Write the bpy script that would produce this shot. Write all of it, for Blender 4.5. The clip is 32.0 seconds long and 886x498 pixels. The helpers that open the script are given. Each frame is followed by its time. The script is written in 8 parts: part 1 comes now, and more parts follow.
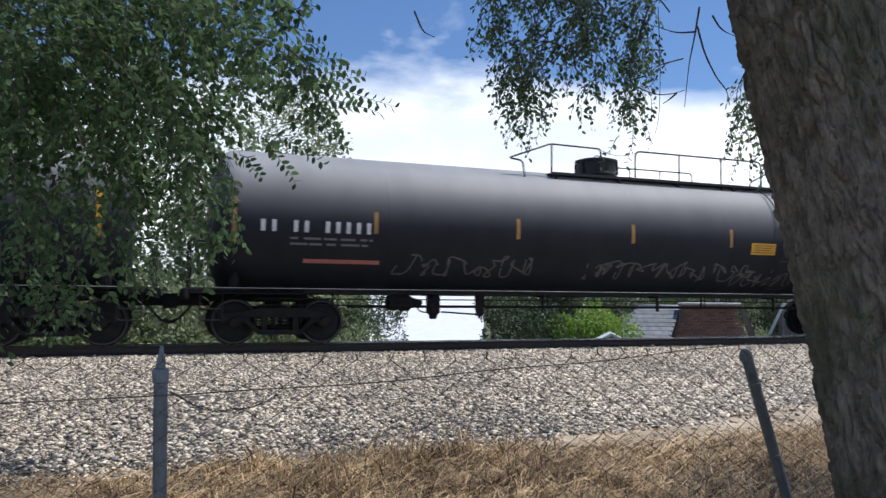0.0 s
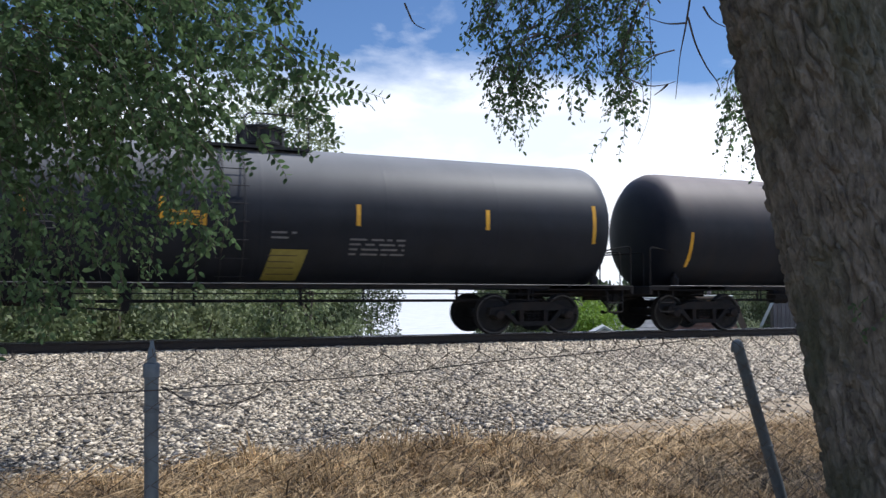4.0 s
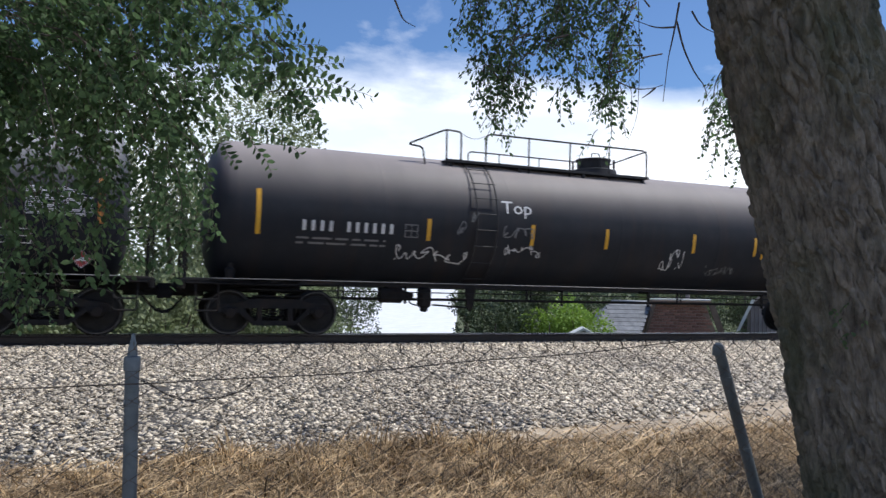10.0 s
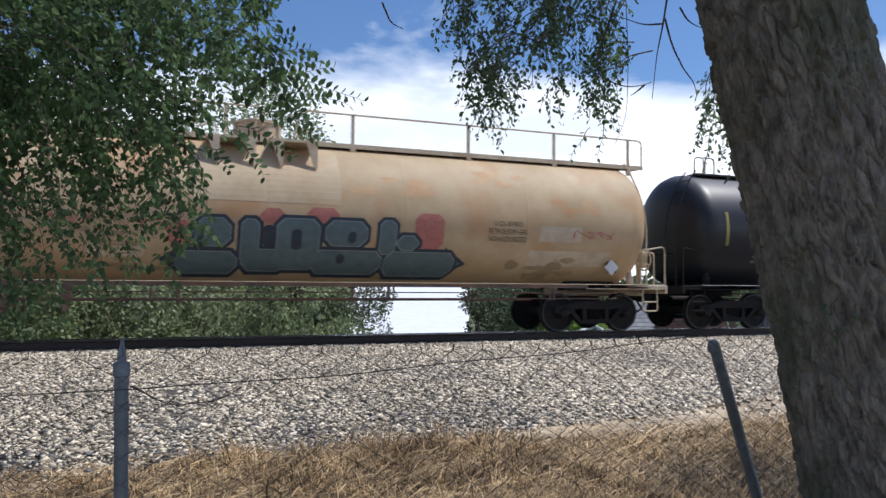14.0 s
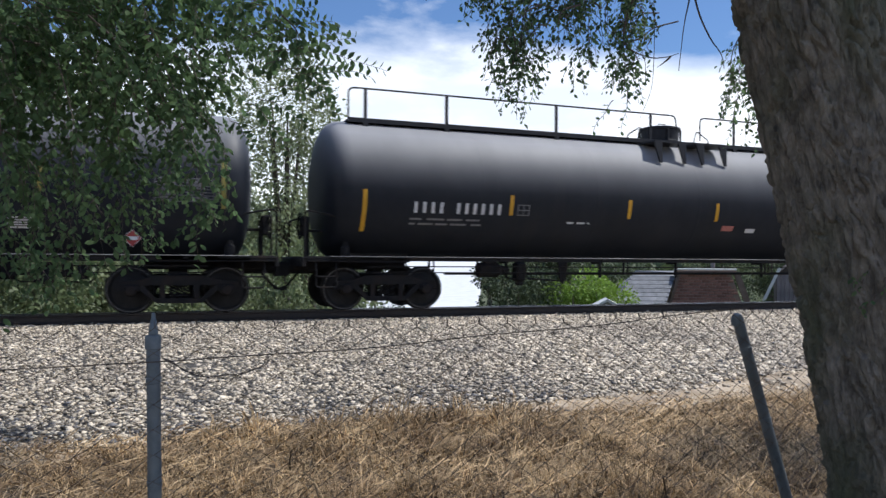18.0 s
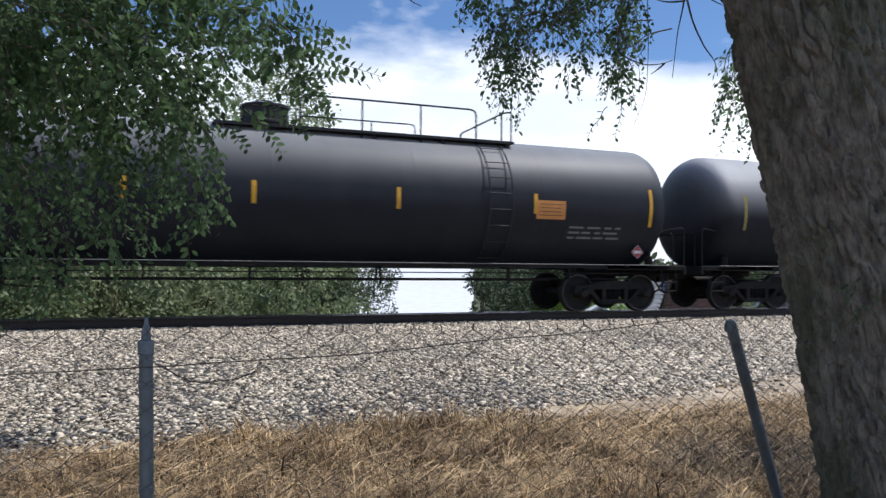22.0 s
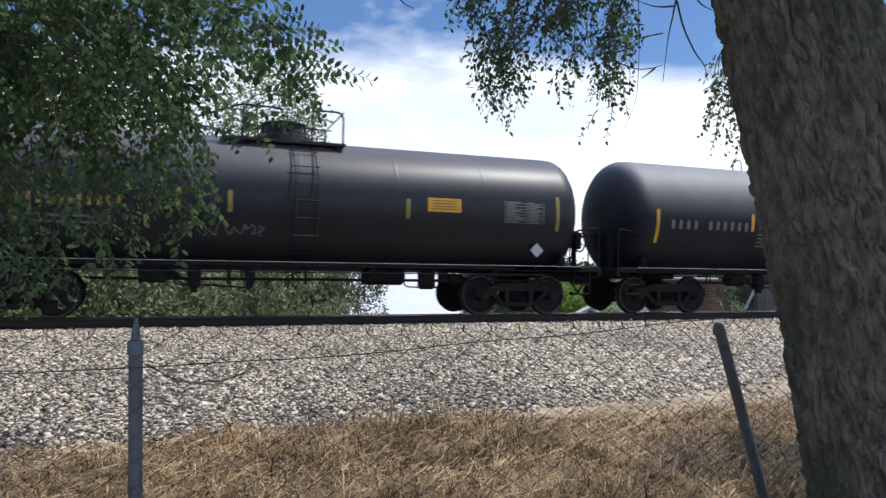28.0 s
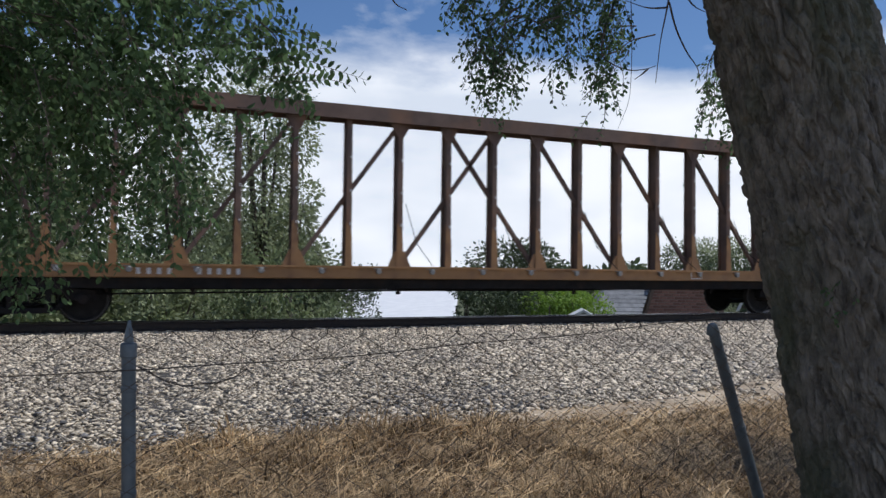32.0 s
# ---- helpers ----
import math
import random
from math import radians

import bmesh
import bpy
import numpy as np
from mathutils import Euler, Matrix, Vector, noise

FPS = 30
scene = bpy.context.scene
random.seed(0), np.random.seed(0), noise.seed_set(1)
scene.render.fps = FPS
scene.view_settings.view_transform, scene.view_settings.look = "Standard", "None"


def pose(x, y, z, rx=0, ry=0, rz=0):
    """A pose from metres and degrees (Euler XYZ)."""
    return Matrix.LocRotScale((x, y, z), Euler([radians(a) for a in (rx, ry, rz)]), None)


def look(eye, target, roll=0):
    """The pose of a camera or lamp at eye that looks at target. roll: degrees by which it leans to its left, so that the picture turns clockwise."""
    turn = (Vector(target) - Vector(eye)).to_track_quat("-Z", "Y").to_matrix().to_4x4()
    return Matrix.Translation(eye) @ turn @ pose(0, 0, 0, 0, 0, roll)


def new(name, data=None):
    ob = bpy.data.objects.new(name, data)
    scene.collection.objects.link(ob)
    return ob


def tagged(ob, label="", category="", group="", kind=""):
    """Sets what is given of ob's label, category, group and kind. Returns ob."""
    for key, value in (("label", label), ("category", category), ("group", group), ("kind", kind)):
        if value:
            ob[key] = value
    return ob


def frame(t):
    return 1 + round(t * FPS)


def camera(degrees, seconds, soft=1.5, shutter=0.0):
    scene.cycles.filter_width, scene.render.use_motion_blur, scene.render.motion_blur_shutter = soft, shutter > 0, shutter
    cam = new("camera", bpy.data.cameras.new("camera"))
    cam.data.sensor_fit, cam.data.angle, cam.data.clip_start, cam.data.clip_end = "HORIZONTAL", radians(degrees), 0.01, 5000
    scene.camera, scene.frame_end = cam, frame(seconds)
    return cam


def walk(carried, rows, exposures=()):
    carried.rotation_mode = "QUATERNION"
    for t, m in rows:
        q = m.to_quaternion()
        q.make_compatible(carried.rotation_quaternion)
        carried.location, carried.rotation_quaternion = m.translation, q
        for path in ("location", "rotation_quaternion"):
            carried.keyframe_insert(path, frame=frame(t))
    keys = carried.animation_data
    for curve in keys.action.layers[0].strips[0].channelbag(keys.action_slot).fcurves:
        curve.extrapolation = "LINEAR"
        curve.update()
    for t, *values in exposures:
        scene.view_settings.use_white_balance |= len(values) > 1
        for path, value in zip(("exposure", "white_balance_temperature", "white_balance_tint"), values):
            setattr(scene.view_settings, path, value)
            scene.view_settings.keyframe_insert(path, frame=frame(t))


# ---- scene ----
cam = camera(60.54, 32.0, soft=1.45, shutter=0.12)
PATH = [
    (0, (-0.014, 0.009, 1.071), (3.468, 9.365, 1.654), 0.61),
    (0.5, (-0.010, 0.005, 1.076), (3.492, 9.354, 1.647), 0.58),
    (1, (-0.001, -0.002, 1.079), (3.545, 9.331, 1.645), 0.61),
    (1.5, (0.004, -0.000, 1.078), (3.571, 9.327, 1.620), 0.68),
    (2, (-0.004, 0.011, 1.073), (3.573, 9.334, 1.612), 0.71),
    (2.5, (-0.007, 0.017, 1.071), (3.564, 9.342, 1.602), 0.71),
    (3, (-0.006, 0.015, 1.070), (3.554, 9.346, 1.594), 0.48),
    (3.5, (-0.006, 0.015, 1.065), (3.553, 9.346, 1.586), 0.31),
    (5.5, (-0.005, 0.024, 1.063), (3.653, 9.320, 1.520), 0.48),
    (6, (-0.011, 0.025, 1.063), (3.652, 9.318, 1.547), 1.03),
    (6.5, (-0.023, 0.028, 1.063), (3.613, 9.334, 1.485), 1.21),
    (7, (-0.028, 0.033, 1.061), (3.638, 9.328, 1.467), 1.38),
    (7.5, (-0.023, 0.032, 1.064), (3.692, 9.304, 1.527), 1.66),
    (8, (-0.024, 0.036, 1.064), (3.695, 9.307, 1.526), 1.52),
    (8.5, (-0.021, 0.035, 1.053), (3.726, 9.295, 1.526), 1.54),
    (9, (-0.017, 0.037, 1.059), (3.773, 9.279, 1.529), 1.58),
    (9.5, (-0.021, 0.036, 1.062), (3.774, 9.276, 1.534), 1.40),
    (10, (-0.024, 0.034, 1.058), (3.779, 9.268, 1.561), 1.32),
    (10.5, (-0.018, 0.025, 1.063), (3.780, 9.264, 1.541), 1.30),
    (11, (-0.019, 0.038, 1.063), (3.790, 9.275, 1.489), 1.14),
    (11.5, (-0.014, 0.038, 1.064), (3.820, 9.265, 1.470), 1.03),
    (12, (-0.011, 0.038, 1.064), (3.814, 9.268, 1.469), 1.04),
    (12.5, (-0.009, 0.040, 1.062), (3.772, 9.289, 1.456), 1.11),
    (13, (-0.002, 0.042, 1.065), (3.743, 9.305, 1.458), 1.05),
    (13.5, (0.068, 0.011, 1.068), (3.791, 9.280, 1.531), 0.70),
    (14, (0.077, -0.020, 1.069), (3.738, 9.273, 1.559), 0.39),
    (14.5, (-0.005, -0.012, 1.067), (3.535, 9.329, 1.530), 0.41),
    (16.5, (0.006, -0.001, 1.063), (3.492, 9.370, 1.263), 0.22),
    (17, (0.008, 0.002, 1.065), (3.537, 9.356, 1.249), 0.27),
    (17.5, (0.008, 0.007, 1.065), (3.536, 9.362, 1.238), 0.30),
    (18, (0.010, 0.007, 1.065), (3.541, 9.362, 1.217), 0.37),
    (18.5, (0.002, 0.013, 1.063), (3.557, 9.359, 1.221), 0.40),
    (19, (0.008, 0.013, 1.066), (3.558, 9.361, 1.234), 0.35),
    (19.5, (0.010, 0.010, 1.063), (3.576, 9.350, 1.259), 0.31),
    (20, (0.007, 0.008, 1.062), (3.573, 9.349, 1.272), 0.44),
    (20.5, (0.006, 0.005, 1.065), (3.562, 9.348, 1.286), 0.54),
    (21, (0.006, 0.008, 1.063), (3.589, 9.341, 1.297), 0.53),
    (21.5, (0.005, 0.006, 1.064), (3.607, 9.331, 1.309), 0.55),
    (22, (0.005, 0.011, 1.064), (3.620, 9.332, 1.292), 0.51),
    (22.5, (0.008, 0.006, 1.063), (3.590, 9.341, 1.250), 0.30),
    (23, (0.007, 0.012, 1.061), (3.600, 9.342, 1.224), 0.23),
    (23.5, (0.006, 0.013, 1.063), (3.626, 9.333, 1.225), 0.33),
    (24, (0.006, 0.009, 1.062), (3.641, 9.323, 1.246), 0.45),
    (24.5, (0.005, 0.004, 1.065), (3.649, 9.314, 1.269), 0.51),
    (25, (0.004, 0.011, 1.063), (3.665, 9.314, 1.286), 0.60),
    (25.5, (0.004, 0.006, 1.064), (3.677, 9.304, 1.298), 0.61),
    (27.5, (0.001, 0.002, 1.065), (3.718, 9.282, 1.303), 0.82),
    (28, (0.001, 0.001, 1.067), (3.729, 9.277, 1.313), 0.86),
    (28.5, (0.001, -0.001, 1.066), (3.714, 9.280, 1.326), 0.76),
    (29, (-0.000, 0.003, 1.067), (3.712, 9.284, 1.345), 0.84),
    (29.5, (0.001, -0.002, 1.067), (3.720, 9.276, 1.363), 0.76),
    (30, (0.005, -0.010, 1.068), (3.745, 9.260, 1.365), 0.65),
    (30.5, (-0.001, 0.002, 1.062), (3.771, 9.260, 1.318), 0.61),
    (31, (0.002, 0.003, 1.064), (3.772, 9.263, 1.295), 0.55),
    (31.5, (0.005, -0.000, 1.061), (3.784, 9.255, 1.323), 0.56),
    (32, (-0.002, 0.006, 1.058), (3.808, 9.247, 1.346), 0.63),
]
BASE = 0.15
EXPOSURES = [(0, BASE, 6150, 10), (26, BASE, 6150, 10), (28, BASE - 0.03, 6150, 10), (29, BASE - 0.15, 6150, 10), (30, BASE - 0.35, 6150, 10), (31, BASE - 0.48, 6150, 10), (32, BASE - 0.44, 6150, 10)]
walk(cam, [(t, look(eye, target, roll)) for t, eye, target, roll in PATH], EXPOSURES)

# ---- light ----
SUN_WAY = Vector((0.47, -0.13, 0.87)).normalized()     # towards the sun
world = bpy.data.worlds.new("sky")
scene.world = world
world.use_nodes = True


def sky_nodes():
    nt = world.node_tree
    nt.nodes.clear()
    N, L = nt.nodes.new, nt.links.new
    out, bg = N("ShaderNodeOutputWorld"), N("ShaderNodeBackground")
    sky = N("ShaderNodeTexSky")
    sky.sky_type, sky.sun_disc = "NISHITA", False
    sky.sun_elevation = math.asin(SUN_WAY.z)
    sky.sun_rotation = math.atan2(SUN_WAY.x, SUN_WAY.y)
    sky.dust_density, sky.ozone_density, sky.air_density = 0.6, 2.5, 1.0
    co, sep = N("ShaderNodeTexCoord"), N("ShaderNodeSeparateXYZ")
    L(co.outputs["Generated"], sep.inputs[0])
    mp = N("ShaderNodeMapping")
    mp.inputs["Scale"].default_value = (1.0, 1.0, 2.6)
    mp.inputs["Location"].default_value = (0.35, 0.1, 0.4)
    L(co.outputs["Generated"], mp.inputs[0])
    n1 = N("ShaderNodeTexNoise")
    n1.inputs["Scale"].default_value, n1.inputs["Detail"].default_value, n1.inputs["Roughness"].default_value = 2.6, 9, 0.56
    n1.inputs["Distortion"].default_value = 0.35
    L(mp.outputs[0], n1.inputs["Vector"])
    # more cloud towards the horizon, blue gaps higher up
    low = N("ShaderNodeMapRange")
    low.inputs["From Min"].default_value, low.inputs["From Max"].default_value = 0.212, 0.308
    low.inputs["To Min"].default_value, low.inputs["To Max"].default_value = 0.34, -0.24
    L(sep.outputs["Z"], low.inputs["Value"])
    add = N("ShaderNodeMath")
    add.operation = "ADD"
    L(n1.outputs["Fac"], add.inputs[0])
    L(low.outputs[0], add.inputs[1])
    ramp = N("ShaderNodeValToRGB")
    ramp.color_ramp.elements[0].position, ramp.color_ramp.elements[1].position = 0.44, 0.72
    ramp.color_ramp.elements[0].color, ramp.color_ramp.elements[1].color = (0, 0, 0, 1), (1, 1, 1, 1)
    L(add.outputs[0], ramp.inputs[0])
    n2 = N("ShaderNodeTexNoise")
    n2.inputs["Scale"].default_value, n2.inputs["Detail"].default_value = 3.4, 6
    L(mp.outputs[0], n2.inputs["Vector"])
    shade = N("ShaderNodeValToRGB")
    shade.color_ramp.elements[0].position, shade.color_ramp.elements[1].position = 0.36, 0.58
    shade.color_ramp.elements[0].color, shade.color_ramp.elements[1].color = (8.6, 9.2, 10.2, 1), (12.0, 12.1, 12.4, 1)
    L(n2.outputs["Fac"], shade.inputs[0])
    blue = N("ShaderNodeMixRGB")
    blue.blend_type = "MULTIPLY"
    blue.inputs[0].default_value = 1.0
    blue.inputs[2].default_value = SKY_TINT
    L(sky.outputs[0], blue.inputs[1])
    mix = N("ShaderNodeMixRGB")
    L(ramp.outputs[0], mix.inputs[0])
    L(blue.outputs[0], mix.inputs[1])
    L(shade.outputs[0], mix.inputs[2])
    L(mix.outputs[0], bg.inputs["Color"])
    bg.inputs["Strength"].default_value = 0.1
    L(bg.outputs[0], out.inputs[0])


SKY_TINT = (0.80, 0.95, 1.15, 1)
sky_nodes()
sun = new("sun", bpy.data.lights.new("sun", "SUN"))
sun.data.energy, sun.data.angle, sun.data.color = 3.75, radians(0.53), (1.0, 0.955, 0.88)
sun.matrix_world = look(SUN_WAY * 60, (0, 0, 0))

# ---- materials ----


def material(name, low, high, rough=0.7, scale=6.0, metal=0.0, bump=0.2, fine=60.0, stain=None, stain_amount=0.5,
             stain_scale=1.2, stretch=(1, 1, 1), spread=0.0, sheen=0.5, leafy=0.0, streaks=False, coat=0.0, dust_and_light=None):
    """A two-scale surface: broad blotches between two colours, fine grain in the relief, and stains of a third colour."""
    m = bpy.data.materials.new(name)
    m.use_nodes = True
    nt = m.node_tree
    nt.nodes.clear()
    N, L = nt.nodes.new, nt.links.new
    out, b = N("ShaderNodeOutputMaterial"), N("ShaderNodeBsdfPrincipled")
    L(b.outputs[0], out.inputs[0])
    co, mp = N("ShaderNodeTexCoord"), N("ShaderNodeMapping")
    mp.inputs["Scale"].default_value = stretch
    L(co.outputs["Object"], mp.inputs[0])
    n1 = N("ShaderNodeTexNoise")
    n1.inputs["Scale"].default_value, n1.inputs["Detail"].default_value, n1.inputs["Roughness"].default_value = scale, 6, 0.62
    L(mp.outputs[0], n1.inputs["Vector"])
    mr = N("ShaderNodeMapRange")
    mr.inputs["From Min"].default_value, mr.inputs["From Max"].default_value = 0.32, 0.68
    L(n1.outputs["Fac"], mr.inputs["Value"])
    mix = N("ShaderNodeMixRGB")
    mix.inputs[1].default_value, mix.inputs[2].default_value = (*low, 1), (*high, 1)
    L(mr.outputs[0], mix.inputs[0])
    colour = mix.outputs[0]
    if stain:
        n2 = N("ShaderNodeTexNoise")
        n2.inputs["Scale"].default_value, n2.inputs["Detail"].default_value = stain_scale, 5
        if streaks:
            mp2 = N("ShaderNodeMapping")
            mp2.inputs["Scale"].default_value = (1.0, 0.12, 0.12)
            L(co.outputs["Object"], mp2.inputs[0])
            L(mp2.outputs[0], n2.inputs["Vector"])
        else:
            L(mp.outputs[0], n2.inputs["Vector"])
        r2 = N("ShaderNodeMapRange")
        r2.inputs["From Min"].default_value, r2.inputs["From Max"].default_value = 0.48, 0.72
        r2.inputs["To Max"].default_value = stain_amount
        L(n2.outputs["Fac"], r2.inputs["Value"])
        mx = N("ShaderNodeMixRGB")
        mx.inputs[2].default_value = (*stain, 1)
        L(r2.outputs[0], mx.inputs[0])
        L(colour, mx.inputs[1])
        colour = mx.outputs[0]
    if dust_and_light:
        # dust and painted sky light where the surface faces upwards, ragged at its lower edge; z0 and z1: upward part
        # of the normal
        tint, amount, z0, z1 = dust_and_light
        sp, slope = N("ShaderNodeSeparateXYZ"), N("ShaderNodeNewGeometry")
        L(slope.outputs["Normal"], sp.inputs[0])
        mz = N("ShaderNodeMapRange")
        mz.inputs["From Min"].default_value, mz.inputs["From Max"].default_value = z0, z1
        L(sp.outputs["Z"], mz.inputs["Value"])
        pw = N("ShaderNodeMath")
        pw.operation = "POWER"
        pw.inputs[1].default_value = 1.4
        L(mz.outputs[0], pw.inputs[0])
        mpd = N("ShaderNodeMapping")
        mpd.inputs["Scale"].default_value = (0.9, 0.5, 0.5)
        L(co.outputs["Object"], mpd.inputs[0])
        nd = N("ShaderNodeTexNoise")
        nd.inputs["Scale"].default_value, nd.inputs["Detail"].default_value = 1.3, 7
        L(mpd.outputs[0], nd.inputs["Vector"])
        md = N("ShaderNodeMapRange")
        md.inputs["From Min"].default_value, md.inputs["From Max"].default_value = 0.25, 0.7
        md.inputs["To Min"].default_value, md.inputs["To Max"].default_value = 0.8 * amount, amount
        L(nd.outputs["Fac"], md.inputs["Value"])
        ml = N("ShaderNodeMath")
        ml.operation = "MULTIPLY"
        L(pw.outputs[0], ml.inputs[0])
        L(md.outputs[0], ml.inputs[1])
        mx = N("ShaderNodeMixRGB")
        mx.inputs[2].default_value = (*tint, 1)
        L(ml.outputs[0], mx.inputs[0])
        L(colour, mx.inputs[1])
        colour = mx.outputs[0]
    if spread:
        geo, oi = N("ShaderNodeNewGeometry"), N("ShaderNodeObjectInfo")
        sm = N("ShaderNodeMath")
        sm.operation = "ADD"
        L(geo.outputs["Random Per Island"], sm.inputs[0])
        L(oi.outputs["Random"], sm.inputs[1])
        fr = N("ShaderNodeMath")
        fr.operation = "FRACT"
        L(sm.outputs[0], fr.inputs[0])
        hs = N("ShaderNodeHueSaturation")
        vr = N("ShaderNodeMapRange")
        vr.inputs["To Min"].default_value, vr.inputs["To Max"].default_value = 1 - spread, 1 + spread
        L(fr.outputs[0], vr.inputs["Value"])
        L(vr.outputs[0], hs.inputs["Value"])
        L(colour, hs.inputs["Color"])
        colour = hs.outputs[0]
    L(colour, b.inputs["Base Color"])
    b.inputs["Roughness"].default_value, b.inputs["Metallic"].default_value = rough, metal
    b.inputs["Specular IOR Level"].default_value = sheen
    if coat:
        b.inputs["Coat Weight"].default_value = coat
        b.inputs["Coat Roughness"].default_value = 0.25
    if bump:
        nf = N("ShaderNodeTexNoise")
        nf.inputs["Scale"].default_value, nf.inputs["Detail"].default_value = fine, 4
        L(mp.outputs[0], nf.inputs["Vector"])
        bp = N("ShaderNodeBump")
        bp.inputs["Strength"].default_value, bp.inputs["Distance"].default_value = bump, 0.02
        L(nf.outputs["Fac"], bp.inputs["Height"])
        L(bp.outputs[0], b.inputs["Normal"])
    if leafy:
        tr = N("ShaderNodeBsdfTranslucent")
        L(colour, tr.inputs["Color"])
        ms = N("ShaderNodeMixShader")
        ms.inputs[0].default_value = leafy
        L(b.outputs[0], ms.inputs[1])
        L(tr.outputs[0], ms.inputs[2])
        L(ms.outputs[0], out.inputs[0])
    return m


M = {}
# pale tank tops: dust together with sky light put into the colour
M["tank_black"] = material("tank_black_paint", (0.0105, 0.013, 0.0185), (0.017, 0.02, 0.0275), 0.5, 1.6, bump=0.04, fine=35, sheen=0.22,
                           dust_and_light=((0.29, 0.29, 0.295), 0.95, 0.10, 0.9), stain=(0.02, 0.02, 0.02), stain_amount=0.25, stain_scale=2.2, streaks=True)
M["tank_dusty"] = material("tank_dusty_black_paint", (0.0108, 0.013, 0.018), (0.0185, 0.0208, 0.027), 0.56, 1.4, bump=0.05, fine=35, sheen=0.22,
                           dust_and_light=((0.34, 0.335, 0.335), 0.95, -0.05, 0.75), stain=(0.025, 0.024, 0.023), stain_amount=0.3, stain_scale=2.6, streaks=True)
M["tank_pale"] = material("tank_pale_topped_black_paint", (0.0108, 0.013, 0.018), (0.0185, 0.0208, 0.027), 0.62, 1.4, bump=0.05, fine=35, sheen=0.2,
                          dust_and_light=((0.43, 0.425, 0.43), 1.0, -0.15, 0.55), stain=(0.03, 0.028, 0.027), stain_amount=0.4, stain_scale=2.6, streaks=True)
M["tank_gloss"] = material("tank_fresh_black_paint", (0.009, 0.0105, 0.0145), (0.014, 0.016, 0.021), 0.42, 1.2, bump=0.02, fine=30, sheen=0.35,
                           dust_and_light=((0.20, 0.19, 0.195), 0.8, 0.17, 0.85))
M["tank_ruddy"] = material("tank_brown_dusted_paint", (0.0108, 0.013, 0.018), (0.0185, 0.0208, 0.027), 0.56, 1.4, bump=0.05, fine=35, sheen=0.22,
                           dust_and_light=((0.35, 0.305, 0.285), 0.95, 0.1, 0.92), stain=(0.035, 0.024, 0.02), stain_amount=0.4, stain_scale=2.6, streaks=True)
M["tank_tan"] = material("tank_faded_tan_paint", (0.38, 0.27, 0.15), (0.51, 0.39, 0.245), 0.65, 0.8, bump=0.08, fine=30,
                         stain=(0.40, 0.19, 0.065), stain_amount=0.75, stain_scale=0.75)
M["tan_faded"] = material("sun_faded_tan_paint", (0.40, 0.30, 0.185), (0.52, 0.415, 0.275), 0.65, 1.2, bump=0.05, stain=(0.40, 0.22, 0.10), stain_amount=0.5, stain_scale=0.9)
M["tan_head"] = material("grey_tan_paint", (0.33, 0.30, 0.27), (0.44, 0.40, 0.36), 0.7, 1.0, bump=0.06, stain=(0.36, 0.26, 0.17), stain_amount=0.5, stain_scale=0.8)
M["tan_rust"] = material("rust_stained_tan_paint", (0.44, 0.26, 0.13), (0.52, 0.36, 0.21), 0.7, 2.0, bump=0.08, stain=(0.40, 0.19, 0.07), stain_amount=0.6, stain_scale=1.5)
M["tan_grime"] = material("grimy_tan_paint", (0.25, 0.185, 0.11), (0.38, 0.28, 0.17), 0.75, 2.5, bump=0.08, stain=(0.19, 0.16, 0.09), stain_amount=0.6, stain_scale=2.0)
M["tan_trim"] = material("tan_trim_paint", (0.42, 0.34, 0.24), (0.55, 0.46, 0.34), 0.6, 5, stain=(0.25, 0.13, 0.06))
M["iron"] = material("dark_grimy_steel", (0.010, 0.0102, 0.0115), (0.019, 0.0185, 0.0195), 0.85, 5, sheen=0.2, bump=0.25, fine=60,
                     stain=(0.035, 0.023, 0.016), stain_amount=0.5, stain_scale=3)
M["wheel"] = material("wheel_steel", (0.010, 0.0102, 0.0112), (0.02, 0.0195, 0.0195), 0.75, 8, bump=0.15, sheen=0.25)
M["tread"] = material("polished_wheel_tread", (0.06, 0.057, 0.055), (0.11, 0.105, 0.10), 0.6, 12, 0.3, bump=0.05)
M["pipe"] = material("worn_grab_rail_steel", (0.17, 0.17, 0.17), (0.26, 0.26, 0.26), 0.5, 9, 0.2, bump=0.1)
M["rail_paint"] = material("black_handrail_paint", (0.014, 0.0145, 0.017), (0.026, 0.0265, 0.03), 0.6, 7, bump=0.1, sheen=0.3)
M["yellow"] = material("yellow_reflector", (0.55, 0.28, 0.012), (0.68, 0.38, 0.02), 0.4, 8, bump=0.03, stain=(0.30, 0.16, 0.03), stain_amount=0.4)
M["orange"] = material("faded_orange_panel", (0.50, 0.20, 0.04), (0.62, 0.27, 0.07), 0.5, 8, bump=0.03, stain=(0.35, 0.20, 0.10))
M["dusty_yellow"] = material("dust_covered_yellow_reflector", (0.26, 0.13, 0.03), (0.38, 0.20, 0.05), 0.6, 8, bump=0.03, stain=(0.14, 0.10, 0.06), stain_amount=0.6)
M["dullyellow"] = material("dusty_yellow_panel", (0.20, 0.17, 0.035), (0.27, 0.23, 0.05), 0.5, 8, bump=0.03)
M["white"] = material("stencil_white", (0.50, 0.50, 0.50), (0.66, 0.66, 0.66), 0.6, 14, bump=0.03)
M["grey"] = material("worn_stencil_grey", (0.12, 0.12, 0.125), (0.19, 0.19, 0.19), 0.6, 14, bump=0.03)
M["ochre"] = material("stencil_ochre", (0.34, 0.21, 0.05), (0.42, 0.28, 0.07), 0.6, 14, bump=0.03)
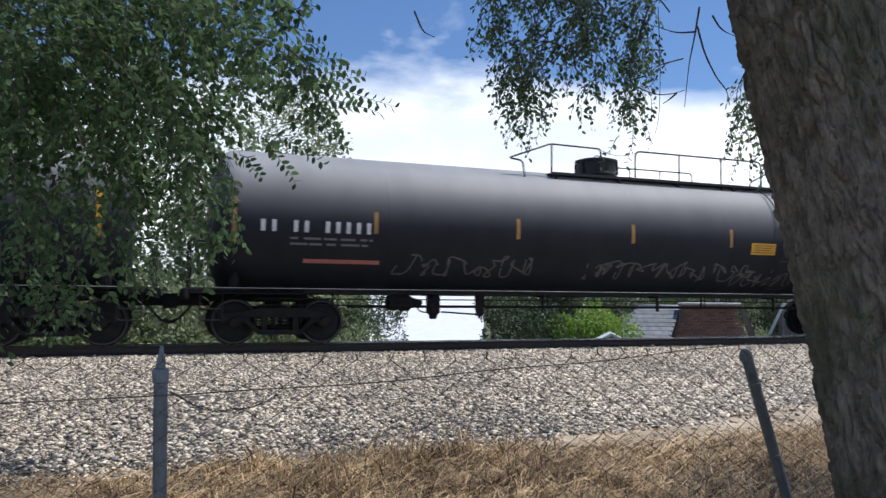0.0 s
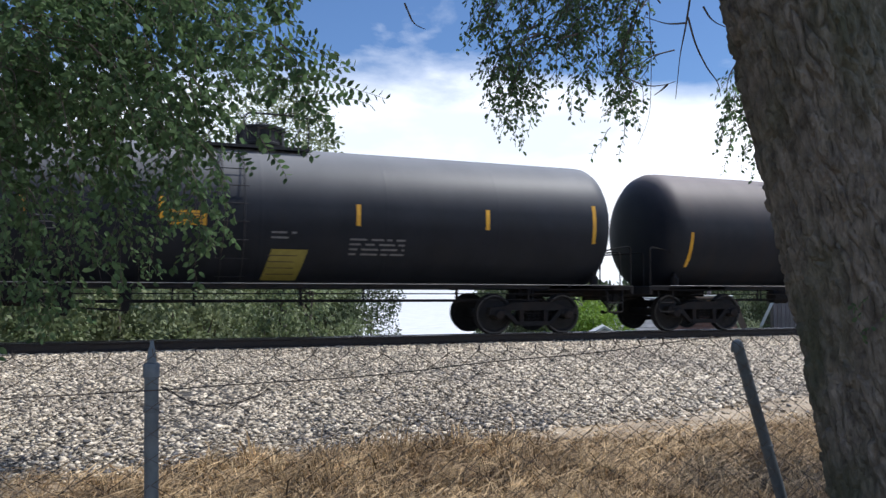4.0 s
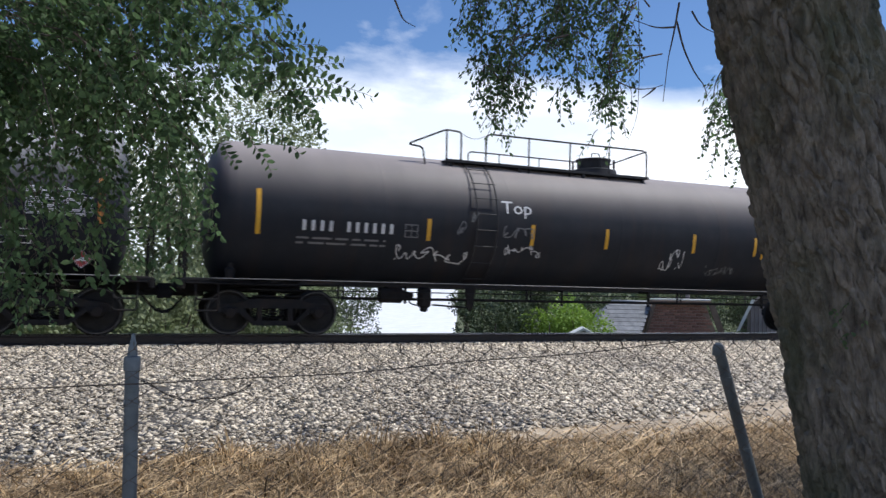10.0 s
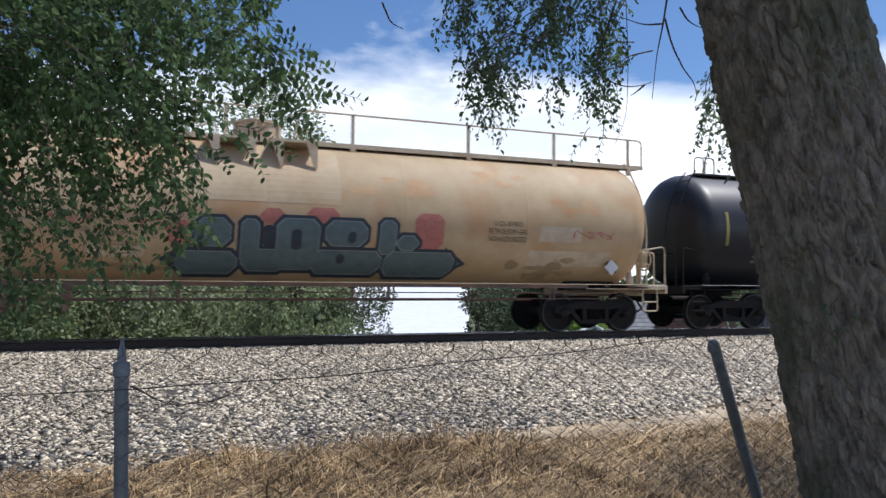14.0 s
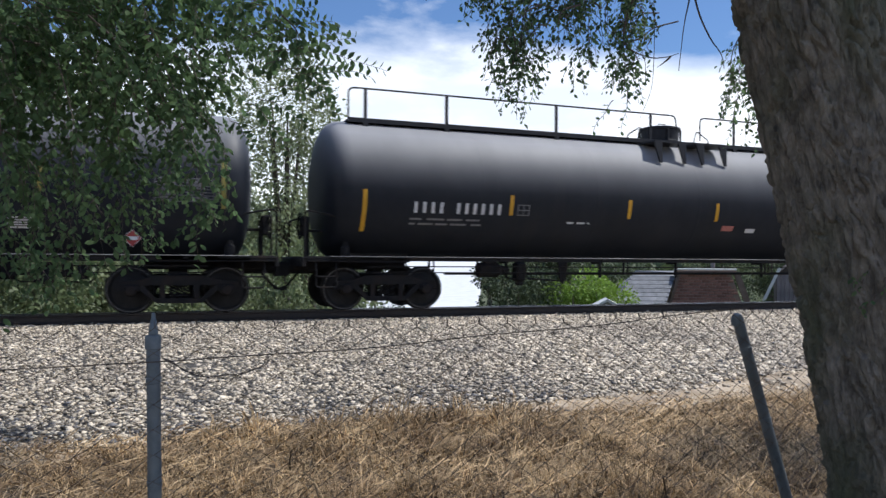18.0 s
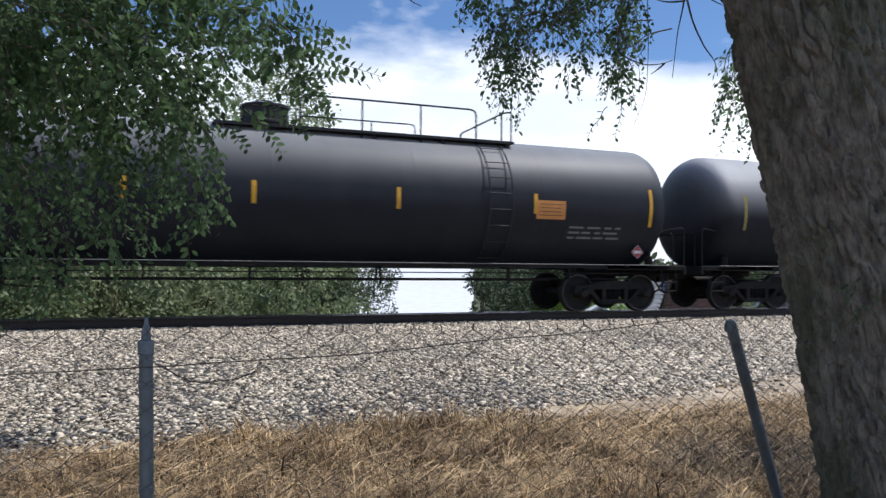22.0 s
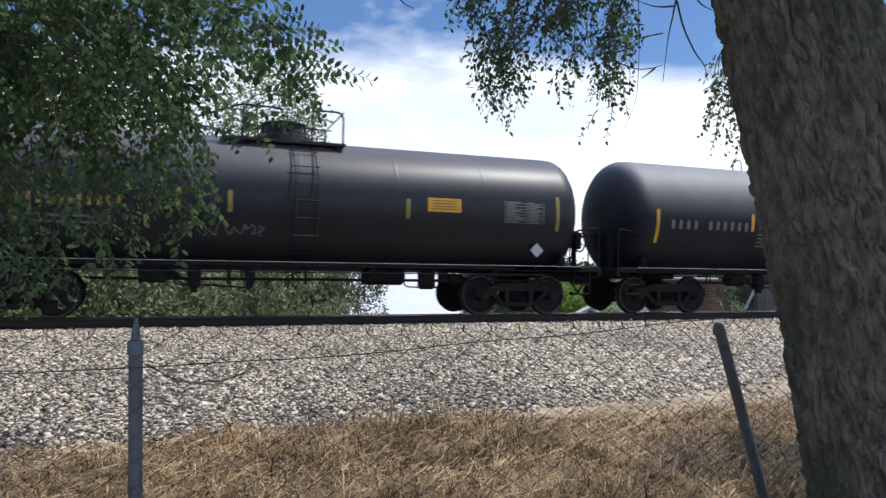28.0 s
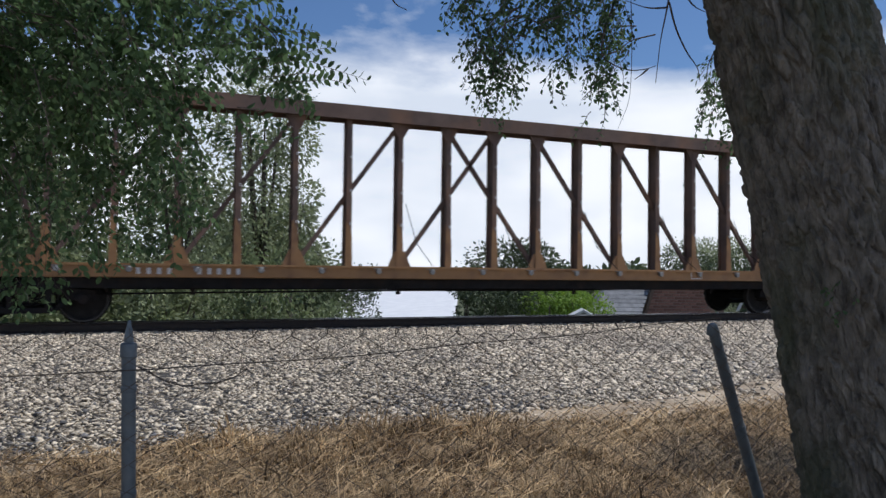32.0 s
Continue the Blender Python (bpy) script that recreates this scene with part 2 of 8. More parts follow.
M["blackprint"] = material("black_print", (0.015, 0.015, 0.015), (0.03, 0.03, 0.03), 0.6, 14, bump=0.0)
M["red"] = material("placard_red", (0.26, 0.03, 0.03), (0.36, 0.05, 0.045), 0.5, 12, bump=0.02)
M["pink"] = material("faded_red_spray", (0.34, 0.11, 0.09), (0.45, 0.17, 0.14), 0.6, 12, bump=0.02)
M["dim"] = material("dim_grey_spray", (0.06, 0.058, 0.058), (0.12, 0.115, 0.115), 0.6, 5, bump=0.02)
M["umber"] = material("dim_brown_spray", (0.035, 0.026, 0.026), (0.06, 0.044, 0.042), 0.6, 5, bump=0.02)
M["blue"] = material("grey_blue_spray", (0.075, 0.115, 0.125), (0.11, 0.155, 0.165), 0.55, 5, bump=0.02)
M["pale_blue"] = material("pale_blue_spray", (0.16, 0.20, 0.21), (0.22, 0.26, 0.27), 0.55, 5, bump=0.02)
M["navy"] = material("dark_blue_spray", (0.018, 0.028, 0.045), (0.03, 0.045, 0.065), 0.55, 5, bump=0.02)
M["wood_board"] = material("ochre_steel_paint", (0.255, 0.135, 0.052), (0.37, 0.205, 0.085), 0.55, 2.0, bump=0.1, fine=40,
                           stain=(0.13, 0.065, 0.035), stain_amount=0.85, stain_scale=2.0)
M["rust"] = material("rusty_brown_paint", (0.095, 0.063, 0.049), (0.16, 0.105, 0.08), 0.7, 2.0, bump=0.2, fine=40,
                     stain=(0.28, 0.13, 0.055), stain_amount=0.45, stain_scale=1.1)
M["rail"] = material("rail_steel", (0.018, 0.014, 0.012), (0.035, 0.025, 0.02), 0.7, 14, bump=0.3)
M["railtop"] = material("polished_rail_head", (0.40, 0.39, 0.38), (0.52, 0.51, 0.50), 0.28, 10, 1.0, bump=0.02)
M["tie"] = material("creosoted_timber", (0.035, 0.026, 0.02), (0.075, 0.058, 0.045), 0.85, 4, bump=0.5, stretch=(6, 1, 6), spread=0.25)
M["stone"] = material("ballast_stone", (0.41, 0.35, 0.27), (0.70, 0.60, 0.468), 0.85, 30, bump=0.25, fine=120, spread=0.6,
                      stain=(0.18, 0.15, 0.125), stain_amount=0.5, stain_scale=0.35)
M["sooty_stone"] = material("sooty_ballast_stone", (0.09, 0.088, 0.09), (0.21, 0.20, 0.195), 0.85, 30, bump=0.25, fine=120, spread=0.5)
# far darker than the stones: shade in their gaps is put into the colour
M["gravel"] = material("gap_shade_ballast_bed", (0.035, 0.032, 0.028), (0.10, 0.09, 0.08), 0.9, 22, bump=0.9, fine=38,
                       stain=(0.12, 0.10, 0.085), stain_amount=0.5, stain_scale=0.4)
M["dirt"] = material("dry_dirt", (0.38, 0.295, 0.20), (0.56, 0.455, 0.33), 0.95, 3.0, bump=0.6, fine=40,
                     stain=(0.16, 0.115, 0.075), stain_amount=0.7, stain_scale=0.7)
# thatch darkened in colour to carry the shade between the grass blades
M["thatch"] = material("gap_shade_thatch", (0.075, 0.052, 0.034), (0.19, 0.135, 0.085), 0.95, 9.0, bump=0.9, fine=60,
                       stain=(0.26, 0.19, 0.115), stain_amount=0.6, stain_scale=3.0)
M["straw"] = material("dry_straw_grass", (0.19, 0.122, 0.058), (0.62, 0.46, 0.268), 0.75, 1.5, bump=0.0, spread=0.9, leafy=0.25,
                      stain=(0.14, 0.088, 0.05), stain_amount=0.8, stain_scale=2.0)
M["galv"] = material("galvanised_steel", (0.10, 0.125, 0.14), (0.17, 0.20, 0.215), 0.5, 12, 0.3, bump=0.12, fine=80,
                     stain=(0.10, 0.095, 0.085), stain_amount=0.6, stain_scale=6)
M["wire"] = material("weathered_wire", (0.05, 0.040, 0.032), (0.10, 0.08, 0.062), 0.7, 20, 0.2, bump=0.0)
M["bark"] = material("elm_bark", (0.064, 0.058, 0.046), (0.245, 0.222, 0.182), 0.85, 14, bump=0.9, fine=55, stretch=(1, 1, 0.5),
                     stain=(0.055, 0.07, 0.033), stain_amount=0.75, stain_scale=2.2)
M["twig"] = material("twig_bark", (0.07, 0.055, 0.045), (0.13, 0.105, 0.085), 0.85, 20, bump=0.3)
M["leaf"] = material("elm_leaf", (0.066, 0.116, 0.052), (0.14, 0.215, 0.095), 0.6, 5, bump=0.0, spread=0.4, leafy=0.58, sheen=0.18)
M["leaf_far"] = material("far_green_leaf", (0.058, 0.080, 0.038), (0.105, 0.132, 0.062), 0.6, 0.6, bump=0.0, spread=0.35, leafy=0.3)
# brighter than leaf_far: sunlight on the trees is put into the colour
M["leaf_mid"] = material("sunlit_green_leaf", (0.14, 0.18, 0.082), (0.225, 0.27, 0.13), 0.55, 0.6, bump=0.0, spread=0.4, leafy=0.45)
# pale leaves lightened further, with distance haze put into the colour
M["leaf_pale"] = material("hazed_pale_green_leaf", (0.20, 0.235, 0.12), (0.33, 0.37, 0.21), 0.55, 0.6, bump=0.0, spread=0.35, leafy=0.45)
M["leaf_bright"] = material("bright_green_leaf", (0.16, 0.27, 0.03), (0.26, 0.38, 0.065), 0.5, 0.8, bump=0.0, spread=0.3, leafy=0.45)
M["field"] = material("far_dry_field", (0.07, 0.085, 0.035), (0.12, 0.125, 0.06), 0.95, 0.08, bump=0.4, fine=4,
                      stain=(0.08, 0.11, 0.04), stain_amount=0.8, stain_scale=0.05)
M["rake"] = material("brown_rake_paint", (0.15, 0.10, 0.075), (0.23, 0.16, 0.12), 0.8, 3, bump=0.2)
M["shingle"] = material("grey_roof_shingle", (0.15, 0.155, 0.165), (0.25, 0.255, 0.265), 0.9, 3, bump=0.4, spread=0.18)
M["brick"] = material("brown_red_brick", (0.24, 0.12, 0.095), (0.36, 0.19, 0.15), 0.85, 6, bump=0.3, spread=0.25)
M["mortar"] = material("tan_mortar", (0.26, 0.19, 0.16), (0.36, 0.27, 0.22), 0.95, 8, bump=0.3)
M["siding"] = material("white_siding_paint", (0.62, 0.62, 0.60), (0.74, 0.74, 0.72), 0.6, 4, bump=0.1)
M["plank"] = material("weathered_plank", (0.20, 0.17, 0.165), (0.34, 0.29, 0.28), 0.85, 6, bump=0.4, stretch=(4, 4, 0.5), spread=0.3)

# ---- mesh builder ----


class Shape:
    """Gathers vertices and faces of one mesh."""

    def __init__(self):
        self.v, self.f, self.s = [], [], []

    def add(self, verts, faces, slot=0):
        n = len(self.v)
        self.v += [tuple(p) for p in verts]
        self.f += [tuple(i + n for i in q) for q in faces]
        self.s += [slot] * len(faces)
        return self

    def box(self, c, size, slot=0, bevel=0.0, turn=None):
        x, y, z = (a / 2 for a in size)
        if bevel:
            b = min(bevel, x * 0.9, y * 0.9, z * 0.9)
            ring = [(x - b, -y), (x, -y + b), (x, y - b), (x - b, y), (-x + b, y), (-x, y - b), (-x, -y + b), (-x + b, -y)]
            inner = [(p * (1 - b / x), q * (1 - b / y)) for p, q in ring]
            v = [(p, q, -z) for p, q in inner] + [(p, q, -z + b) for p, q in ring] + [(p, q, z - b) for p, q in ring] + [(p, q, z) for p, q in inner]
            f = [tuple(range(7, -1, -1)), tuple(range(24, 32))]
            for k in range(3):
                f += [(8 * k + i, 8 * k + (i + 1) % 8, 8 * k + 8 + (i + 1) % 8, 8 * k + 8 + i) for i in range(8)]
        else:
            v = [(sx * x, sy * y, sz * z) for sz in (-1, 1) for sx, sy in ((-1, -1), (1, -1), (1, 1), (-1, 1))]
            f = [(3, 2, 1, 0), (4, 5, 6, 7), (0, 1, 5, 4), (1, 2, 6, 5), (2, 3, 7, 6), (3, 0, 4, 7)]
        if turn:
            v = [turn @ Vector(p) for p in v]
        return self.add([(p[0] + c[0], p[1] + c[1], p[2] + c[2]) for p in v], f, slot)

    def tube(self, path, r, n=6, slot=0, closed=False, caps=True):
        path = [Vector(p) for p in path]
        rs = r if isinstance(r, (list, tuple)) else [r] * len(path)
        verts, faces, m = [], [], len(path)
        side = None
        for i, p in enumerate(path):
            a, b = path[(i - 1) % m] if (i or closed) else p, path[(i + 1) % m] if (i < m - 1 or closed) else p
            way = (b - a).normalized()
            if side is None:
                side = way.orthogonal().normalized()
            side = (side - way * side.dot(way)).normalized()
            up = way.cross(side)
            for k in range(n):
                w = 2 * math.pi * k / n
                verts.append(p + (side * math.cos(w) + up * math.sin(w)) * rs[i])
        for i in range(m if closed else m - 1):
            for k in range(n):
                a, b = i * n + k, i * n + (k + 1) % n
                c, d = ((i + 1) % m) * n + (k + 1) % n, ((i + 1) % m) * n + k
                faces.append((a, b, c, d))
        if caps and not closed:
            faces += [tuple(range(n - 1, -1, -1)), tuple((m - 1) * n + k for k in range(n))]
        return self.add(verts, faces, slot)

    def lathe(self, profile, axis="z", c=(0, 0, 0), n=24, slot=0, caps=True):
        """profile: (radius, height) pairs round an axis through c."""
        verts, faces = [], []
        for r, h in profile:
            for k in range(n):
                w = 2 * math.pi * k / n
                p, q = r * math.cos(w), r * math.sin(w)
                xyz = {"z": (p, q, h), "y": (p, h, q), "x": (h, p, q)}[axis]
                verts.append((xyz[0] + c[0], xyz[1] + c[1], xyz[2] + c[2]))
        for i in range(len(profile) - 1):
            for k in range(n):
                a, b = i * n + k, i * n + (k + 1) % n
                q = (a, b, b + n, a + n)
                faces.append(q if axis != "y" else q[::-1])
        ends = [tuple(range(n - 1, -1, -1)), tuple((len(profile) - 1) * n + k for k in range(n))]
        if caps:
            faces += ends if axis != "y" else [e[::-1] for e in ends]
        return self.add(verts, faces, slot)

    def plate(self, outline, y0, y1, slot=0):
        """An outline in x and z, thick from y0 (front) to y1."""
        n = len(outline)
        v = [(x, y0, z) for x, z in outline] + [(x, y1, z) for x, z in outline]
        f = [tuple(range(n)), tuple(range(2 * n - 1, n - 1, -1))] + [(i, i + n, (i + 1) % n + n, (i + 1) % n) for i in range(n)]
        return self.add(v, f, slot)

    def mesh(self, name, mats, smooth=35):
        me = bpy.data.meshes.new(name)
        me.from_pydata(self.v, [], self.f)
        for m in mats if isinstance(mats, (list, tuple)) else [mats]:
            me.materials.append(m)
        if any(self.s):
            me.polygons.foreach_set("material_index", self.s)
        if smooth:
            me.shade_smooth()
            me.set_sharp_from_angle(angle=radians(smooth))
        me.update()
        return me


CACHE = {}


def cached(key, make, mats, smooth=35):
    if key not in CACHE:
        s = Shape()
        make(s)
        CACHE[key] = s.mesh(str(key[0] if isinstance(key, tuple) else key), mats, smooth)
    return CACHE[key]


def put(name, me, parent=None, at=(0, 0, 0), label=""):
    ob = new(name, me)
    ob.location = at
    if parent:
        ob.parent = parent
    return tagged(ob, label=label)


def part(name, shape, mats, parent, label="", at=(0, 0, 0), smooth=35):
    return put(name, shape.mesh(name, mats, smooth), parent, at, label)


def big_mesh(name, verts, faces, mats, islands_slot=None):
    """A mesh from numpy arrays: faces all of one length."""
    me = bpy.data.meshes.new(name)
    nf, k = faces.shape
    me.vertices.add(len(verts))
    me.vertices.foreach_set("co", np.asarray(verts, np.float32).ravel())
    me.loops.add(nf * k)
    me.loops.foreach_set("vertex_index", faces.astype(np.int32).ravel())
    me.polygons.add(nf)
    me.polygons.foreach_set("loop_start", np.arange(0, nf * k, k, dtype=np.int32))
    if islands_slot is not None:
        me.polygons.foreach_set("material_index", islands_slot.astype(np.int32))
    for m in mats if isinstance(mats, (list, tuple)) else [mats]:
        me.materials.append(m)
    me.update(calc_edges=True)
    return me


# ---- ground, ballast, track ----
TRACK_Y = 16.73
STRIP_X, STRIP_Y = [-4, 3.5, 4.0, 4.9, 5.9, 7.0, 8.2, 9.6, 13], [7.65, 7.65, 7.75, 8.0, 8.15, 8.38, 8.65, 8.9, 9.3]
FAR_GROUND = -4.6


def bed_height(y):
    """Height of the ground across the line: verge, ballast slope, track bed, embankment, low land beyond."""
    ys = [-60, 2, 7.2, 7.9, 9.2, 10.6, 12.4, 14.6, 15.6, 17.9, 19.6, 26, 60, 4000]
    zs = [-0.70, -0.66, -0.64, -0.62, -0.56, -0.47, -0.36, -0.235, -0.20, -0.20, -0.5, FAR_GROUND + 0.3, FAR_GROUND, FAR_GROUND]
    return float(np.interp(y, ys, zs))


def hollow(x):
    """Stretch of the verge where the ballast has slid down among the grass."""
    return np.interp(x, [-2, -0.5, 0.0, 0.5, 1.0], [0.0, 0.12, 0.2, 0.1, 0.0])


def stone_edge(x):
    """Where the ballast gives way to bare dirt, across the line."""
    wave = 0.1 * np.sin(x * 1.7) + 0.06 * np.sin(x * 4.3 + 1)
    return np.interp(x, STRIP_X, STRIP_Y) + wave - hollow(x)


def ground_sheet():
    xs = [-4000, -1500, -600, -200, -60] + [(-20 + 0.5 * i) for i in range(121)] + [60, 120, 260, 600, 1500, 4000]
    ys = [-1500, -300, -60, -20, -8] + [(-2 + 0.35 * i) for i in range(90)] + [32, 40, 60, 120, 300, 900, 2000, 4000]
    v = []
    for y in ys:
        for x in xs:
            z = bed_height(y)
            if -30 < x < 60 and -8 < y < 15:
                z += 0.035 * noise.noise((x * 0.7, y * 0.7, 3)) + 0.012 * noise.noise((x * 3, y * 3, 7))
            v.append((x, y, z))
    n = len(xs)
    s = Shape()
    f, slots = [], []
    for j in range(len(ys) - 1):
        for i in range(n - 1):
            f.append((j * n + i, j * n + i + 1, (j + 1) * n + i + 1, (j + 1) * n + i))
            ym = (ys[j] + ys[j + 1]) / 2
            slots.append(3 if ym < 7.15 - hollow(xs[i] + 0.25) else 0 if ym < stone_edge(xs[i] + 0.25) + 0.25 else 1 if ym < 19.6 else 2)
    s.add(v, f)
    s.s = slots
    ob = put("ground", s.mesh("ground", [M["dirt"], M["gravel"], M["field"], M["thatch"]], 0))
    return tagged(ob, "dry dirt verge rising to a pale gravel railway bed", "ground", kind="structure")


ground_sheet()


def scatter_stones():
    rng = np.random.default_rng(5)
    n = 100000
    y = 7.35 + (15.75 - 7.35) * rng.random(n) ** 0.85
    x = (-0.24 * y - 0.6) + rng.random(n) * (1.52 * y + 1.0)
    edge = stone_edge(x)
    keep = (y > edge) | (rng.random(n) < 0.10)
    x, y = x[keep], y[keep]
    n = len(x)
    z = np.array([bed_height(v) for v in y]) + rng.uniform(-0.006, 0.03, n)
    base = np.array([(1, 0, 0), (-1, 0, 0), (0, 1, 0), (0, -1, 0), (0, 0, 1), (0, 0, -1)], float)
    size = rng.uniform(0.012, 0.034, n) * (1 + 0.35 * np.clip((x - 4) / 4, 0, 1))
    v = (base[None] * rng.uniform(0.6, 1.3, (n, 6, 1)) + rng.normal(0, 0.2, (n, 6, 3))) * rng.uniform(0.35, 1.5, (n, 1, 3))
    q = rng.normal(size=(n, 4))
    q /= np.linalg.norm(q, axis=1, keepdims=True)
    w, a, b, c = q.T
    R = np.stack([1 - 2 * (b * b + c * c), 2 * (a * b - c * w), 2 * (a * c + b * w), 2 * (a * b + c * w), 1 - 2 * (a * a + c * c),
                  2 * (b * c - a * w), 2 * (a * c - b * w), 2 * (b * c + a * w), 1 - 2 * (a * a + b * b)], -1).reshape(n, 3, 3)
    v = np.einsum("nij,nkj->nki", R, v) * size[:, None, None] * np.array([1.4, 1.2, 0.66])
    v += np.stack([x, y, z], -1)[:, None]
    tri = np.array([(0, 2, 4), (2, 1, 4), (1, 3, 4), (3, 0, 4), (2, 0, 5), (1, 2, 5), (3, 1, 5), (0, 3, 5)])
    f = (tri[None] + 6 * np.arange(n)[:, None, None]).reshape(-1, 3)
    # sooty stones lie in patches along the foot of the slope
    sooty = rng.random(n) < 0.8 * np.exp(-np.maximum(y - stone_edge(x), 0) / 0.95) * (0.25 + 0.75 * np.sin(x * 2.3 + 0.6) ** 2) * np.interp(x, [-1, 0, 4.2, 5.2], [0.6, 1, 0.9, 0.2])
    ob = put("ballast_stones", big_mesh("ballast_stones", v.reshape(-1, 3), f, [M["stone"], M["sooty_stone"]], np.repeat(sooty, 8)))
    tagged(ob, "pale grey crushed ballast stones piled beside the track", "gravel", kind="stuff")


scatter_stones()


def dry_grass():
    """Tufts of dry blades that fan out and flop over, thick along the fence, with fallen straw lying through them."""
    rng = np.random.default_rng(11)
    m = 6200
    cy = rng.uniform(4.3, 8.0, m)
    cx = (-0.30 * cy - 0.5) + rng.random(m) * (1.62 * cy + 1.2)
    edge = 7.42 + 0.08 * np.sin(cx * 2.9 + 0.4) + 0.05 * np.sin(cx * 7.1) - 0.12 * (cx > 3.9)
    ragged = np.where(cx > 3.9, 0.06, np.where(cx < 0.3, 0.45, 0.28))
    keep = (cy < edge + ragged * rng.random(m) ** 2) & ((cx > -0.10 * cy) | (rng.random(m) < 0.4))      # thin litter past the post
    cx, cy = cx[keep], cy[keep]
    m = len(cx)
    tall = np.interp(cx, [-4, -1, -0.15, 0.3, 0.8, 1.3, 1.9, 2.5, 3.1, 3.5, 4.1, 12], [0.12, 0.12, 0.14, 0.26, 0.29, 0.26, 0.38, 0.36, 0.31, 0.31, 0.15, 0.13])
    near = np.clip((7.3 - cy) / 0.8, 0, 1)                        # lower, matted tufts on the near side
    clump = np.array([noise.noise((a * 1.7, b * 1.7, 2)) + 0.6 * noise.noise((a * 5, b * 5, 9)) for a, b in zip(cx, cy)])
    tall = (tall * (1 - near) + np.minimum(tall, 0.26) * near) * rng.uniform(0.45, 1.2, m) * np.clip(0.9 + 1.3 * clump, 0.3, 1.8)
    per = rng.integers(8, 18, m)
    own = np.repeat(np.arange(m), per)
    n = len(own)
    ang = rng.uniform(0, 2 * np.pi, n)
    off = rng.random(n) ** 0.7 * 0.09
    x, y = cx[own] + np.cos(ang) * off, cy[own] + np.sin(ang) * off
    h = tall[own] * rng.uniform(0.5, 1.2, n)
    lean = rng.uniform(0.2, 1.7, n) + off * 6
    stalk = rng.random(n) < np.where((x > 1.2) & (x < 3.9), 0.03, 0.02)
    h, lean = np.where(stalk, h * 1.25, h), np.where(stalk, lean * 0.3, np.minimum(lean, 2.05))
    z = np.array([bed_height(v) for v in y]) - 0.015
    ang = ang + rng.normal(0, 1.3, n)
    width = np.where(rng.random(n) < 0.16, rng.uniform(0.007, 0.0115, n), rng.uniform(0.0024, 0.0062, n)) * y / 7
    # straw that has fallen flat
    k = 13000
    fy = rng.uniform(4.3, 7.5, k)
    fx = (-0.30 * fy - 0.5) + rng.random(k) * (1.62 * fy + 1.2)
    x, y = np.concatenate([x, fx]), np.concatenate([y, fy])
    z = np.concatenate([z, np.array([bed_height(v) for v in fy]) + rng.random(k) ** 2 * 0.13])
    ang, h = np.concatenate([ang, rng.uniform(0, 2 * np.pi, k)]), np.concatenate([h, rng.uniform(0.08, 0.34, k)])
    lean, width = np.concatenate([lean, rng.uniform(2.1, 2.6, k)]), np.concatenate([width, rng.uniform(0.0025, 0.0075, k) * fy / 7])
    n += k
    d = np.stack([np.cos(ang), np.sin(ang), 0 * ang], -1)
    side = np.stack([-np.sin(ang + 0.8), np.cos(ang + 0.8), 0.25 * np.cos(3 * ang)], -1) * width[:, None]
    curl = np.stack([-np.sin(ang), np.cos(ang), 0 * ang], -1) * (h * rng.normal(0, 0.16, n))[:, None]
    p0 = np.stack([x, y, z], -1)
    up = np.array([0, 0, 1.0])
    p1 = p0 + up * (h * (0.45 - 0.12 * np.clip(lean - 1, 0, 2)))[:, None] + d * (h * lean * 0.16)[:, None]
    p2 = p0 + up * (h * (0.82 - 0.30 * lean).clip(0.12, 1))[:, None] + d * (h * lean * 0.44)[:, None] + curl * 0.4
    p3 = p0 + up * (h * (1.0 - 0.50 * lean).clip(-0.05, 1))[:, None] + d * (h * lean * 0.72)[:, None] + curl
    v = np.stack([p0 - side, p0 + side, p1 - side * 0.9, p1 + side * 0.9, p2 - side * 0.7, p2 + side * 0.7, p3 - side * 0.2, p3 + side * 0.2], 1).reshape(-1, 3)
    quad = np.array([(0, 1, 3, 2), (2, 3, 5, 4), (4, 5, 7, 6)])
    f = (quad[None] + 8 * np.arange(n)[:, None, None]).reshape(-1, 4)
    ob = put("dry_grass", big_mesh("dry_grass", v, f, M["straw"]))
    tagged(ob, "matted dry straw-coloured grass along the fence", "grass", kind="stuff")


dry_grass()


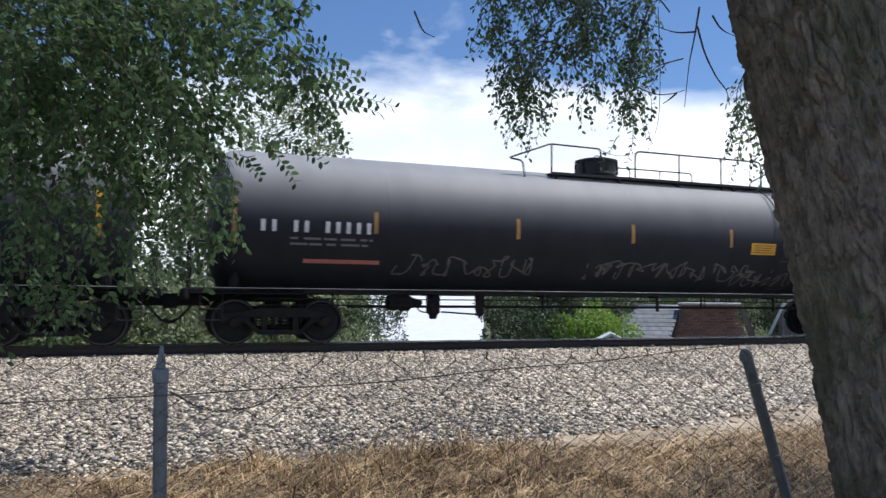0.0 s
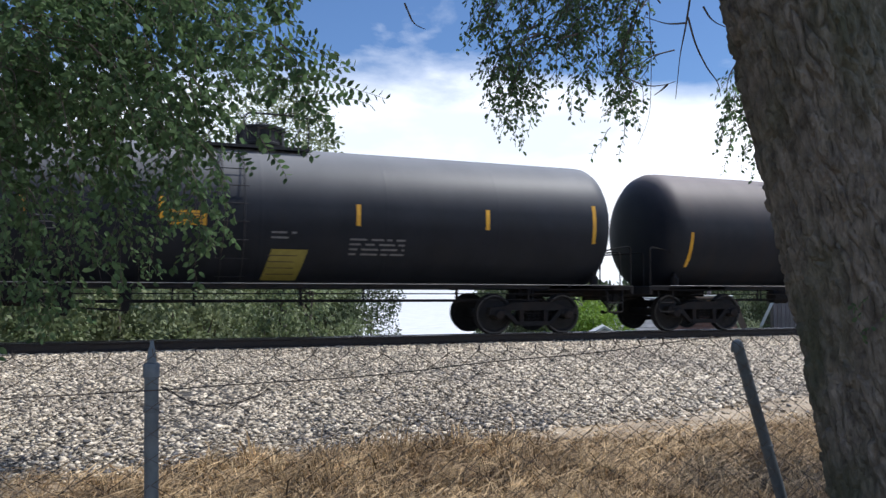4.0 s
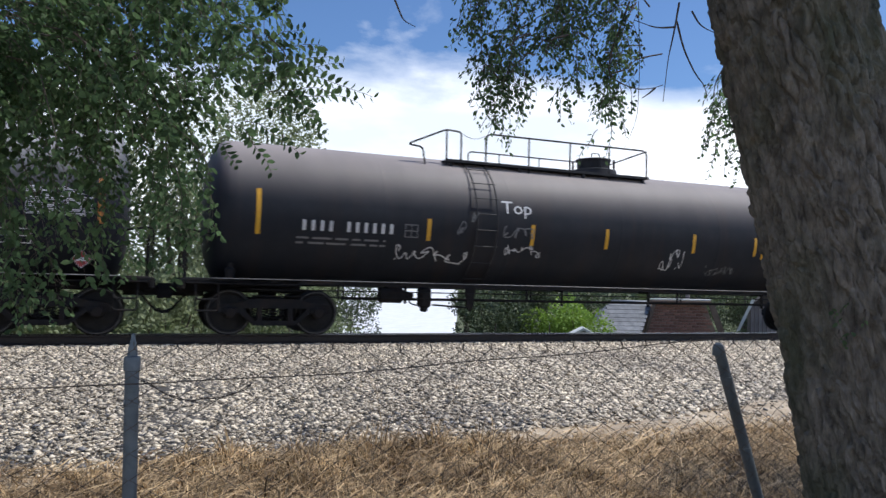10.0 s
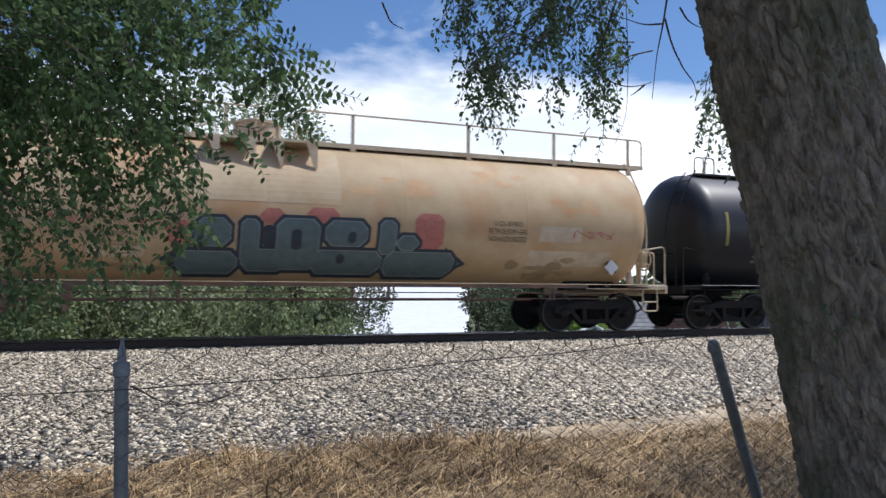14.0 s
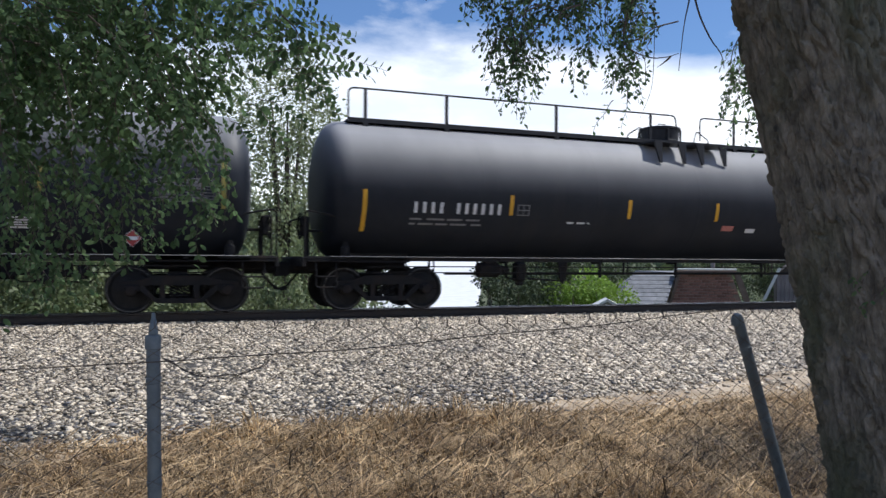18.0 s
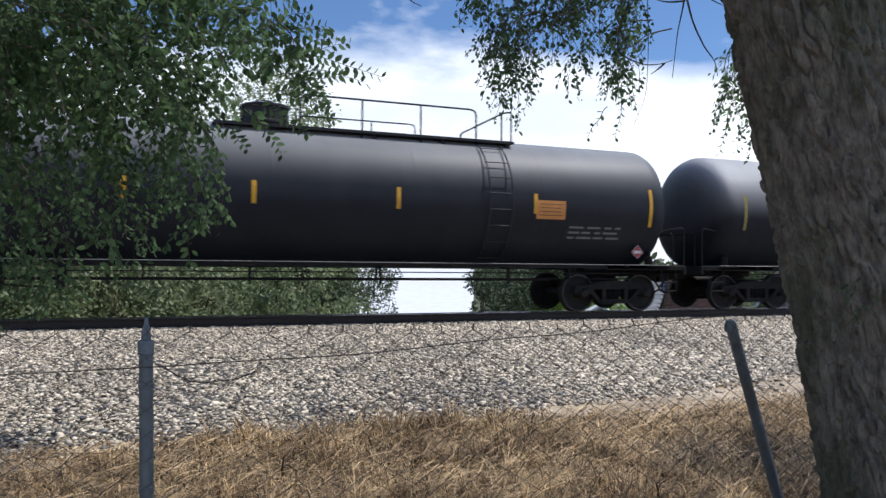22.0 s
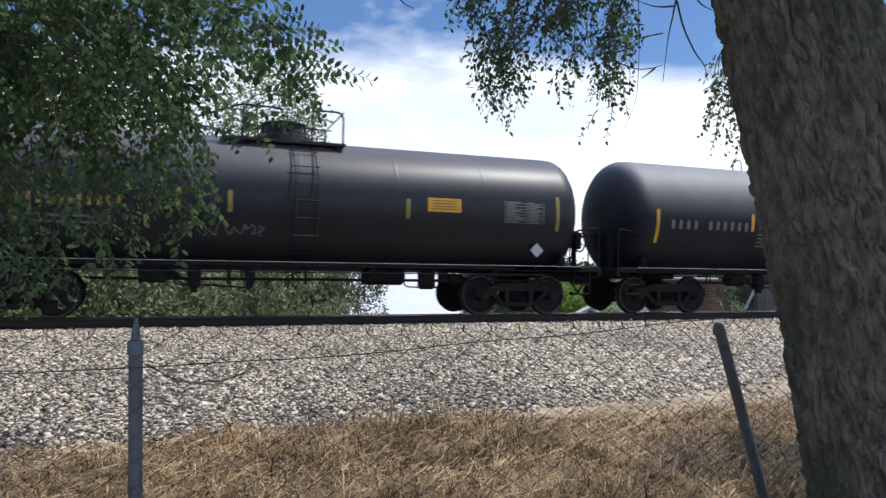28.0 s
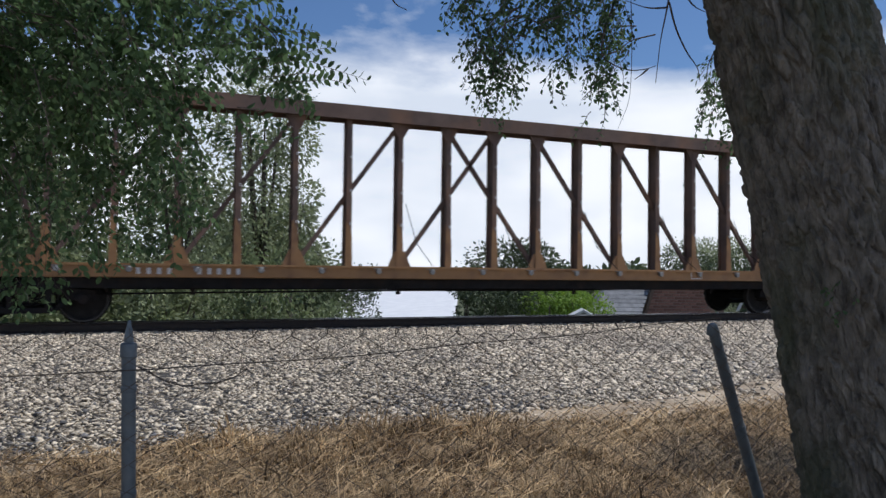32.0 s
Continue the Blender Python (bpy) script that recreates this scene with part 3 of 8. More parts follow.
def railway_track():
    track = tagged(new("railway_track"), "steel rails on dark timber ties in ballast", "railway track", kind="structure")
    track.location = (0, TRACK_Y, 0)
    head = [(-0.037, -0.004), (-0.033, 0.0), (0.033, 0.0), (0.037, -0.004), (0.037, -0.035), (0.01, -0.05), (0.009, -0.14), (0.07, -0.165),
            (0.07, -0.185), (-0.07, -0.185), (-0.07, -0.165), (-0.009, -0.14), (-0.01, -0.05), (-0.037, -0.035)]
    for side in (-1, 1):
        s = Shape()
        n = len(head)
        v = [(x, p, z) for x in (-470, 520) for p, z in head]
        f = [(i, i + n, (i + 1) % n + n, (i + 1) % n) for i in range(n)]
        s.add(v, f)
        s.s = [1 if i == 1 else 0 for i in range(n)]
        part("rail", s, [M["rail"], M["railtop"]], track, at=(0, side * 0.755, -0.075 if side > 0 else 0), smooth=0)
    tie = cached("tie", lambda s: s.box((0, 0, 0), (0.22, 2.6, 0.17), bevel=0.015), M["tie"])
    plate = cached("tie_plate", lambda s: s.box((0, 0, 0), (0.19, 0.36, 0.018), bevel=0.004), M["rail"])
    spike = cached("spike", lambda s: s.box((0, 0, 0), (0.03, 0.035, 0.035), bevel=0.006), M["rail"])
    for i in range(52):
        x = -7 + i * 0.56
        t = put("tie", tie, track, (x, 0, -0.283))
        put("tie_plate", plate, t, (0, -0.755, 0.094))
        for dx in (-0.06, 0.06):
            put("spike", spike, t, (dx, -0.755 - 0.09, 0.115))


railway_track()

# ---- chain-link fence ----
POST_A, POST_B = Vector((0.0, 3.42, 0)), Vector((3.28, 3.66, 0))
FENCE_TOP = 0.80


def chain_link_fence():
    fence = tagged(new("chain_link_fence"), "sagging galvanised chain-link fence with a leaning post", "fence")
    fence.location = (0, 0, 0)
    along = (POST_B - POST_A).normalized()
    out = Vector((along.y, -along.x, 0))

    def post(base, lean_x, lean_y, top, r, eye=1.0):
        s = Shape()
        h = top - base.z
        path = [base + Vector((lean_x * k * h, lean_y * k * h, k * h)) for k in (0, 0.5, 1)]
        s.tube(path, r, 20)
        p = part("post", s, M["galv"], fence)
        cap = Shape()
        c = path[-1]
        # dome cap with its collar and eye
        if eye:
            cap.lathe([(r * 1.02, -0.06), (r * 1.14, -0.056), (r * 1.16, -0.008), (r * 1.06, 0.0), (r * 0.68, 0.003), (r * 0.64, 0.03), (r * 0.48, 0.055), (r * 0.3, 0.072), (r * 0.26, 0.09), (r * 0.12, 0.094)], "z", c, 18)
        else:
            cap.lathe([(r * 1.0, -0.05), (r * 1.04, -0.046), (r * 1.04, -0.012), (r * 0.97, 0.0), (r * 0.78, 0.016), (r * 0.3, 0.026)], "z", c, 18)
        part("post_cap", cap, M["galv"], p, "worn cast cap")
        for dz in (-0.19, -0.62):
            band = Shape()
            q = base + Vector((lean_x * (h + dz), lean_y * (h + dz), h + dz))
            band.lathe([(r * 1.03, -0.012), (r * 1.09, -0.01), (r * 1.09, 0.01), (r * 1.03, 0.012)], "z", q, 18)
            part("tension_band", band, M["galv"], p)
        return p

    base = -0.7
    post(Vector((POST_A.x + 0.03, POST_A.y, base)), -0.02, 0.0, 0.745, 0.0285)
    post(Vector((POST_B.x + 0.478, POST_B.y - 0.02, base)), -0.332, 0.012, 0.735, 0.0335, 0.0)
    for k in (-2, -1):
        post(POST_A + along * (3.29 * k) + Vector((0, 0, base)), 0.0, 0.0, FENCE_TOP, 0.034)
    post(POST_A + along * 6.58 + Vector((0, 0, base)), 0.02, 0.0, FENCE_TOP, 0.034)
    # woven fabric: zig-zag strands, each hooked into the next
    rng = random.Random(3)
    s = Shape()
    pitch, step = 0.084, 0.053
    count = int(9.4 / pitch)

    def spot(d, z, off):
        belly = 0.035 * math.sin(d * 2.1) + 0.02 * math.sin(d * 5.3 + 1)
        sag = 0.03 * math.sin(min(max((d - 0.05) / 2.9, 0), 1) * math.pi) * max(0, z + 0.1)
        p = POST_A + along * d + out * (0.05 + 0.02 * belly + off)
        return Vector((p.x + 0.10 * (FENCE_TOP - z) * min(max(d / 3.0, 0), 1), p.y, z - sag + 0.006 * math.sin(9 * d) - 0.012 * min(max(d / 3, 0), 1)))

    for i in range(count):
        d0 = -3.4 + i * pitch
        path = []
        top = FENCE_TOP - 0.02
        k = 0
        while top - k * step > -0.64:
            z = top - k * step
            side = 0.0415 * (-1) ** (k + i)
            path.append(spot(d0 + side + rng.uniform(-0.004, 0.004), z + rng.uniform(-0.003, 0.003), 0.0022 if k % 2 else -0.0022))
            k += 1
        first = path[0]
        path.insert(0, first + Vector((0.02 * rng.uniform(-1, 1), 0, 0.03)))
        s.tube(path, 0.0024, 4, caps=False)
    part("chain_link_mesh", s, M["wire"], fence, smooth=0)
    # tension wire: level at one post, climbing to the top of the other
    w = Shape()
    pts = []
    for i in range(60):
        d = -3.2 + i * 0.11
        z = 0.64 if d < 0.2 else 0.64 + 0.15 * min((d - 0.2) / 3.0, 1.05) ** 1.35 + 0.005 * math.sin(5 * d)
        z += -0.006 * math.sin(max(0, min((d + 3.1) / 3.1, 1)) * math.pi)
        pts.append(POST_A + along * d + out * 0.065 + Vector((0, 0, z)))
    w.tube(pts, 0.0027, 5, caps=False)
    part("tension_wire", w, M["wire"], fence)
    w = Shape()
    pts = []
    for i in range(26):
        k = i / 25
        d = 0.03 + 0.44 * k
        z = 0.655 - 0.075 * math.sin(k * math.pi) ** 0.9 + 0.004 * math.sin(k * 13) - 0.03 * k
        pts.append(POST_A + along * d + out * (0.075 + 0.01 * math.sin(k * 9)) + Vector((0, 0, z)))
    w.tube(pts, 0.0022, 5, caps=False)
    w.tube([p + Vector((0.004, 0, 0.006 * math.sin(i))) for i, p in enumerate(pts)], 0.002, 5, caps=False)
    part("loose_wire", w, M["wire"], fence)


chain_link_fence()

# ---- train ----
SPEED, GAIN = 12.0836, 0.0343


def gone(t):
    """Metres that the train has travelled after t seconds."""
    return SPEED * t + 0.5 * GAIN * t * t


TEXTS = {}


def lettering(body):
    """Flat outline mesh data of a line of text, one unit wide and one high."""
    if body not in TEXTS:
        cu = bpy.data.curves.new("lettering", "FONT")
        cu.body, cu.resolution_u = body, 2
        ob = bpy.data.objects.new("lettering", cu)
        me = bpy.data.meshes.new_from_object(ob)
        co = np.empty(len(me.vertices) * 3)
        me.vertices.foreach_get("co", co)
        co = co.reshape(-1, 3)
        lo, hi = co.min(0), co.max(0)
        co = (co - lo) / np.maximum(hi - lo, 1e-6)
        TEXTS[body] = ([(p[0], p[1]) for p in co], [tuple(p.vertices) for p in me.polygons])
        bpy.data.meshes.remove(me)
        bpy.data.objects.remove(ob)
    return TEXTS[body]


class Skin:
    """Lays flat marks on the near side of a tank."""

    def __init__(self, R, zc):
        self.R, self.zc = R, zc

    def at(self, x, z, lift):
        h = z - self.zc
        return (x, -(math.sqrt(max(self.R**2 - h * h, 0.01)) + lift), z)

    def patch(self, s, x0, x1, z0, z1, lift=0.004, slot=0, skew=0.0):
        n = max(2, int((z1 - z0) / 0.12) + 1)
        v = []
        for k in range(n + 1):
            z = z0 + (z1 - z0) * k / n
            dx = skew * (z - z0)
            v += [self.at(x0 + dx, z, lift), self.at(x1 + dx, z, lift)]
        return s.add(v, [(2 * k, 2 * k + 1, 2 * k + 3, 2 * k + 2) for k in range(n)], slot)

    def ribbon(self, s, pts, w, lift=0.005, slot=0):
        v = []
        for i, (x, z) in enumerate(pts):
            a, b = pts[max(i - 1, 0)], pts[min(i + 1, len(pts) - 1)]
            dx, dz = b[0] - a[0], b[1] - a[1]
            d = math.hypot(dx, dz) or 1
            nx, nz = -dz / d * w / 2, dx / d * w / 2
            up = lift + 0.006 * i / len(pts)
            v += [self.at(x + nx, z + nz, up), self.at(x - nx, z - nz, up)]
        return s.add(v, [(2 * i, 2 * i + 2, 2 * i + 3, 2 * i + 1) for i in range(len(pts) - 1)], slot)

    def polygon(self, s, pts, lift, slot=0):
        """A flat outline cut into narrow level bands, so that it hugs the curve."""
        lo, hi = min(z for _, z in pts), max(z for _, z in pts)
        n = max(1, int((hi - lo) / 0.07))
        for k in range(n):
            a, b = lo + (hi - lo) * k / n, lo + (hi - lo) * (k + 1) / n
            band = pts
            for edge, keep in ((a, 1), (b, -1)):
                out = []
                for (x0, z0), (x1, z1) in zip(band, band[1:] + band[:1]):
                    p, q = (z0 - edge) * keep, (z1 - edge) * keep
                    if p >= 0:
                        out.append((x0, z0))
                    if p * q < 0:
                        w = p / (p - q)
                        out.append((x0 + (x1 - x0) * w, edge))
                band = out
            if len(band) > 2:
                s.add([self.at(x, z, lift) for x, z in band], [tuple(range(len(band)))], slot)
        return s

    def text(self, s, body, x0, x1, z0, z1, lift=0.006, slot=0):
        v, f = lettering(body)
        return s.add([self.at(x0 + (x1 - x0) * p, z0 + (z1 - z0) * q, lift) for p, q in v], f, slot)


WHEEL_R = 0.457


def wheelset_mesh():
    def make(s):
        s.lathe([(0.07, -0.98), (0.085, -0.97), (0.085, -0.80), (0.10, -0.78), (0.10, 0.78), (0.085, 0.80), (0.085, 0.97), (0.07, 0.98)], "y", n=14)
        for side in (-1, 1):
            prof = [(0.10, 0.80), (0.14, 0.83), (0.19, 0.80), (0.36, 0.79), (0.395, 0.825), (0.445, 0.827), (0.452, 0.822), (WHEEL_R, 0.80), (WHEEL_R + 0.004, 0.735),
                    (WHEEL_R + 0.022, 0.722), (WHEEL_R + 0.022, 0.705), (0.39, 0.70), (0.36, 0.74), (0.19, 0.75), (0.10, 0.72)]
            s.lathe([(r, side * h) for r, h in prof], "y", n=40, caps=False)
            s.lathe([(0.418, side * 0.8285), (0.436, side * 0.8290)], "y", n=40, slot=1, caps=False)
    return cached("wheelset", make, [M["wheel"], M["tread"]], 30)


def side_frame_mesh():
    def make(s):
        # cast side frame with its two windows
        top = [(-1.13, 0.50), (-1.10, 0.62), (-0.72, 0.66), (-0.45, 0.74), (0.45, 0.74), (0.72, 0.66), (1.10, 0.62), (1.13, 0.50)]
        s.plate([(-1.13, 0.44)] + top[:1] + top + [(1.13, 0.44), (0.86, 0.55), (-0.86, 0.55)], -0.09, 0.09)
        s.plate([(-0.36, 0.20), (0.36, 0.20), (0.42, 0.30), (-0.42, 0.30)], -0.10, 0.10)
        for k in (-1, 1):
            s.plate([(k * 0.83, 0.56), (k * 0.68, 0.58), (k * 0.34, 0.22), (k * 0.42, 0.20)][::k], -0.075, 0.075)
            s.plate([(k * 0.36, 0.28), (k * 0.26, 0.28), (k * 0.26, 0.66), (k * 0.36, 0.66)][::k], -0.08, 0.08)
            s.box((k * 0.89, 0, 0.50), (0.34, 0.2, 0.14), bevel=0.02)
    return cached("side_frame", make, M["iron"], 25)


def spring_mesh():
    def make(s):
        for k in (-0.13, 0.0, 0.13):
            pts = [(k + 0.055 * math.cos(a), 0.055 * math.sin(a), 0.31 + 0.0068 * i) for i, a in enumerate([j * 0.7 for j in range(38)])]
            s.tube(pts, 0.014, 5)
    return cached("spring_nest", make, M["iron"])


def bearing_mesh():
    def make(s):
        s.lathe([(0.05, -0.10), (0.09, -0.095), (0.115, -0.07), (0.12, 0.05), (0.12, 0.10)], "y", n=16)
        for k in range(3):
            a = 2 * math.pi * k / 3
            s.lathe([(0.018, -0.115), (0.018, -0.09)], "y", (0.055 * math.cos(a), 0, 0.055 * math.sin(a)), 6)
    return cached("axle_bearing", make, M["iron"])


WHEELS = []


def truck(car, x):
    bogie = Shape()
    bogie.box((0, 0, 0.66), (0.42, 2.0, 0.22), bevel=0.04)
    bogie.lathe([(0.19, 0.76), (0.19, 0.92)], "z", n=18)
    for k in (-1, 1):
        bogie.box((k * 0.52, 0, 0.40), (0.10, 1.7, 0.12), bevel=0.02)
        bogie.tube([(k * 0.5, -0.3, 0.42), (k * 0.15, -0.25, 0.68)], 0.03, 6)
    t = part("truck", bogie, M["iron"], car, "grimy four-wheel freight truck", (x, 0, 0))
    for side in (-1, 1):
        put("side_frame", side_frame_mesh(), t, (0, side * 1.0, 0))
        put("spring_nest", spring_mesh(), t, (0, side * 1.0, 0))
    for k in (-1, 1):
        w = put("wheelset", wheelset_mesh(), t, (k * 0.889, 0, WHEEL_R))
        WHEELS.append((w, k * 0.889, car, x))
        put("axle_bearing", bearing_mesh(), t, (k * 0.889, -1.06, WHEEL_R))
    return t


def coupler(car, x, way):
    def make(s):
        s.box((-0.42, 0, 0.86), (0.7, 0.16, 0.2), bevel=0.02)
        s.plate([(-0.12, 0.70), (0.16, 0.72), (0.2, 0.86), (0.16, 1.0), (-0.12, 1.02)], -0.17, -0.02)
        s.plate([(-0.12, 0.72), (0.04, 0.74), (0.06, 0.98), (-0.12, 1.0)], 0.02, 0.20)
        s.box((0.08, -0.1, 0.86), (0.14, 0.16, 0.28), bevel=0.04)
    c = put("coupler", cached("coupler", make, M["iron"]), car, (x, 0, 0))
    if way < 0:
        c.rotation_euler = (0, 0, math.pi)

    def hose(s):
        pts = [(-0.45, -0.32, 0.82), (-0.32, -0.33, 0.66), (-0.16, -0.30, 0.48), (0.0, -0.26, 0.42), (0.10, -0.22, 0.44)]
        s.tube(pts, 0.026, 7)
        s.lathe([(0.03, -0.06), (0.045, -0.05), (0.045, 0.03), (0.03, 0.04)], "y", (0.10, -0.20, 0.45), 10)
    h = put("air_hose", cached("air_hose", hose, M["iron"]), car, (x, 0, 0))
    if way < 0:
        h.rotation_euler = (0, 0, math.pi)


def bent(points, r=0.12, n=4):
    """A path through points with rounded corners."""
    pts = [Vector(p) for p in points]
    out = [pts[0]]
    for a, b, c in zip(pts, pts[1:], pts[2:]):
        p, q = (a - b), (c - b)
        k = min(r, p.length * 0.45, q.length * 0.45)
        p, q = b + p.normalized() * k, b + q.normalized() * k
        for i in range(n + 1):
            w = i / n
            out.append(p.lerp(b, w).lerp(b.lerp(q, w), w))
    return out + [pts[-1]]


def pipe_part(name, car, points, r, mat, n=6, round_=0.12, label=""):
    s = Shape()
    s.tube(bent(points, round_) if len(points) > 2 else points, r, n)
    return part(name, s, mat, car, label)


def end_gear(car, x, way, trim, brake_wheel, wide):
    """Deck, grab hoops, placard holder and steps at one end of a tank car; way is +1 at the end towards +x."""
    key = ("end_deck", wide)

    def deck(s):
        s.box((-0.62, 0, 1.10), (1.15, wide, 0.05), bevel=0.012)
        s.box((-0.05, 0, 1.02), (0.08, wide, 0.2), bevel=0.012)
        s.box((-1.25, 0, 0.98), (2.6, 0.62, 0.26), bevel=0.03)
        for k in (-1, 1):
            s.box((-1.2, k * (wide / 2 - 0.04), 1.08), (2.2, 0.07, 0.12), bevel=0.01)
    d = put("end_deck", cached(key + (trim.name,), deck, trim), car, (x - way * 0.22, 0, 0))
    if way < 0:
        d.rotation_euler = (0, 0, math.pi)
    e = x - way * 0.22
    y = -wide / 2 + 0.05
    pipe_part("grab_hoop", car, [(e - way * 0.06, y, 1.12), (e - way * 0.06, y, 2.08), (e - way * 0.55, y + 0.02, 2.0), (e - way * 1.0, y + 0.2, 1.86)], 0.02, trim)
    pipe_part("grab_hoop", car, [(e - way * 0.12, y + 0.35, 1.12), (e - way * 0.12, y + 0.35, 1.95), (e - way * 0.12, -y - 0.35, 1.95), (e - way * 0.12, -y - 0.35, 1.12)], 0.02, trim)
    for k in (0, 1):
        pipe_part("sill_step", car, [(e - way * (0.30 + 0.5 * k * 0), y, 1.05), (e - way * 0.30, y - 0.02, 0.50 + 0.22 * k), (e - way * 0.72, y - 0.02, 0.50 + 0.22 * k), (e - way * 0.72, y, 1.05)], 0.017, trim, round_=0.06)
    v = Shape()
    v.lathe([(0.09, 1.12), (0.10, 1.15), (0.10, 1.32), (0.06, 1.36), (0.06, 1.45)], "z", (e - way * 0.95, y + 0.22, 0), 12)
    part("angle_valve", v, trim, car)
    if brake_wheel:
        b = Shape()
        c = (e - way * 0.10, -0.55, 1.78)
        b.tube([(c[0], c[1] + 0.27 * math.cos(a), c[2] + 0.27 * math.sin(a)) for a in [i * math.pi / 12 for i in range(24)]], 0.02, 6, closed=True)
        for i in range(5):
            a = i * 2 * math.pi / 5
            b.tube([c, (c[0], c[1] + 0.27 * math.cos(a), c[2] + 0.27 * math.sin(a))], 0.012, 5)
        b.box((c[0] - way * 0.1, c[1], c[2]), (0.16, 0.3, 0.42), bevel=0.03)
        b.box((c[0] - way * 0.16, c[1], 1.4), (0.06, 0.16, 0.6), bevel=0.01)
        b.box((c[0] - way * 0.45, c[1], c[2] - 0.1), (0.6, 0.08, 0.06), bevel=0.01)
        part("hand_brake", b, trim, car, "spoked hand-brake wheel with its gear box")


def tank_ladder(car, x, skin, mat, z_top, width=0.42):
    s = Shape()
    zs = [z_top - i * (z_top - 1.1) / 14 for i in range(15)]
    for k in (-1, 1):
        s.tube([Vector(skin.at(x + k * width / 2, z, 0.10)) for z in zs], 0.017, 5)
    lad = part("ladder", s, mat, car, "steel side ladder")
    rung = cached(("rung", mat.name), lambda q: q.tube([(-width / 2, 0, 0), (width / 2, 0, 0)], 0.011, 6), mat)
    z = z_top - 0.2
    while z > 1.15:
        put("rung", rung, lad, skin.at(x, z, 0.10))
        z -= 0.355
    return lad


def head_ladder(car, e, way, skin, mat, hoops=False):
    """A ladder that bends down over the tank's head to the end deck, or stands clear of it and ends in two hoops."""
    R, zc, s = skin.R, skin.zc, Shape()
    pts = []
    for k in (-1, 1):
        y = -0.62 + k * 0.2
        path = [(e - way * 0.42, y, zc + R + 0.02), (e - way * 0.28, y, zc + R - 0.12), (e + way * 0.12, y, zc + R * 0.45),
                (e + way * 0.26, y, zc), (e + way * 0.24, y, 1.12)]
        if hoops:
            path = [(e - way * 0.25, y, zc + R - 0.2), (e - way * 0.08, y, zc + R + 0.19), (e + way * 0.5, y, zc + R + 0.18), (e + way * 0.5, y, zc + R - 0.55), (e + way * 0.62, y, zc - 0.5), (e + way * 0.63, y, 1.12)]
        path = bent(path, 0.12 if hoops else 0.5, 6)
        s.tube(path, 0.021, 5)
        pts.append(path)
    lad = part("end_ladder", s, mat, car)
    done = 0.0
    for i in range(1, len(pts[0])):
        a, b = pts[0][i - 1], pts[0][i]
        across = pts[1][i] - b
        gone_by = (b - a).length
        while done + gone_by >= 0.33:
            a = a.lerp(b, (0.33 - done) / gone_by)
            gone_by, done = (b - a).length, 0.0
            q = Shape()
            q.tube([a, a + across], 0.013, 5)
            part("rung", q, mat, lad)
        done += gone_by


def stripes(car, items, skin, mat):
    for x, z0, z1 in items:
        s = Shape()
        skin.patch(s, x - 0.045, x + 0.045, z0, z1)
        part("reflector_stripe", s, mat, car, smooth=0)


def bars(car, name, skin, x0, x1, z0, z1, count, mat, gaps=()):
    """A row of plain blocks, one for each sign of a number."""
    step = (x1 - x0) / count
    for i in range(count):
        if i in gaps:
            continue
        s = Shape()
        skin.patch(s, x0 + i * step + step * 0.27, x0 + (i + 1) * step - step * 0.33, z0, z1)
        part(name, s, mat, car, smooth=0)


def fine_print(car, skin, x0, x1, z0, z1, lines, mat, seed):
    rng = random.Random(seed)
    step = (z1 - z0) / lines
    for i in range(lines):
        x = x0
        z = z1 - (i + 1) * step
        while x < x1 - 0.05:
            s, w = Shape(), rng.uniform(0.12, 0.42)
            skin.patch(s, x, min(x + w, x1), z + step * 0.3, z + step * 0.7)
            part("stencil_line", s, mat, car, smooth=0)
            x += w + rng.uniform(0.04, 0.12)


def data_panel(car, skin, x0, x1, z0, z1, seed, mat=None):
    s = Shape()
    m = mat or M["grey"]
    rows = 8
    for i in range(rows):
        z = z0 + (z1 - z0) * i / rows
        skin.patch(s, x0, x1, z, z + 0.014)
    for x in (x0, x1, x0 * 0.45 + x1 * 0.55):
        skin.patch(s, x - 0.008, x + 0.008, z0, z1)
    rng = random.Random(seed)
    for i in range(rows):
        skin.patch(s, x0 + 0.05, x0 + rng.uniform(0.25, 0.5) * (x1 - x0), z0 + (z1 - z0) * (i + 0.35) / rows, z0 + (z1 - z0) * (i + 0.75) / rows)
        skin.patch(s, x0 + 0.6 * (x1 - x0), x0 + rng.uniform(0.75, 0.95) * (x1 - x0), z0 + (z1 - z0) * (i + 0.35) / rows, z0 + (z1 - z0) * (i + 0.75) / rows)
    part("data_panel", s, m, car, "stencilled test table", smooth=0)


def frame_box(car, skin, x0, x1, z0, z1, mat):
    s = Shape()
    for a, b, c, d in ((x0, x1, z0, z0 + 0.02), (x0, x1, z1 - 0.02, z1), (x0, x0 + 0.02, z0, z1), (x1 - 0.02, x1, z0, z1), ((x0 + x1) / 2 - 0.01, (x0 + x1) / 2 + 0.01, z0, z1),
                       (x0, x1, (z0 + z1) / 2 - 0.01, (z0 + z1) / 2 + 0.01)):
        skin.patch(s, a, b, c, d, 0.005)
    part("stencil_box", s, mat, car, smooth=0)


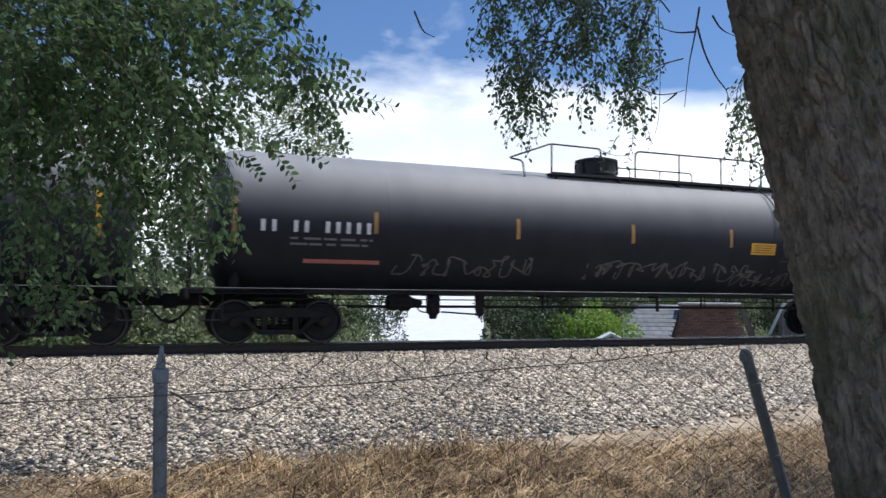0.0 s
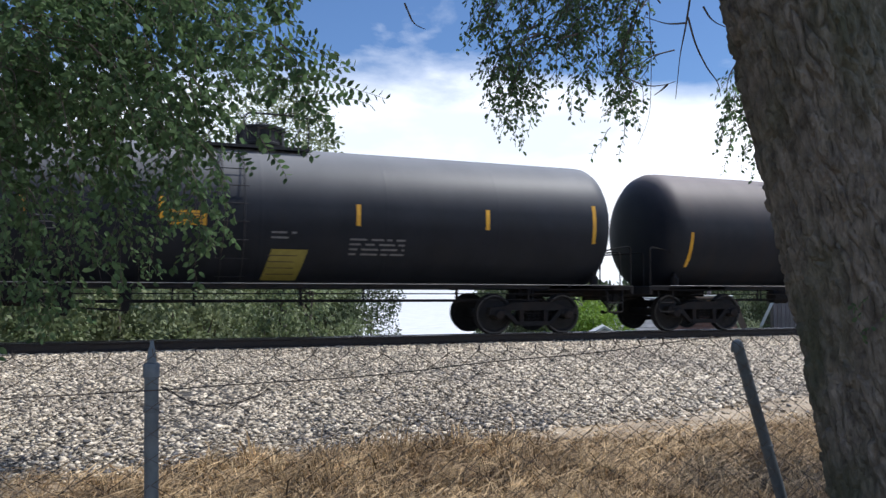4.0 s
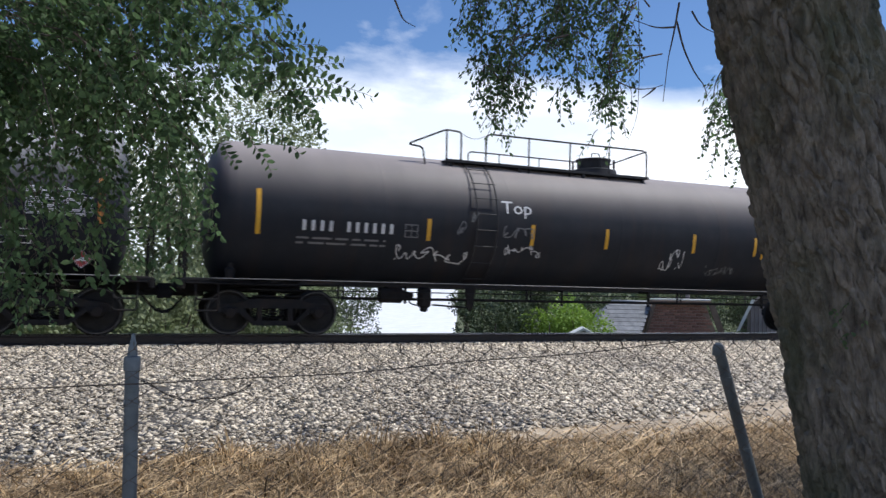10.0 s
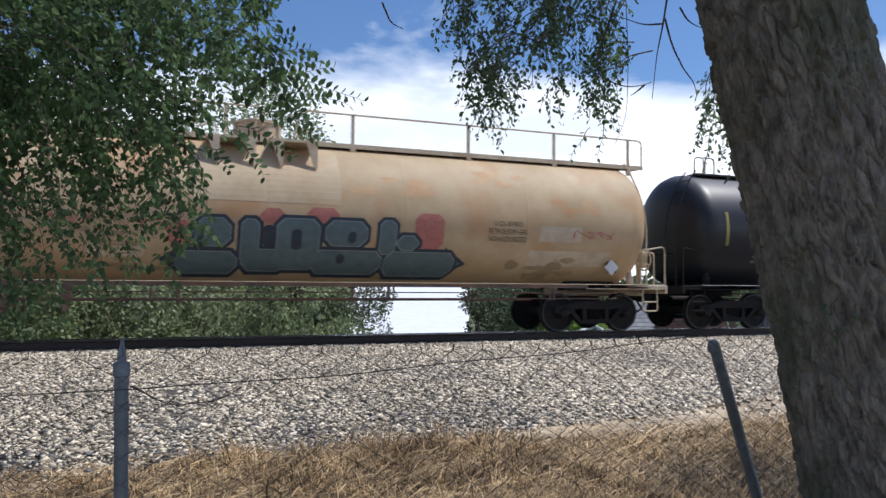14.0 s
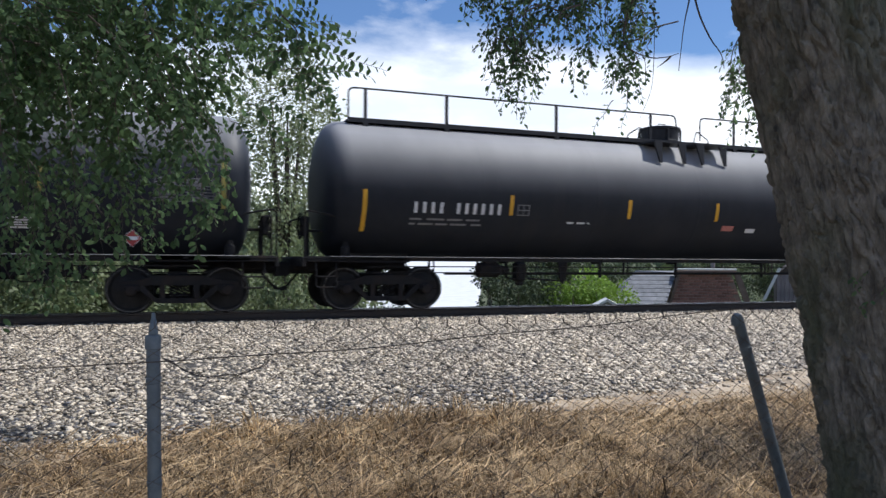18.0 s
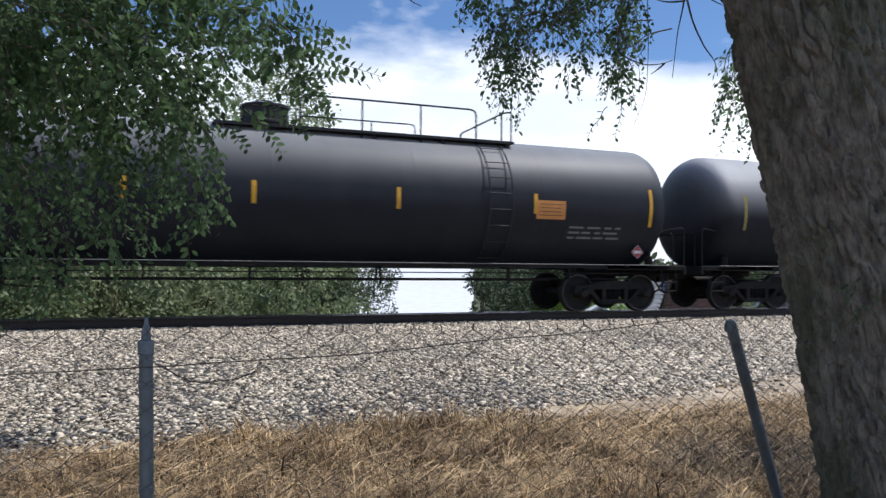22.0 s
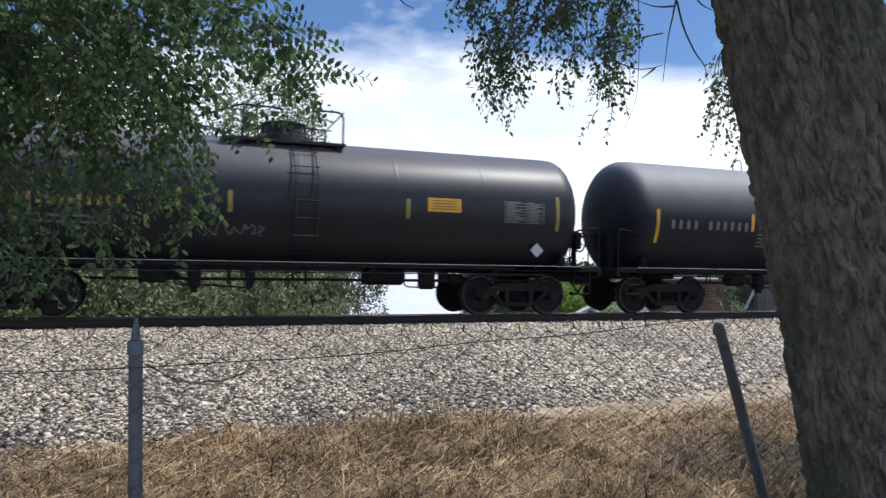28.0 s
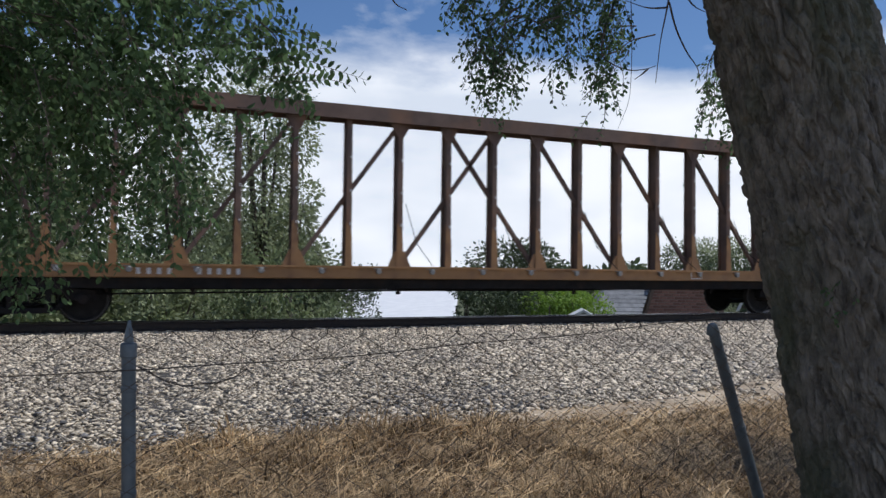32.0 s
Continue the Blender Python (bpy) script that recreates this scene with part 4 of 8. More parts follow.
def notice(car, skin, x0, x1, z0, z1, mat, printed=True, skew=0.0, seed=1):
    s = Shape()
    skin.patch(s, x0, x1, z0, z1, 0.006, skew=skew)
    p = part("notice_panel", s, mat, car, "warning panel with rows of print", smooth=0)
    if printed:
        rng = random.Random(seed)
        for i in range(4):
            q = Shape()
            z = z1 - (z1 - z0) * (0.2 + 0.2 * i)
            a = rng.uniform(0.08, 0.16)
            skin.patch(q, x0 + a * (x1 - x0), x1 - a * (x1 - x0), z - 0.008, z + 0.008, 0.010)
            part("print_line", q, M["umber"], p, smooth=0)


def placard(car, skin, x, z, r=0.17, pale=False):
    s = Shape()
    y = -1.26
    for size, dy, slot in ((1.0, 0, 1), (0.92, 0.004, 1 if pale else 0)):
        s.add([(x - r * size, y - dy, z), (x, y - dy, z - r * size), (x + r * size, y - dy, z), (x, y - dy, z + r * size)], [(0, 1, 2, 3)], slot)
    s.add([(x - r * 0.6, y - 0.008, z - r * 0.2), (x + r * 0.6, y - 0.008, z - r * 0.2), (x + r * 0.6, y - 0.008, z + r * 0.2), (x - r * 0.6, y - 0.008, z + r * 0.2)], [(0, 1, 2, 3)], 1)
    part("hazard_placard", s, [M["red"], M["white"]], car, "diamond placard in its holder", smooth=0)
    b = Shape()
    p = skin.at(x, z, 0)
    b.box((x, (p[1] + y) / 2 + 0.02, z), (0.06, abs(p[1] - y) + 0.02, 0.05))
    b.box((x, y + 0.012, z), (r * 1.3, 0.015, r * 1.3))
    part("placard_bracket", b, M["iron"], car)


def spray(car, skin, x0, x1, z0, z1, mat, seed, letters=5, w=0.03, label="sprayed tag"):
    """A scrawled tag: looping strokes of spray paint."""
    rng, s, corners = random.Random(seed), Shape(), []
    step = (x1 - x0) / letters
    for i in range(letters):
        base, tall = x0 + i * step, rng.uniform(0.75, 1.0)
        for k in range(rng.choice((4, 5, 6))):
            q = (0.02, 0.5, 0.95)[rng.randrange(3)] if k % 2 else (0.95, 0.05, 0.6)[rng.randrange(3)]
            corners.append(Vector((base + step * rng.uniform(0.05, 1.05), 0, z0 + (z1 - z0) * tall * min(max(q + rng.uniform(-0.1, 0.1), 0), 1))))
    skin.ribbon(s, [(p.x, p.z) for p in bent(corners, 0.12, 3)], w * 0.62)
    part("sprayed_tag", s, mat, car, label, smooth=0)


STROKES = {"C": [(0.95, 0.8), (0.5, 1.0), (0.12, 0.75), (0.12, 0.25), (0.5, 0.0), (0.95, 0.18)], "U": [(0.12, 1.0), (0.12, 0.2), (0.5, 0.0), (0.88, 0.2), (0.88, 1.0)],
           "O": [(0.5, 1.0), (0.12, 0.75), (0.12, 0.25), (0.5, 0.0), (0.88, 0.25), (0.88, 0.75), (0.5, 1.0)], "A": [(0.1, 0.0), (0.2, 0.85), (0.5, 1.0), (0.82, 0.85), (0.9, 0.0)],
           "N": [(0.1, 0.0), (0.12, 1.0), (0.85, 0.05), (0.9, 1.0)], "K": [(0.12, 1.0), (0.12, 0.05), (0.5, 0.55), (0.9, 1.0), (0.5, 0.5), (0.95, 0.0)]}


def thick_letters(car, skin, x, widths, kinds, z0, z1, fill, edge, thick, rim):
    """Fat sprayed letters, each a rounded stroke with an outline."""
    for i, (wide, kind) in enumerate(zip(widths, kinds)):
        line = [Vector((x + wide * p, 0, z0 + (z1 - z0) * q)) for p, q in STROKES[kind]]
        line = [(p.x, p.z) for p in bent(line, 0.22, 5)]
        s = Shape()
        skin.ribbon(s, line, thick + rim, 0.018 + 0.001 * i)
        letter = part("sprayed_letter", s, edge, car, smooth=0)
        s = Shape()
        skin.ribbon(s, line, thick, 0.027 + 0.001 * i)
        part("letter_fill", s, fill, letter, smooth=0)
        x += wide


def lpg_words(car, skin, x0, x1, z0, z1, mat, lines=("LIQUEFIED", "PETROLEUM GAS", "NON-ODORIZED"), widths=(0.72, 1.0, 0.98)):
    step = (z1 - z0) / len(lines)
    for i, (body, k) in enumerate(zip(lines, widths)):
        s = Shape()
        m, half = (x0 + x1) / 2, (x1 - x0) / 2 * k
        skin.text(s, body, m - half, m + half, z1 - (i + 1) * step + step * 0.14, z1 - i * step - step * 0.14)
        part("stencil_text", s, mat, car, smooth=0)


def top_platform(car, skin, p0, p1, mat, rail, loop=None, hoop=None, right=None):
    """Grated platform beside the valve housing. rail: ends of the main guard rail; loop: foot, top and end of the
    sloping hand loop by the ladder; hoop: a short second rail; right: foot and top of a loop at the other end."""
    R, zc = skin.R, skin.zc
    top = zc + R
    z, rail_z, y = top - 0.13, top + 0.58, -0.84
    far_z = rail_z - 0.12
    for side in (-1, 1):
        s = Shape()
        s.box(((p0 + p1) / 2, side * 0.66, z), (p1 - p0, 0.44, 0.04), bevel=0.008)
        s.box(((p0 + p1) / 2, side * 0.875, z + 0.01), (p1 - p0, 0.02, 0.06))
        part("platform_grating", s, mat, car, "steel grating walkway")
        n = max(2, int((p1 - p0) / 1.6) + 1)
        for i in range(n):
            x = p0 + 0.15 + (p1 - p0 - 0.3) * i / (n - 1)
            b = Shape()
            b.plate([(x - 0.04, z - 0.02), (x + 0.04, z - 0.02), (x + 0.03, z - 0.28), (x - 0.03, z - 0.28)], side * 0.82 - 0.02, side * 0.82 + 0.02)
            part("platform_bracket", b, mat, car)
    a, b = rail
    pipe_part("guard_rail", car, [(a, y, z), (a, y, rail_z), (b, y, rail_z), (b, y, z)], 0.022, mat, round_=0.16)
    n = int((b - a) / 1.5)
    for i in range(1, n + 1):
        x = a + (b - a) * i / (n + 1) if n > 1 else a + 0.45 * (b - a)
        pipe_part("rail_post", car, [(x, y, z - 0.12), (x, y, rail_z)], 0.02, mat)
    if b - a > 2:
        pipe_part("low_rail", car, [(a + 0.3, 0.84, z), (a + 0.3, 0.84, far_z), (b - 0.9, 0.84, far_z), (b - 0.9, 0.84, z)], 0.018, mat, round_=0.12)
        for i in (1, 2):
            x = a + (b - a - 1) * i / 3
            pipe_part("rail_post", car, [(x, 0.84, z), (x, 0.84, far_z)], 0.015, mat)
    else:
        pipe_part("low_rail", car, [(a, 0.84, z), (a, 0.84, rail_z - 0.1), (b, 0.84, rail_z - 0.1), (b, 0.84, z)], 0.018, mat, round_=0.12)
    if hoop:
        pipe_part("guard_rail", car, [(hoop[0], y, z), (hoop[0], y, rail_z), (hoop[1], y, rail_z), (hoop[1], y, z)], 0.022, mat, round_=0.12)
        b = hoop[1]
    if right:
        pipe_part("hand_loop", car, [(right[0], y, z), (right[0] + 0.02, y, z + 0.14), (right[1], y, rail_z - 0.02), (p1 - 0.06, y, rail_z + 0.02), (p1 - 0.06, y, z)], 0.02, mat, round_=0.06)
        pipe_part("rail_post", car, [(right[1] - 0.04, y, z), (right[1] - 0.04, y, rail_z - 0.03)], 0.02, mat)
    else:
        pipe_part("end_rail", car, [(b, -0.84, rail_z - 0.01), (b, 0.84, far_z), (b, 0.84, z)], 0.018, mat, round_=0.05)
    if loop:
        c, d, e = loop
        if p1 - p0 < 3:
            pipe_part("hand_loop", car, [(c, y, z - 0.12), (c, y, z + 0.36), (d, y, rail_z), (e, y, rail_z - 0.02), (e, y, z)], 0.021, mat, round_=0.12)
            pipe_part("low_loop", car, [(c, y, z + 0.2), (c + 0.4, y, z + 0.17), (d + 0.03, y, z - 0.02)], 0.018, mat, round_=0.1)
        else:
            pipe_part("hand_loop", car, [(c + 0.42, y, z - 0.12), (c + 0.36, y, z + 0.26), (c, y, z + 0.30), (d, y, rail_z), (e, y, rail_z - 0.02), (e, y, z)], 0.021, mat, round_=0.09)
        pipe_part("rail_post", car, [(d + 0.03, y, z - 0.1), (d + 0.03, y, rail_z)], 0.02, mat)
        if p1 - p0 < 3:
            pipe_part("hand_loop", car, [(d + 0.2, 0.84, z), (d + 0.2, 0.84, far_z), (e, 0.84, far_z), (e, 0.84, z)], 0.018, mat, round_=0.1)
        if a - e < 1.2:
            pts = [(e + (a - e) * k / 8, y, rail_z - 0.05 - 0.1 * math.sin(k / 8 * math.pi)) for k in range(9)]
            pipe_part("safety_chain", car, pts, 0.008, mat, n=4, round_=0.01)


def valve_housing(car, skin, x, mat, style=0):
    top = skin.zc + skin.R
    s = Shape()
    if style == 0:
        s.lathe([(0.47, -0.10), (0.47, 0.0), (0.52, 0.03), (0.52, 0.07), (0.49, 0.09), (0.50, 0.36), (0.54, 0.37), (0.54, 0.42), (0.44, 0.45), (0.2, 0.47)], "z", (x, 0, top), 24)
    else:
        s.lathe([(0.62, -0.10), (0.6, 0.08), (0.42, 0.14), (0.42, 0.33), (0.46, 0.34), (0.46, 0.38), (0.2, 0.42)], "z", (x, 0, top), 24)
    h = part("valve_housing", s, mat, car, "round protective valve housing")
    q = Shape()
    q.tube(bent([(x - 0.12, -0.1, top + 0.44), (x - 0.12, -0.1, top + 0.54), (x + 0.12, -0.1, top + 0.54), (x + 0.12, -0.1, top + 0.44)], 0.05), 0.014, 5)
    part("lid_handle", q, mat, h)
    for k in range(6):
        a = k * math.pi / 3 + 0.3
        b = Shape()
        b.box((x + 0.53 * math.cos(a), 0.53 * math.sin(a), top + 0.2), (0.05, 0.05, 0.34), bevel=0.01)
        part("housing_lug", b, mat, h)


def long_walkway(car, skin, x0, x1, mat, dome, posts):
    """Walkway along the whole tank top with a guard rail on its near side, broken at the valve housing."""
    top = skin.zc + skin.R
    z = top - 0.04
    s = Shape()
    s.box(((x0 + x1) / 2, -0.46, z), (x1 - x0, 0.42, 0.045), bevel=0.008)
    s.box(((x0 + x1) / 2, -0.68, z), (x1 - x0, 0.02, 0.10))
    part("top_walkway", s, mat, car, "full-length steel running board")
    rz, y = top + 0.66, -0.66
    pipe_part("guard_rail", car, [(x0 + 0.02, y, z), (x0 + 0.02, y, rz), (dome - 0.02, y, rz), (dome + 0.02, y, z + 0.3)], 0.021, mat, round_=0.14)
    pipe_part("guard_rail", car, [(dome + 0.75, y, z + 0.1), (dome + 0.75, y, rz), (x1 - 0.02, y, rz), (x1 - 0.02, y, z)], 0.021, mat, round_=0.14)
    for x in posts:
        b = Shape()
        b.box((x, y, (z + rz) / 2 - 0.06), (0.075, 0.02, rz - z + 0.12))
        part("rail_post", b, mat, car)
        b = Shape()
        b.box((x, y - 0.02, z - 0.12), (0.12, 0.05, 0.18))
        part("post_foot", b, mat, car)
    for a in (dome - 1.35, dome + 1.15):
        pipe_part("hand_loop", car, [(a, -0.5, z), (a, -0.5, z + 0.16), (a + 0.38 if a < dome else a - 0.38, -0.5, z + 0.38), (a + 0.5 if a < dome else a - 0.5, -0.5, z)], 0.018, mat, round_=0.06)
        b = Shape()
        b.box(((a + dome) / 2, -1.0, z - 0.1), (0.95, 0.62, 0.04))
        part("side_step", b, mat, car)
        for k in (-0.35, 0.35):
            b = Shape()
            b.plate([((a + dome) / 2 + k - 0.12, z - 0.1), ((a + dome) / 2 + k + 0.12, z - 0.1), ((a + dome) / 2 + k + 0.12, z - 0.62), ((a + dome) / 2 + k + 0.06, z - 0.62)], -1.32, -1.27)
            part("step_bracket", b, mat, car)


def low_rail(car, skin, x0, x1, mat, dome):
    """A single low rail along the tank top with a loop at each end."""
    top = skin.zc + skin.R
    y = -0.55
    for a, b in ((x0, dome - 1.0), (dome + 1.3, x1)):
        pipe_part("low_rail", car, [(a, y, top - 0.1), (a, y, top + 0.24), (b, y, top + 0.24), (b, y, top - 0.1)], 0.016, mat)
        n = int((b - a) / 1.9)
        for i in range(1, n):
            x = a + (b - a) * i / n
            pipe_part("rail_post", car, [(x, y, top - 0.12), (x, y, top + 0.24)], 0.014, mat)
    for e, k in ((x0, 1), (x1, -1)):
        pipe_part("end_loop", car, [(e + 0.05 * k, y, top - 0.1), (e - 0.12 * k, y, top + 0.24), (e + 0.3 * k, y, top + 0.26), (e + 0.42 * k, y, top - 0.1)], 0.018, mat, round_=0.1)


def under_gear(car, half, tc, seed, mat, sill_mat, drop=0.0):
    """Side pipe, brake rods, hangers, air reservoir and valves below the tank."""
    rng = random.Random(seed)
    s = Shape()
    s.box((0, -1.38, 1.135 - drop), (2 * half - 1.6, 0.05, 0.016), bevel=0.004)
    part("side_sill", s, sill_mat, car, "thin steel side sill")
    s = Shape()
    s.box((0, -1.36, 1.085 - drop / 2), (2 * half - 1.6, 0.02, 0.08 + drop))
    part("sill_web", s, mat, car)
    for z, y, k in ((0.93 - drop, -1.22, 1.0), (0.80 - drop, -1.18, 1.0)):
        pipe_part("side_pipe", car, [((1.6 - half) * k, y, z), ((half - 1.6) * k, y, z)], 0.013, mat, n=5)
    for i in range(4):
        x = (half - 3.4) * (i / 1.5 - 1) + rng.uniform(-0.5, 0.5)
        b = Shape()
        b.box((x, -1.2, 0.93 - drop), (0.05, 0.03, 0.34), bevel=0.006)
        b.box((x + 0.11, -1.2, 0.93 - drop), (0.03, 0.03, 0.34), bevel=0.006)
        part("pipe_hanger", b, mat, car)
    s = Shape()
    s.box((0, 1.38, 1.12), (2 * half - 1.6, 0.07, 0.05))
    part("side_sill", s, mat, car)
    for i in range(7):
        x = -half + 2.0 + (2 * half - 4.0) * i / 6
        b = Shape()
        b.box((x, -1.0, 1.10), (0.08, 0.8, 0.05))
        part("sill_bracket", b, mat, car)
    reach = half - tc - 1.5
    for z, y in ((0.76, -0.55),):
        pipe_part("brake_rod", car, [(-reach, y, z), (reach, y, z)], 0.022, mat)
    n = rng.choice((4, 5))
    for i in range(n):
        x = -reach + 2 * reach * (i + 0.5 + rng.uniform(-0.2, 0.2)) / n
        b = Shape()
        w = rng.choice((0.05, 0.06, 0.07))
        b.box((x, -0.66, 0.86), (w, 0.05, 0.38), bevel=0.008)
        b.box((x, -0.5, 1.03), (w, 0.4, 0.05))
        part("rod_hanger", b, mat, car)
    # brake cylinder, its lever and the pipe bracket behind the leading truck
    if seed != 18:
        x = rng.uniform(-0.2, 0.3) - half + tc
        b = Shape()
        b.lathe([(0.1, -0.3), (0.17, -0.28), (0.18, 0.2), (0.12, 0.26), (0.05, 0.5)], "x", (x + 2.6, -0.75, 0.86), 14)
        b.box((x + 2.6, -0.75, 1.02), (0.3, 0.2, 0.16), bevel=0.02)
        part("brake_cylinder", b, mat, car)
        b = Shape()
        b.box((x + 3.35, -0.8, 0.82), (0.26, 0.3, 0.46), bevel=0.05)
        b.box((x + 3.35, -0.8, 0.56), (0.14, 0.2, 0.12), bevel=0.03)
        part("control_valve", b, mat, car)
        b = Shape()
        b.plate([(x + 4.3, 1.05), (x + 4.55, 1.05), (x + 4.5, 0.62), (x + 4.42, 0.52), (x + 4.34, 0.62)], -0.95, -0.9)
        b.tube([(x + 4.42, -0.93, 0.6), (x + 3.5, -0.93, 0.66)], 0.02, 6)
        part("slack_lever", b, mat, car)
        pipe_part("brake_pipe", car, [(x + 2.9, -0.85, 0.9), (x + 3.0, -0.87, 0.66), (x + 3.3, -0.87, 0.64)], 0.016, mat)
    if seed not in (7, 10, 13, 18, 20):
        return
    x = reach - rng.uniform(1.5, 2.0) if seed != 18 else -reach + rng.uniform(0.4, 1.0)
    b = Shape()
    b.lathe([(0.08, -0.5), (0.2, -0.42), (0.21, 0.42), (0.08, 0.5)], "x", (x, -0.25, 0.86), 16)
    part("air_reservoir", b, mat, car)
    b = Shape()
    b.box((x + 0.95, -0.5, 0.78), (0.34, 0.34, 0.42), bevel=0.05)
    b.box((x + 1.35, -0.52, 0.84), (0.2, 0.26, 0.28), bevel=0.03)
    b.lathe([(0.09, -0.12), (0.14, -0.1), (0.14, 0.1), (0.09, 0.12)], "x", (x + 1.62, -0.5, 0.8), 12)
    part("brake_valve", b, mat, car)
    for k in range(2):
        pipe_part("brake_pipe", car, [(x + 0.4 + k * 0.4, -0.4, 0.95), (x + 0.45 + k * 0.4, -0.42, 0.62), (x + 1.3 + k * 0.5, -0.45, 0.6), (x + 1.4 + k * 0.5, -0.45, 0.95)], 0.016, mat)


def tank_car(u0, u1, label, paint="tank_black", R=1.53, zc=2.54, trim="iron", seed=1, brake=-1, tcs=(2.1, 2.1), drop=0.0):
    car = tagged(new("tank_car"), label, "tank car", group="freight train cars")
    mid = (u0 + u1) / 2
    half = (u1 - u0) / 2
    car.location = (mid, TRACK_Y, 0)
    skin = Skin(R, zc)
    e = half - 0.70
    hd = R * 0.37
    prof = [(R * math.cos(a) ** 0.68, -e + hd - hd * math.sin(a) ** 0.68) for a in [math.radians(k) for k in (89, 82, 72, 60, 47, 34, 21, 9, 0)]]
    for k in range(1, 6):
        x = -e + hd + (2 * e - 2 * hd) * k / 6
        prof += [(R, x - 0.06), (R, x - 0.03), (R + 0.004, x), (R, x + 0.03), (R, x + 0.06)]
    prof += [(r, -h) for r, h in prof[:9][::-1]]
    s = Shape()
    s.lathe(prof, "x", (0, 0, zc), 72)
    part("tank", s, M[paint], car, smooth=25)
    iron, tm = M["iron"], M[trim]
    for k, tc in ((-1, tcs[0]), (1, tcs[1])):
        truck(car, k * (half - tc))
        coupler(car, k * (half - 0.02), k)
        end_gear(car, k * half, k, tm, brake == k, 2.75)
        b = Shape()
        x = k * (half - 2.0)
        b.plate([(x - 0.7, 1.3), (x - 0.7, 1.0), (x + 0.7, 1.0), (x + 0.7, 1.3)], -0.6, 0.6)
        part("tank_saddle", b, iron, car)
    under_gear(car, half, tcs[0], seed, M["rust"] if trim == "tan_trim" else iron, tm if trim != "iron" else M["iron" if drop else "pipe"], drop)
    return car, skin, mid, half, e


CARS = []


def finish(car, mid):
    CARS.append((car, mid))


def build_train():
    Y, W, G, O = M["yellow"], M["white"], M["grey"], M["orange"]
    rp = M["rail_paint"]

    def std(items, lo=2.29, hi=2.74):
        return [(x, lo, hi) for x in items]

    # car ahead, half hidden by the foliage as the clip starts
    car, sk, m, h, e = tank_car(-20.3, 0.2, "black tank car with a centre platform", "tank_dusty", seed=2)
    stripes(car, [(-1.1 - m, 2.05, 2.95)] + [(x - m, 2.29, 2.74) for x in (-4.4, -7.2, -10, -13)], sk, Y)
    top_platform(car, sk, -13.9 - m, -7.4 - m, rp, (-12.7 - m, -7.45 - m), loop=(-14.4 - m, -13.9 - m, -13.1 - m))
    valve_housing(car, sk, -9 - m, rp)
    finish(car, m)

    # 1: sprayed black car with a centre platform
    car, sk, m, h, e = tank_car(0.2, 20.75, "dusty black tank car with white stencils and sprayed tags", "tank_dusty", seed=3, brake=1)
    stripes(car, [(1.31 - m, 2.04, 2.92), (19.71 - m, 2.0, 2.88)] + std([x - m for x in (4.16, 7.43, 10.44, 13.32, 16.25)]), sk, M["dusty_yellow"])
    bars(car, "number_block", sk, 1.76 - m, 4.12 - m, 2.27, 2.50, 11, W, (2, 5))
    fine_print(car, sk, 2.4 - m, 4.1 - m, 1.98, 2.2, 2, G, 1)
    s = Shape()
    sk.patch(s, 2.7 - m, 4.3 - m, 1.66, 1.74)
    part("faded_stripe", s, M["pink"], car, smooth=0)
    notice(car, sk, 13.96 - m, 14.73 - m, 2.13, 2.42, Y)
    spray(car, sk, 4.56 - m, 7.9 - m, 1.45, 1.93, M["dim"], 4, 11, 0.055)
    spray(car, sk, 9.1 - m, 14.6 - m, 1.45, 1.93, M["dim"], 5, 18, 0.055)
    spray(car, sk, 13.6 - m, 15.6 - m, 1.3, 1.8, M["dim"], 44, 6, 0.05)
    lpg_words(car, sk, 17.21 - m, 18.21 - m, 2.3, 2.72, W)
    data_panel(car, sk, 18.47 - m, 19.5 - m, 2.3, 2.75, 2)
    frame_box(car, sk, 18.0 - m, 18.52 - m, 1.55, 1.8, G)
    placard(car, sk, 19.13 - m, 1.42)
    top_platform(car, sk, 8.6 - m, 15.92 - m, rp, (10.97 - m, 14.92 - m), loop=(7.5 - m, 8.6 - m, 9.98 - m), right=(14.54 - m, 15.65 - m))
    valve_housing(car, sk, 10.37 - m, rp)
    tank_ladder(car, 15.16 - m, sk, rp, 3.95, 0.6)
    finish(car, m)

    # 2: full-length walkway
    car, sk, m, h, e = tank_car(20.75, 41.6, "black tank car with full-length top walkway and sprayed lettering", "tank_black", seed=4, brake=-1, zc=2.60)
    stripes(car, [(22.36 - m, 2.07, 2.96), (40.23 - m, 2.07, 2.96)] + std([x - m for x in (25.84, 28.57, 31.35, 33.9, 36.53)], 2.22, 2.66), sk, Y)
    bars(car, "number_block", sk, 23.24 - m, 25.0 - m, 2.03, 2.24, 10, W, (4,))
    fine_print(car, sk, 23.2 - m, 25.0 - m, 1.78, 2.0, 2, G, 2)
    frame_box(car, sk, 25.45 - m, 25.72 - m, 1.95, 2.12, G)
    thick_letters(car, sk, 27.6 - m, (1.0, 0.95, 0.95, 1.0), "UNUK", 1.5, 2.3, M["umber"], M["dim"], 0.26, 0.02)
    spray(car, sk, 27.3 - m, 31.4 - m, 1.45, 2.3, M["dim"], 46, 9, 0.09, "brown sprayed tag")
    spray(car, sk, 27.5 - m, 31.2 - m, 1.5, 2.2, G, 47, 7, 0.03)
    spray(car, sk, 33.0 - m, 34.2 - m, 1.75, 2.0, W, 8, 4, 0.025)
    notice(car, sk, 35.77 - m, 36.56 - m, 1.74, 1.98, O)
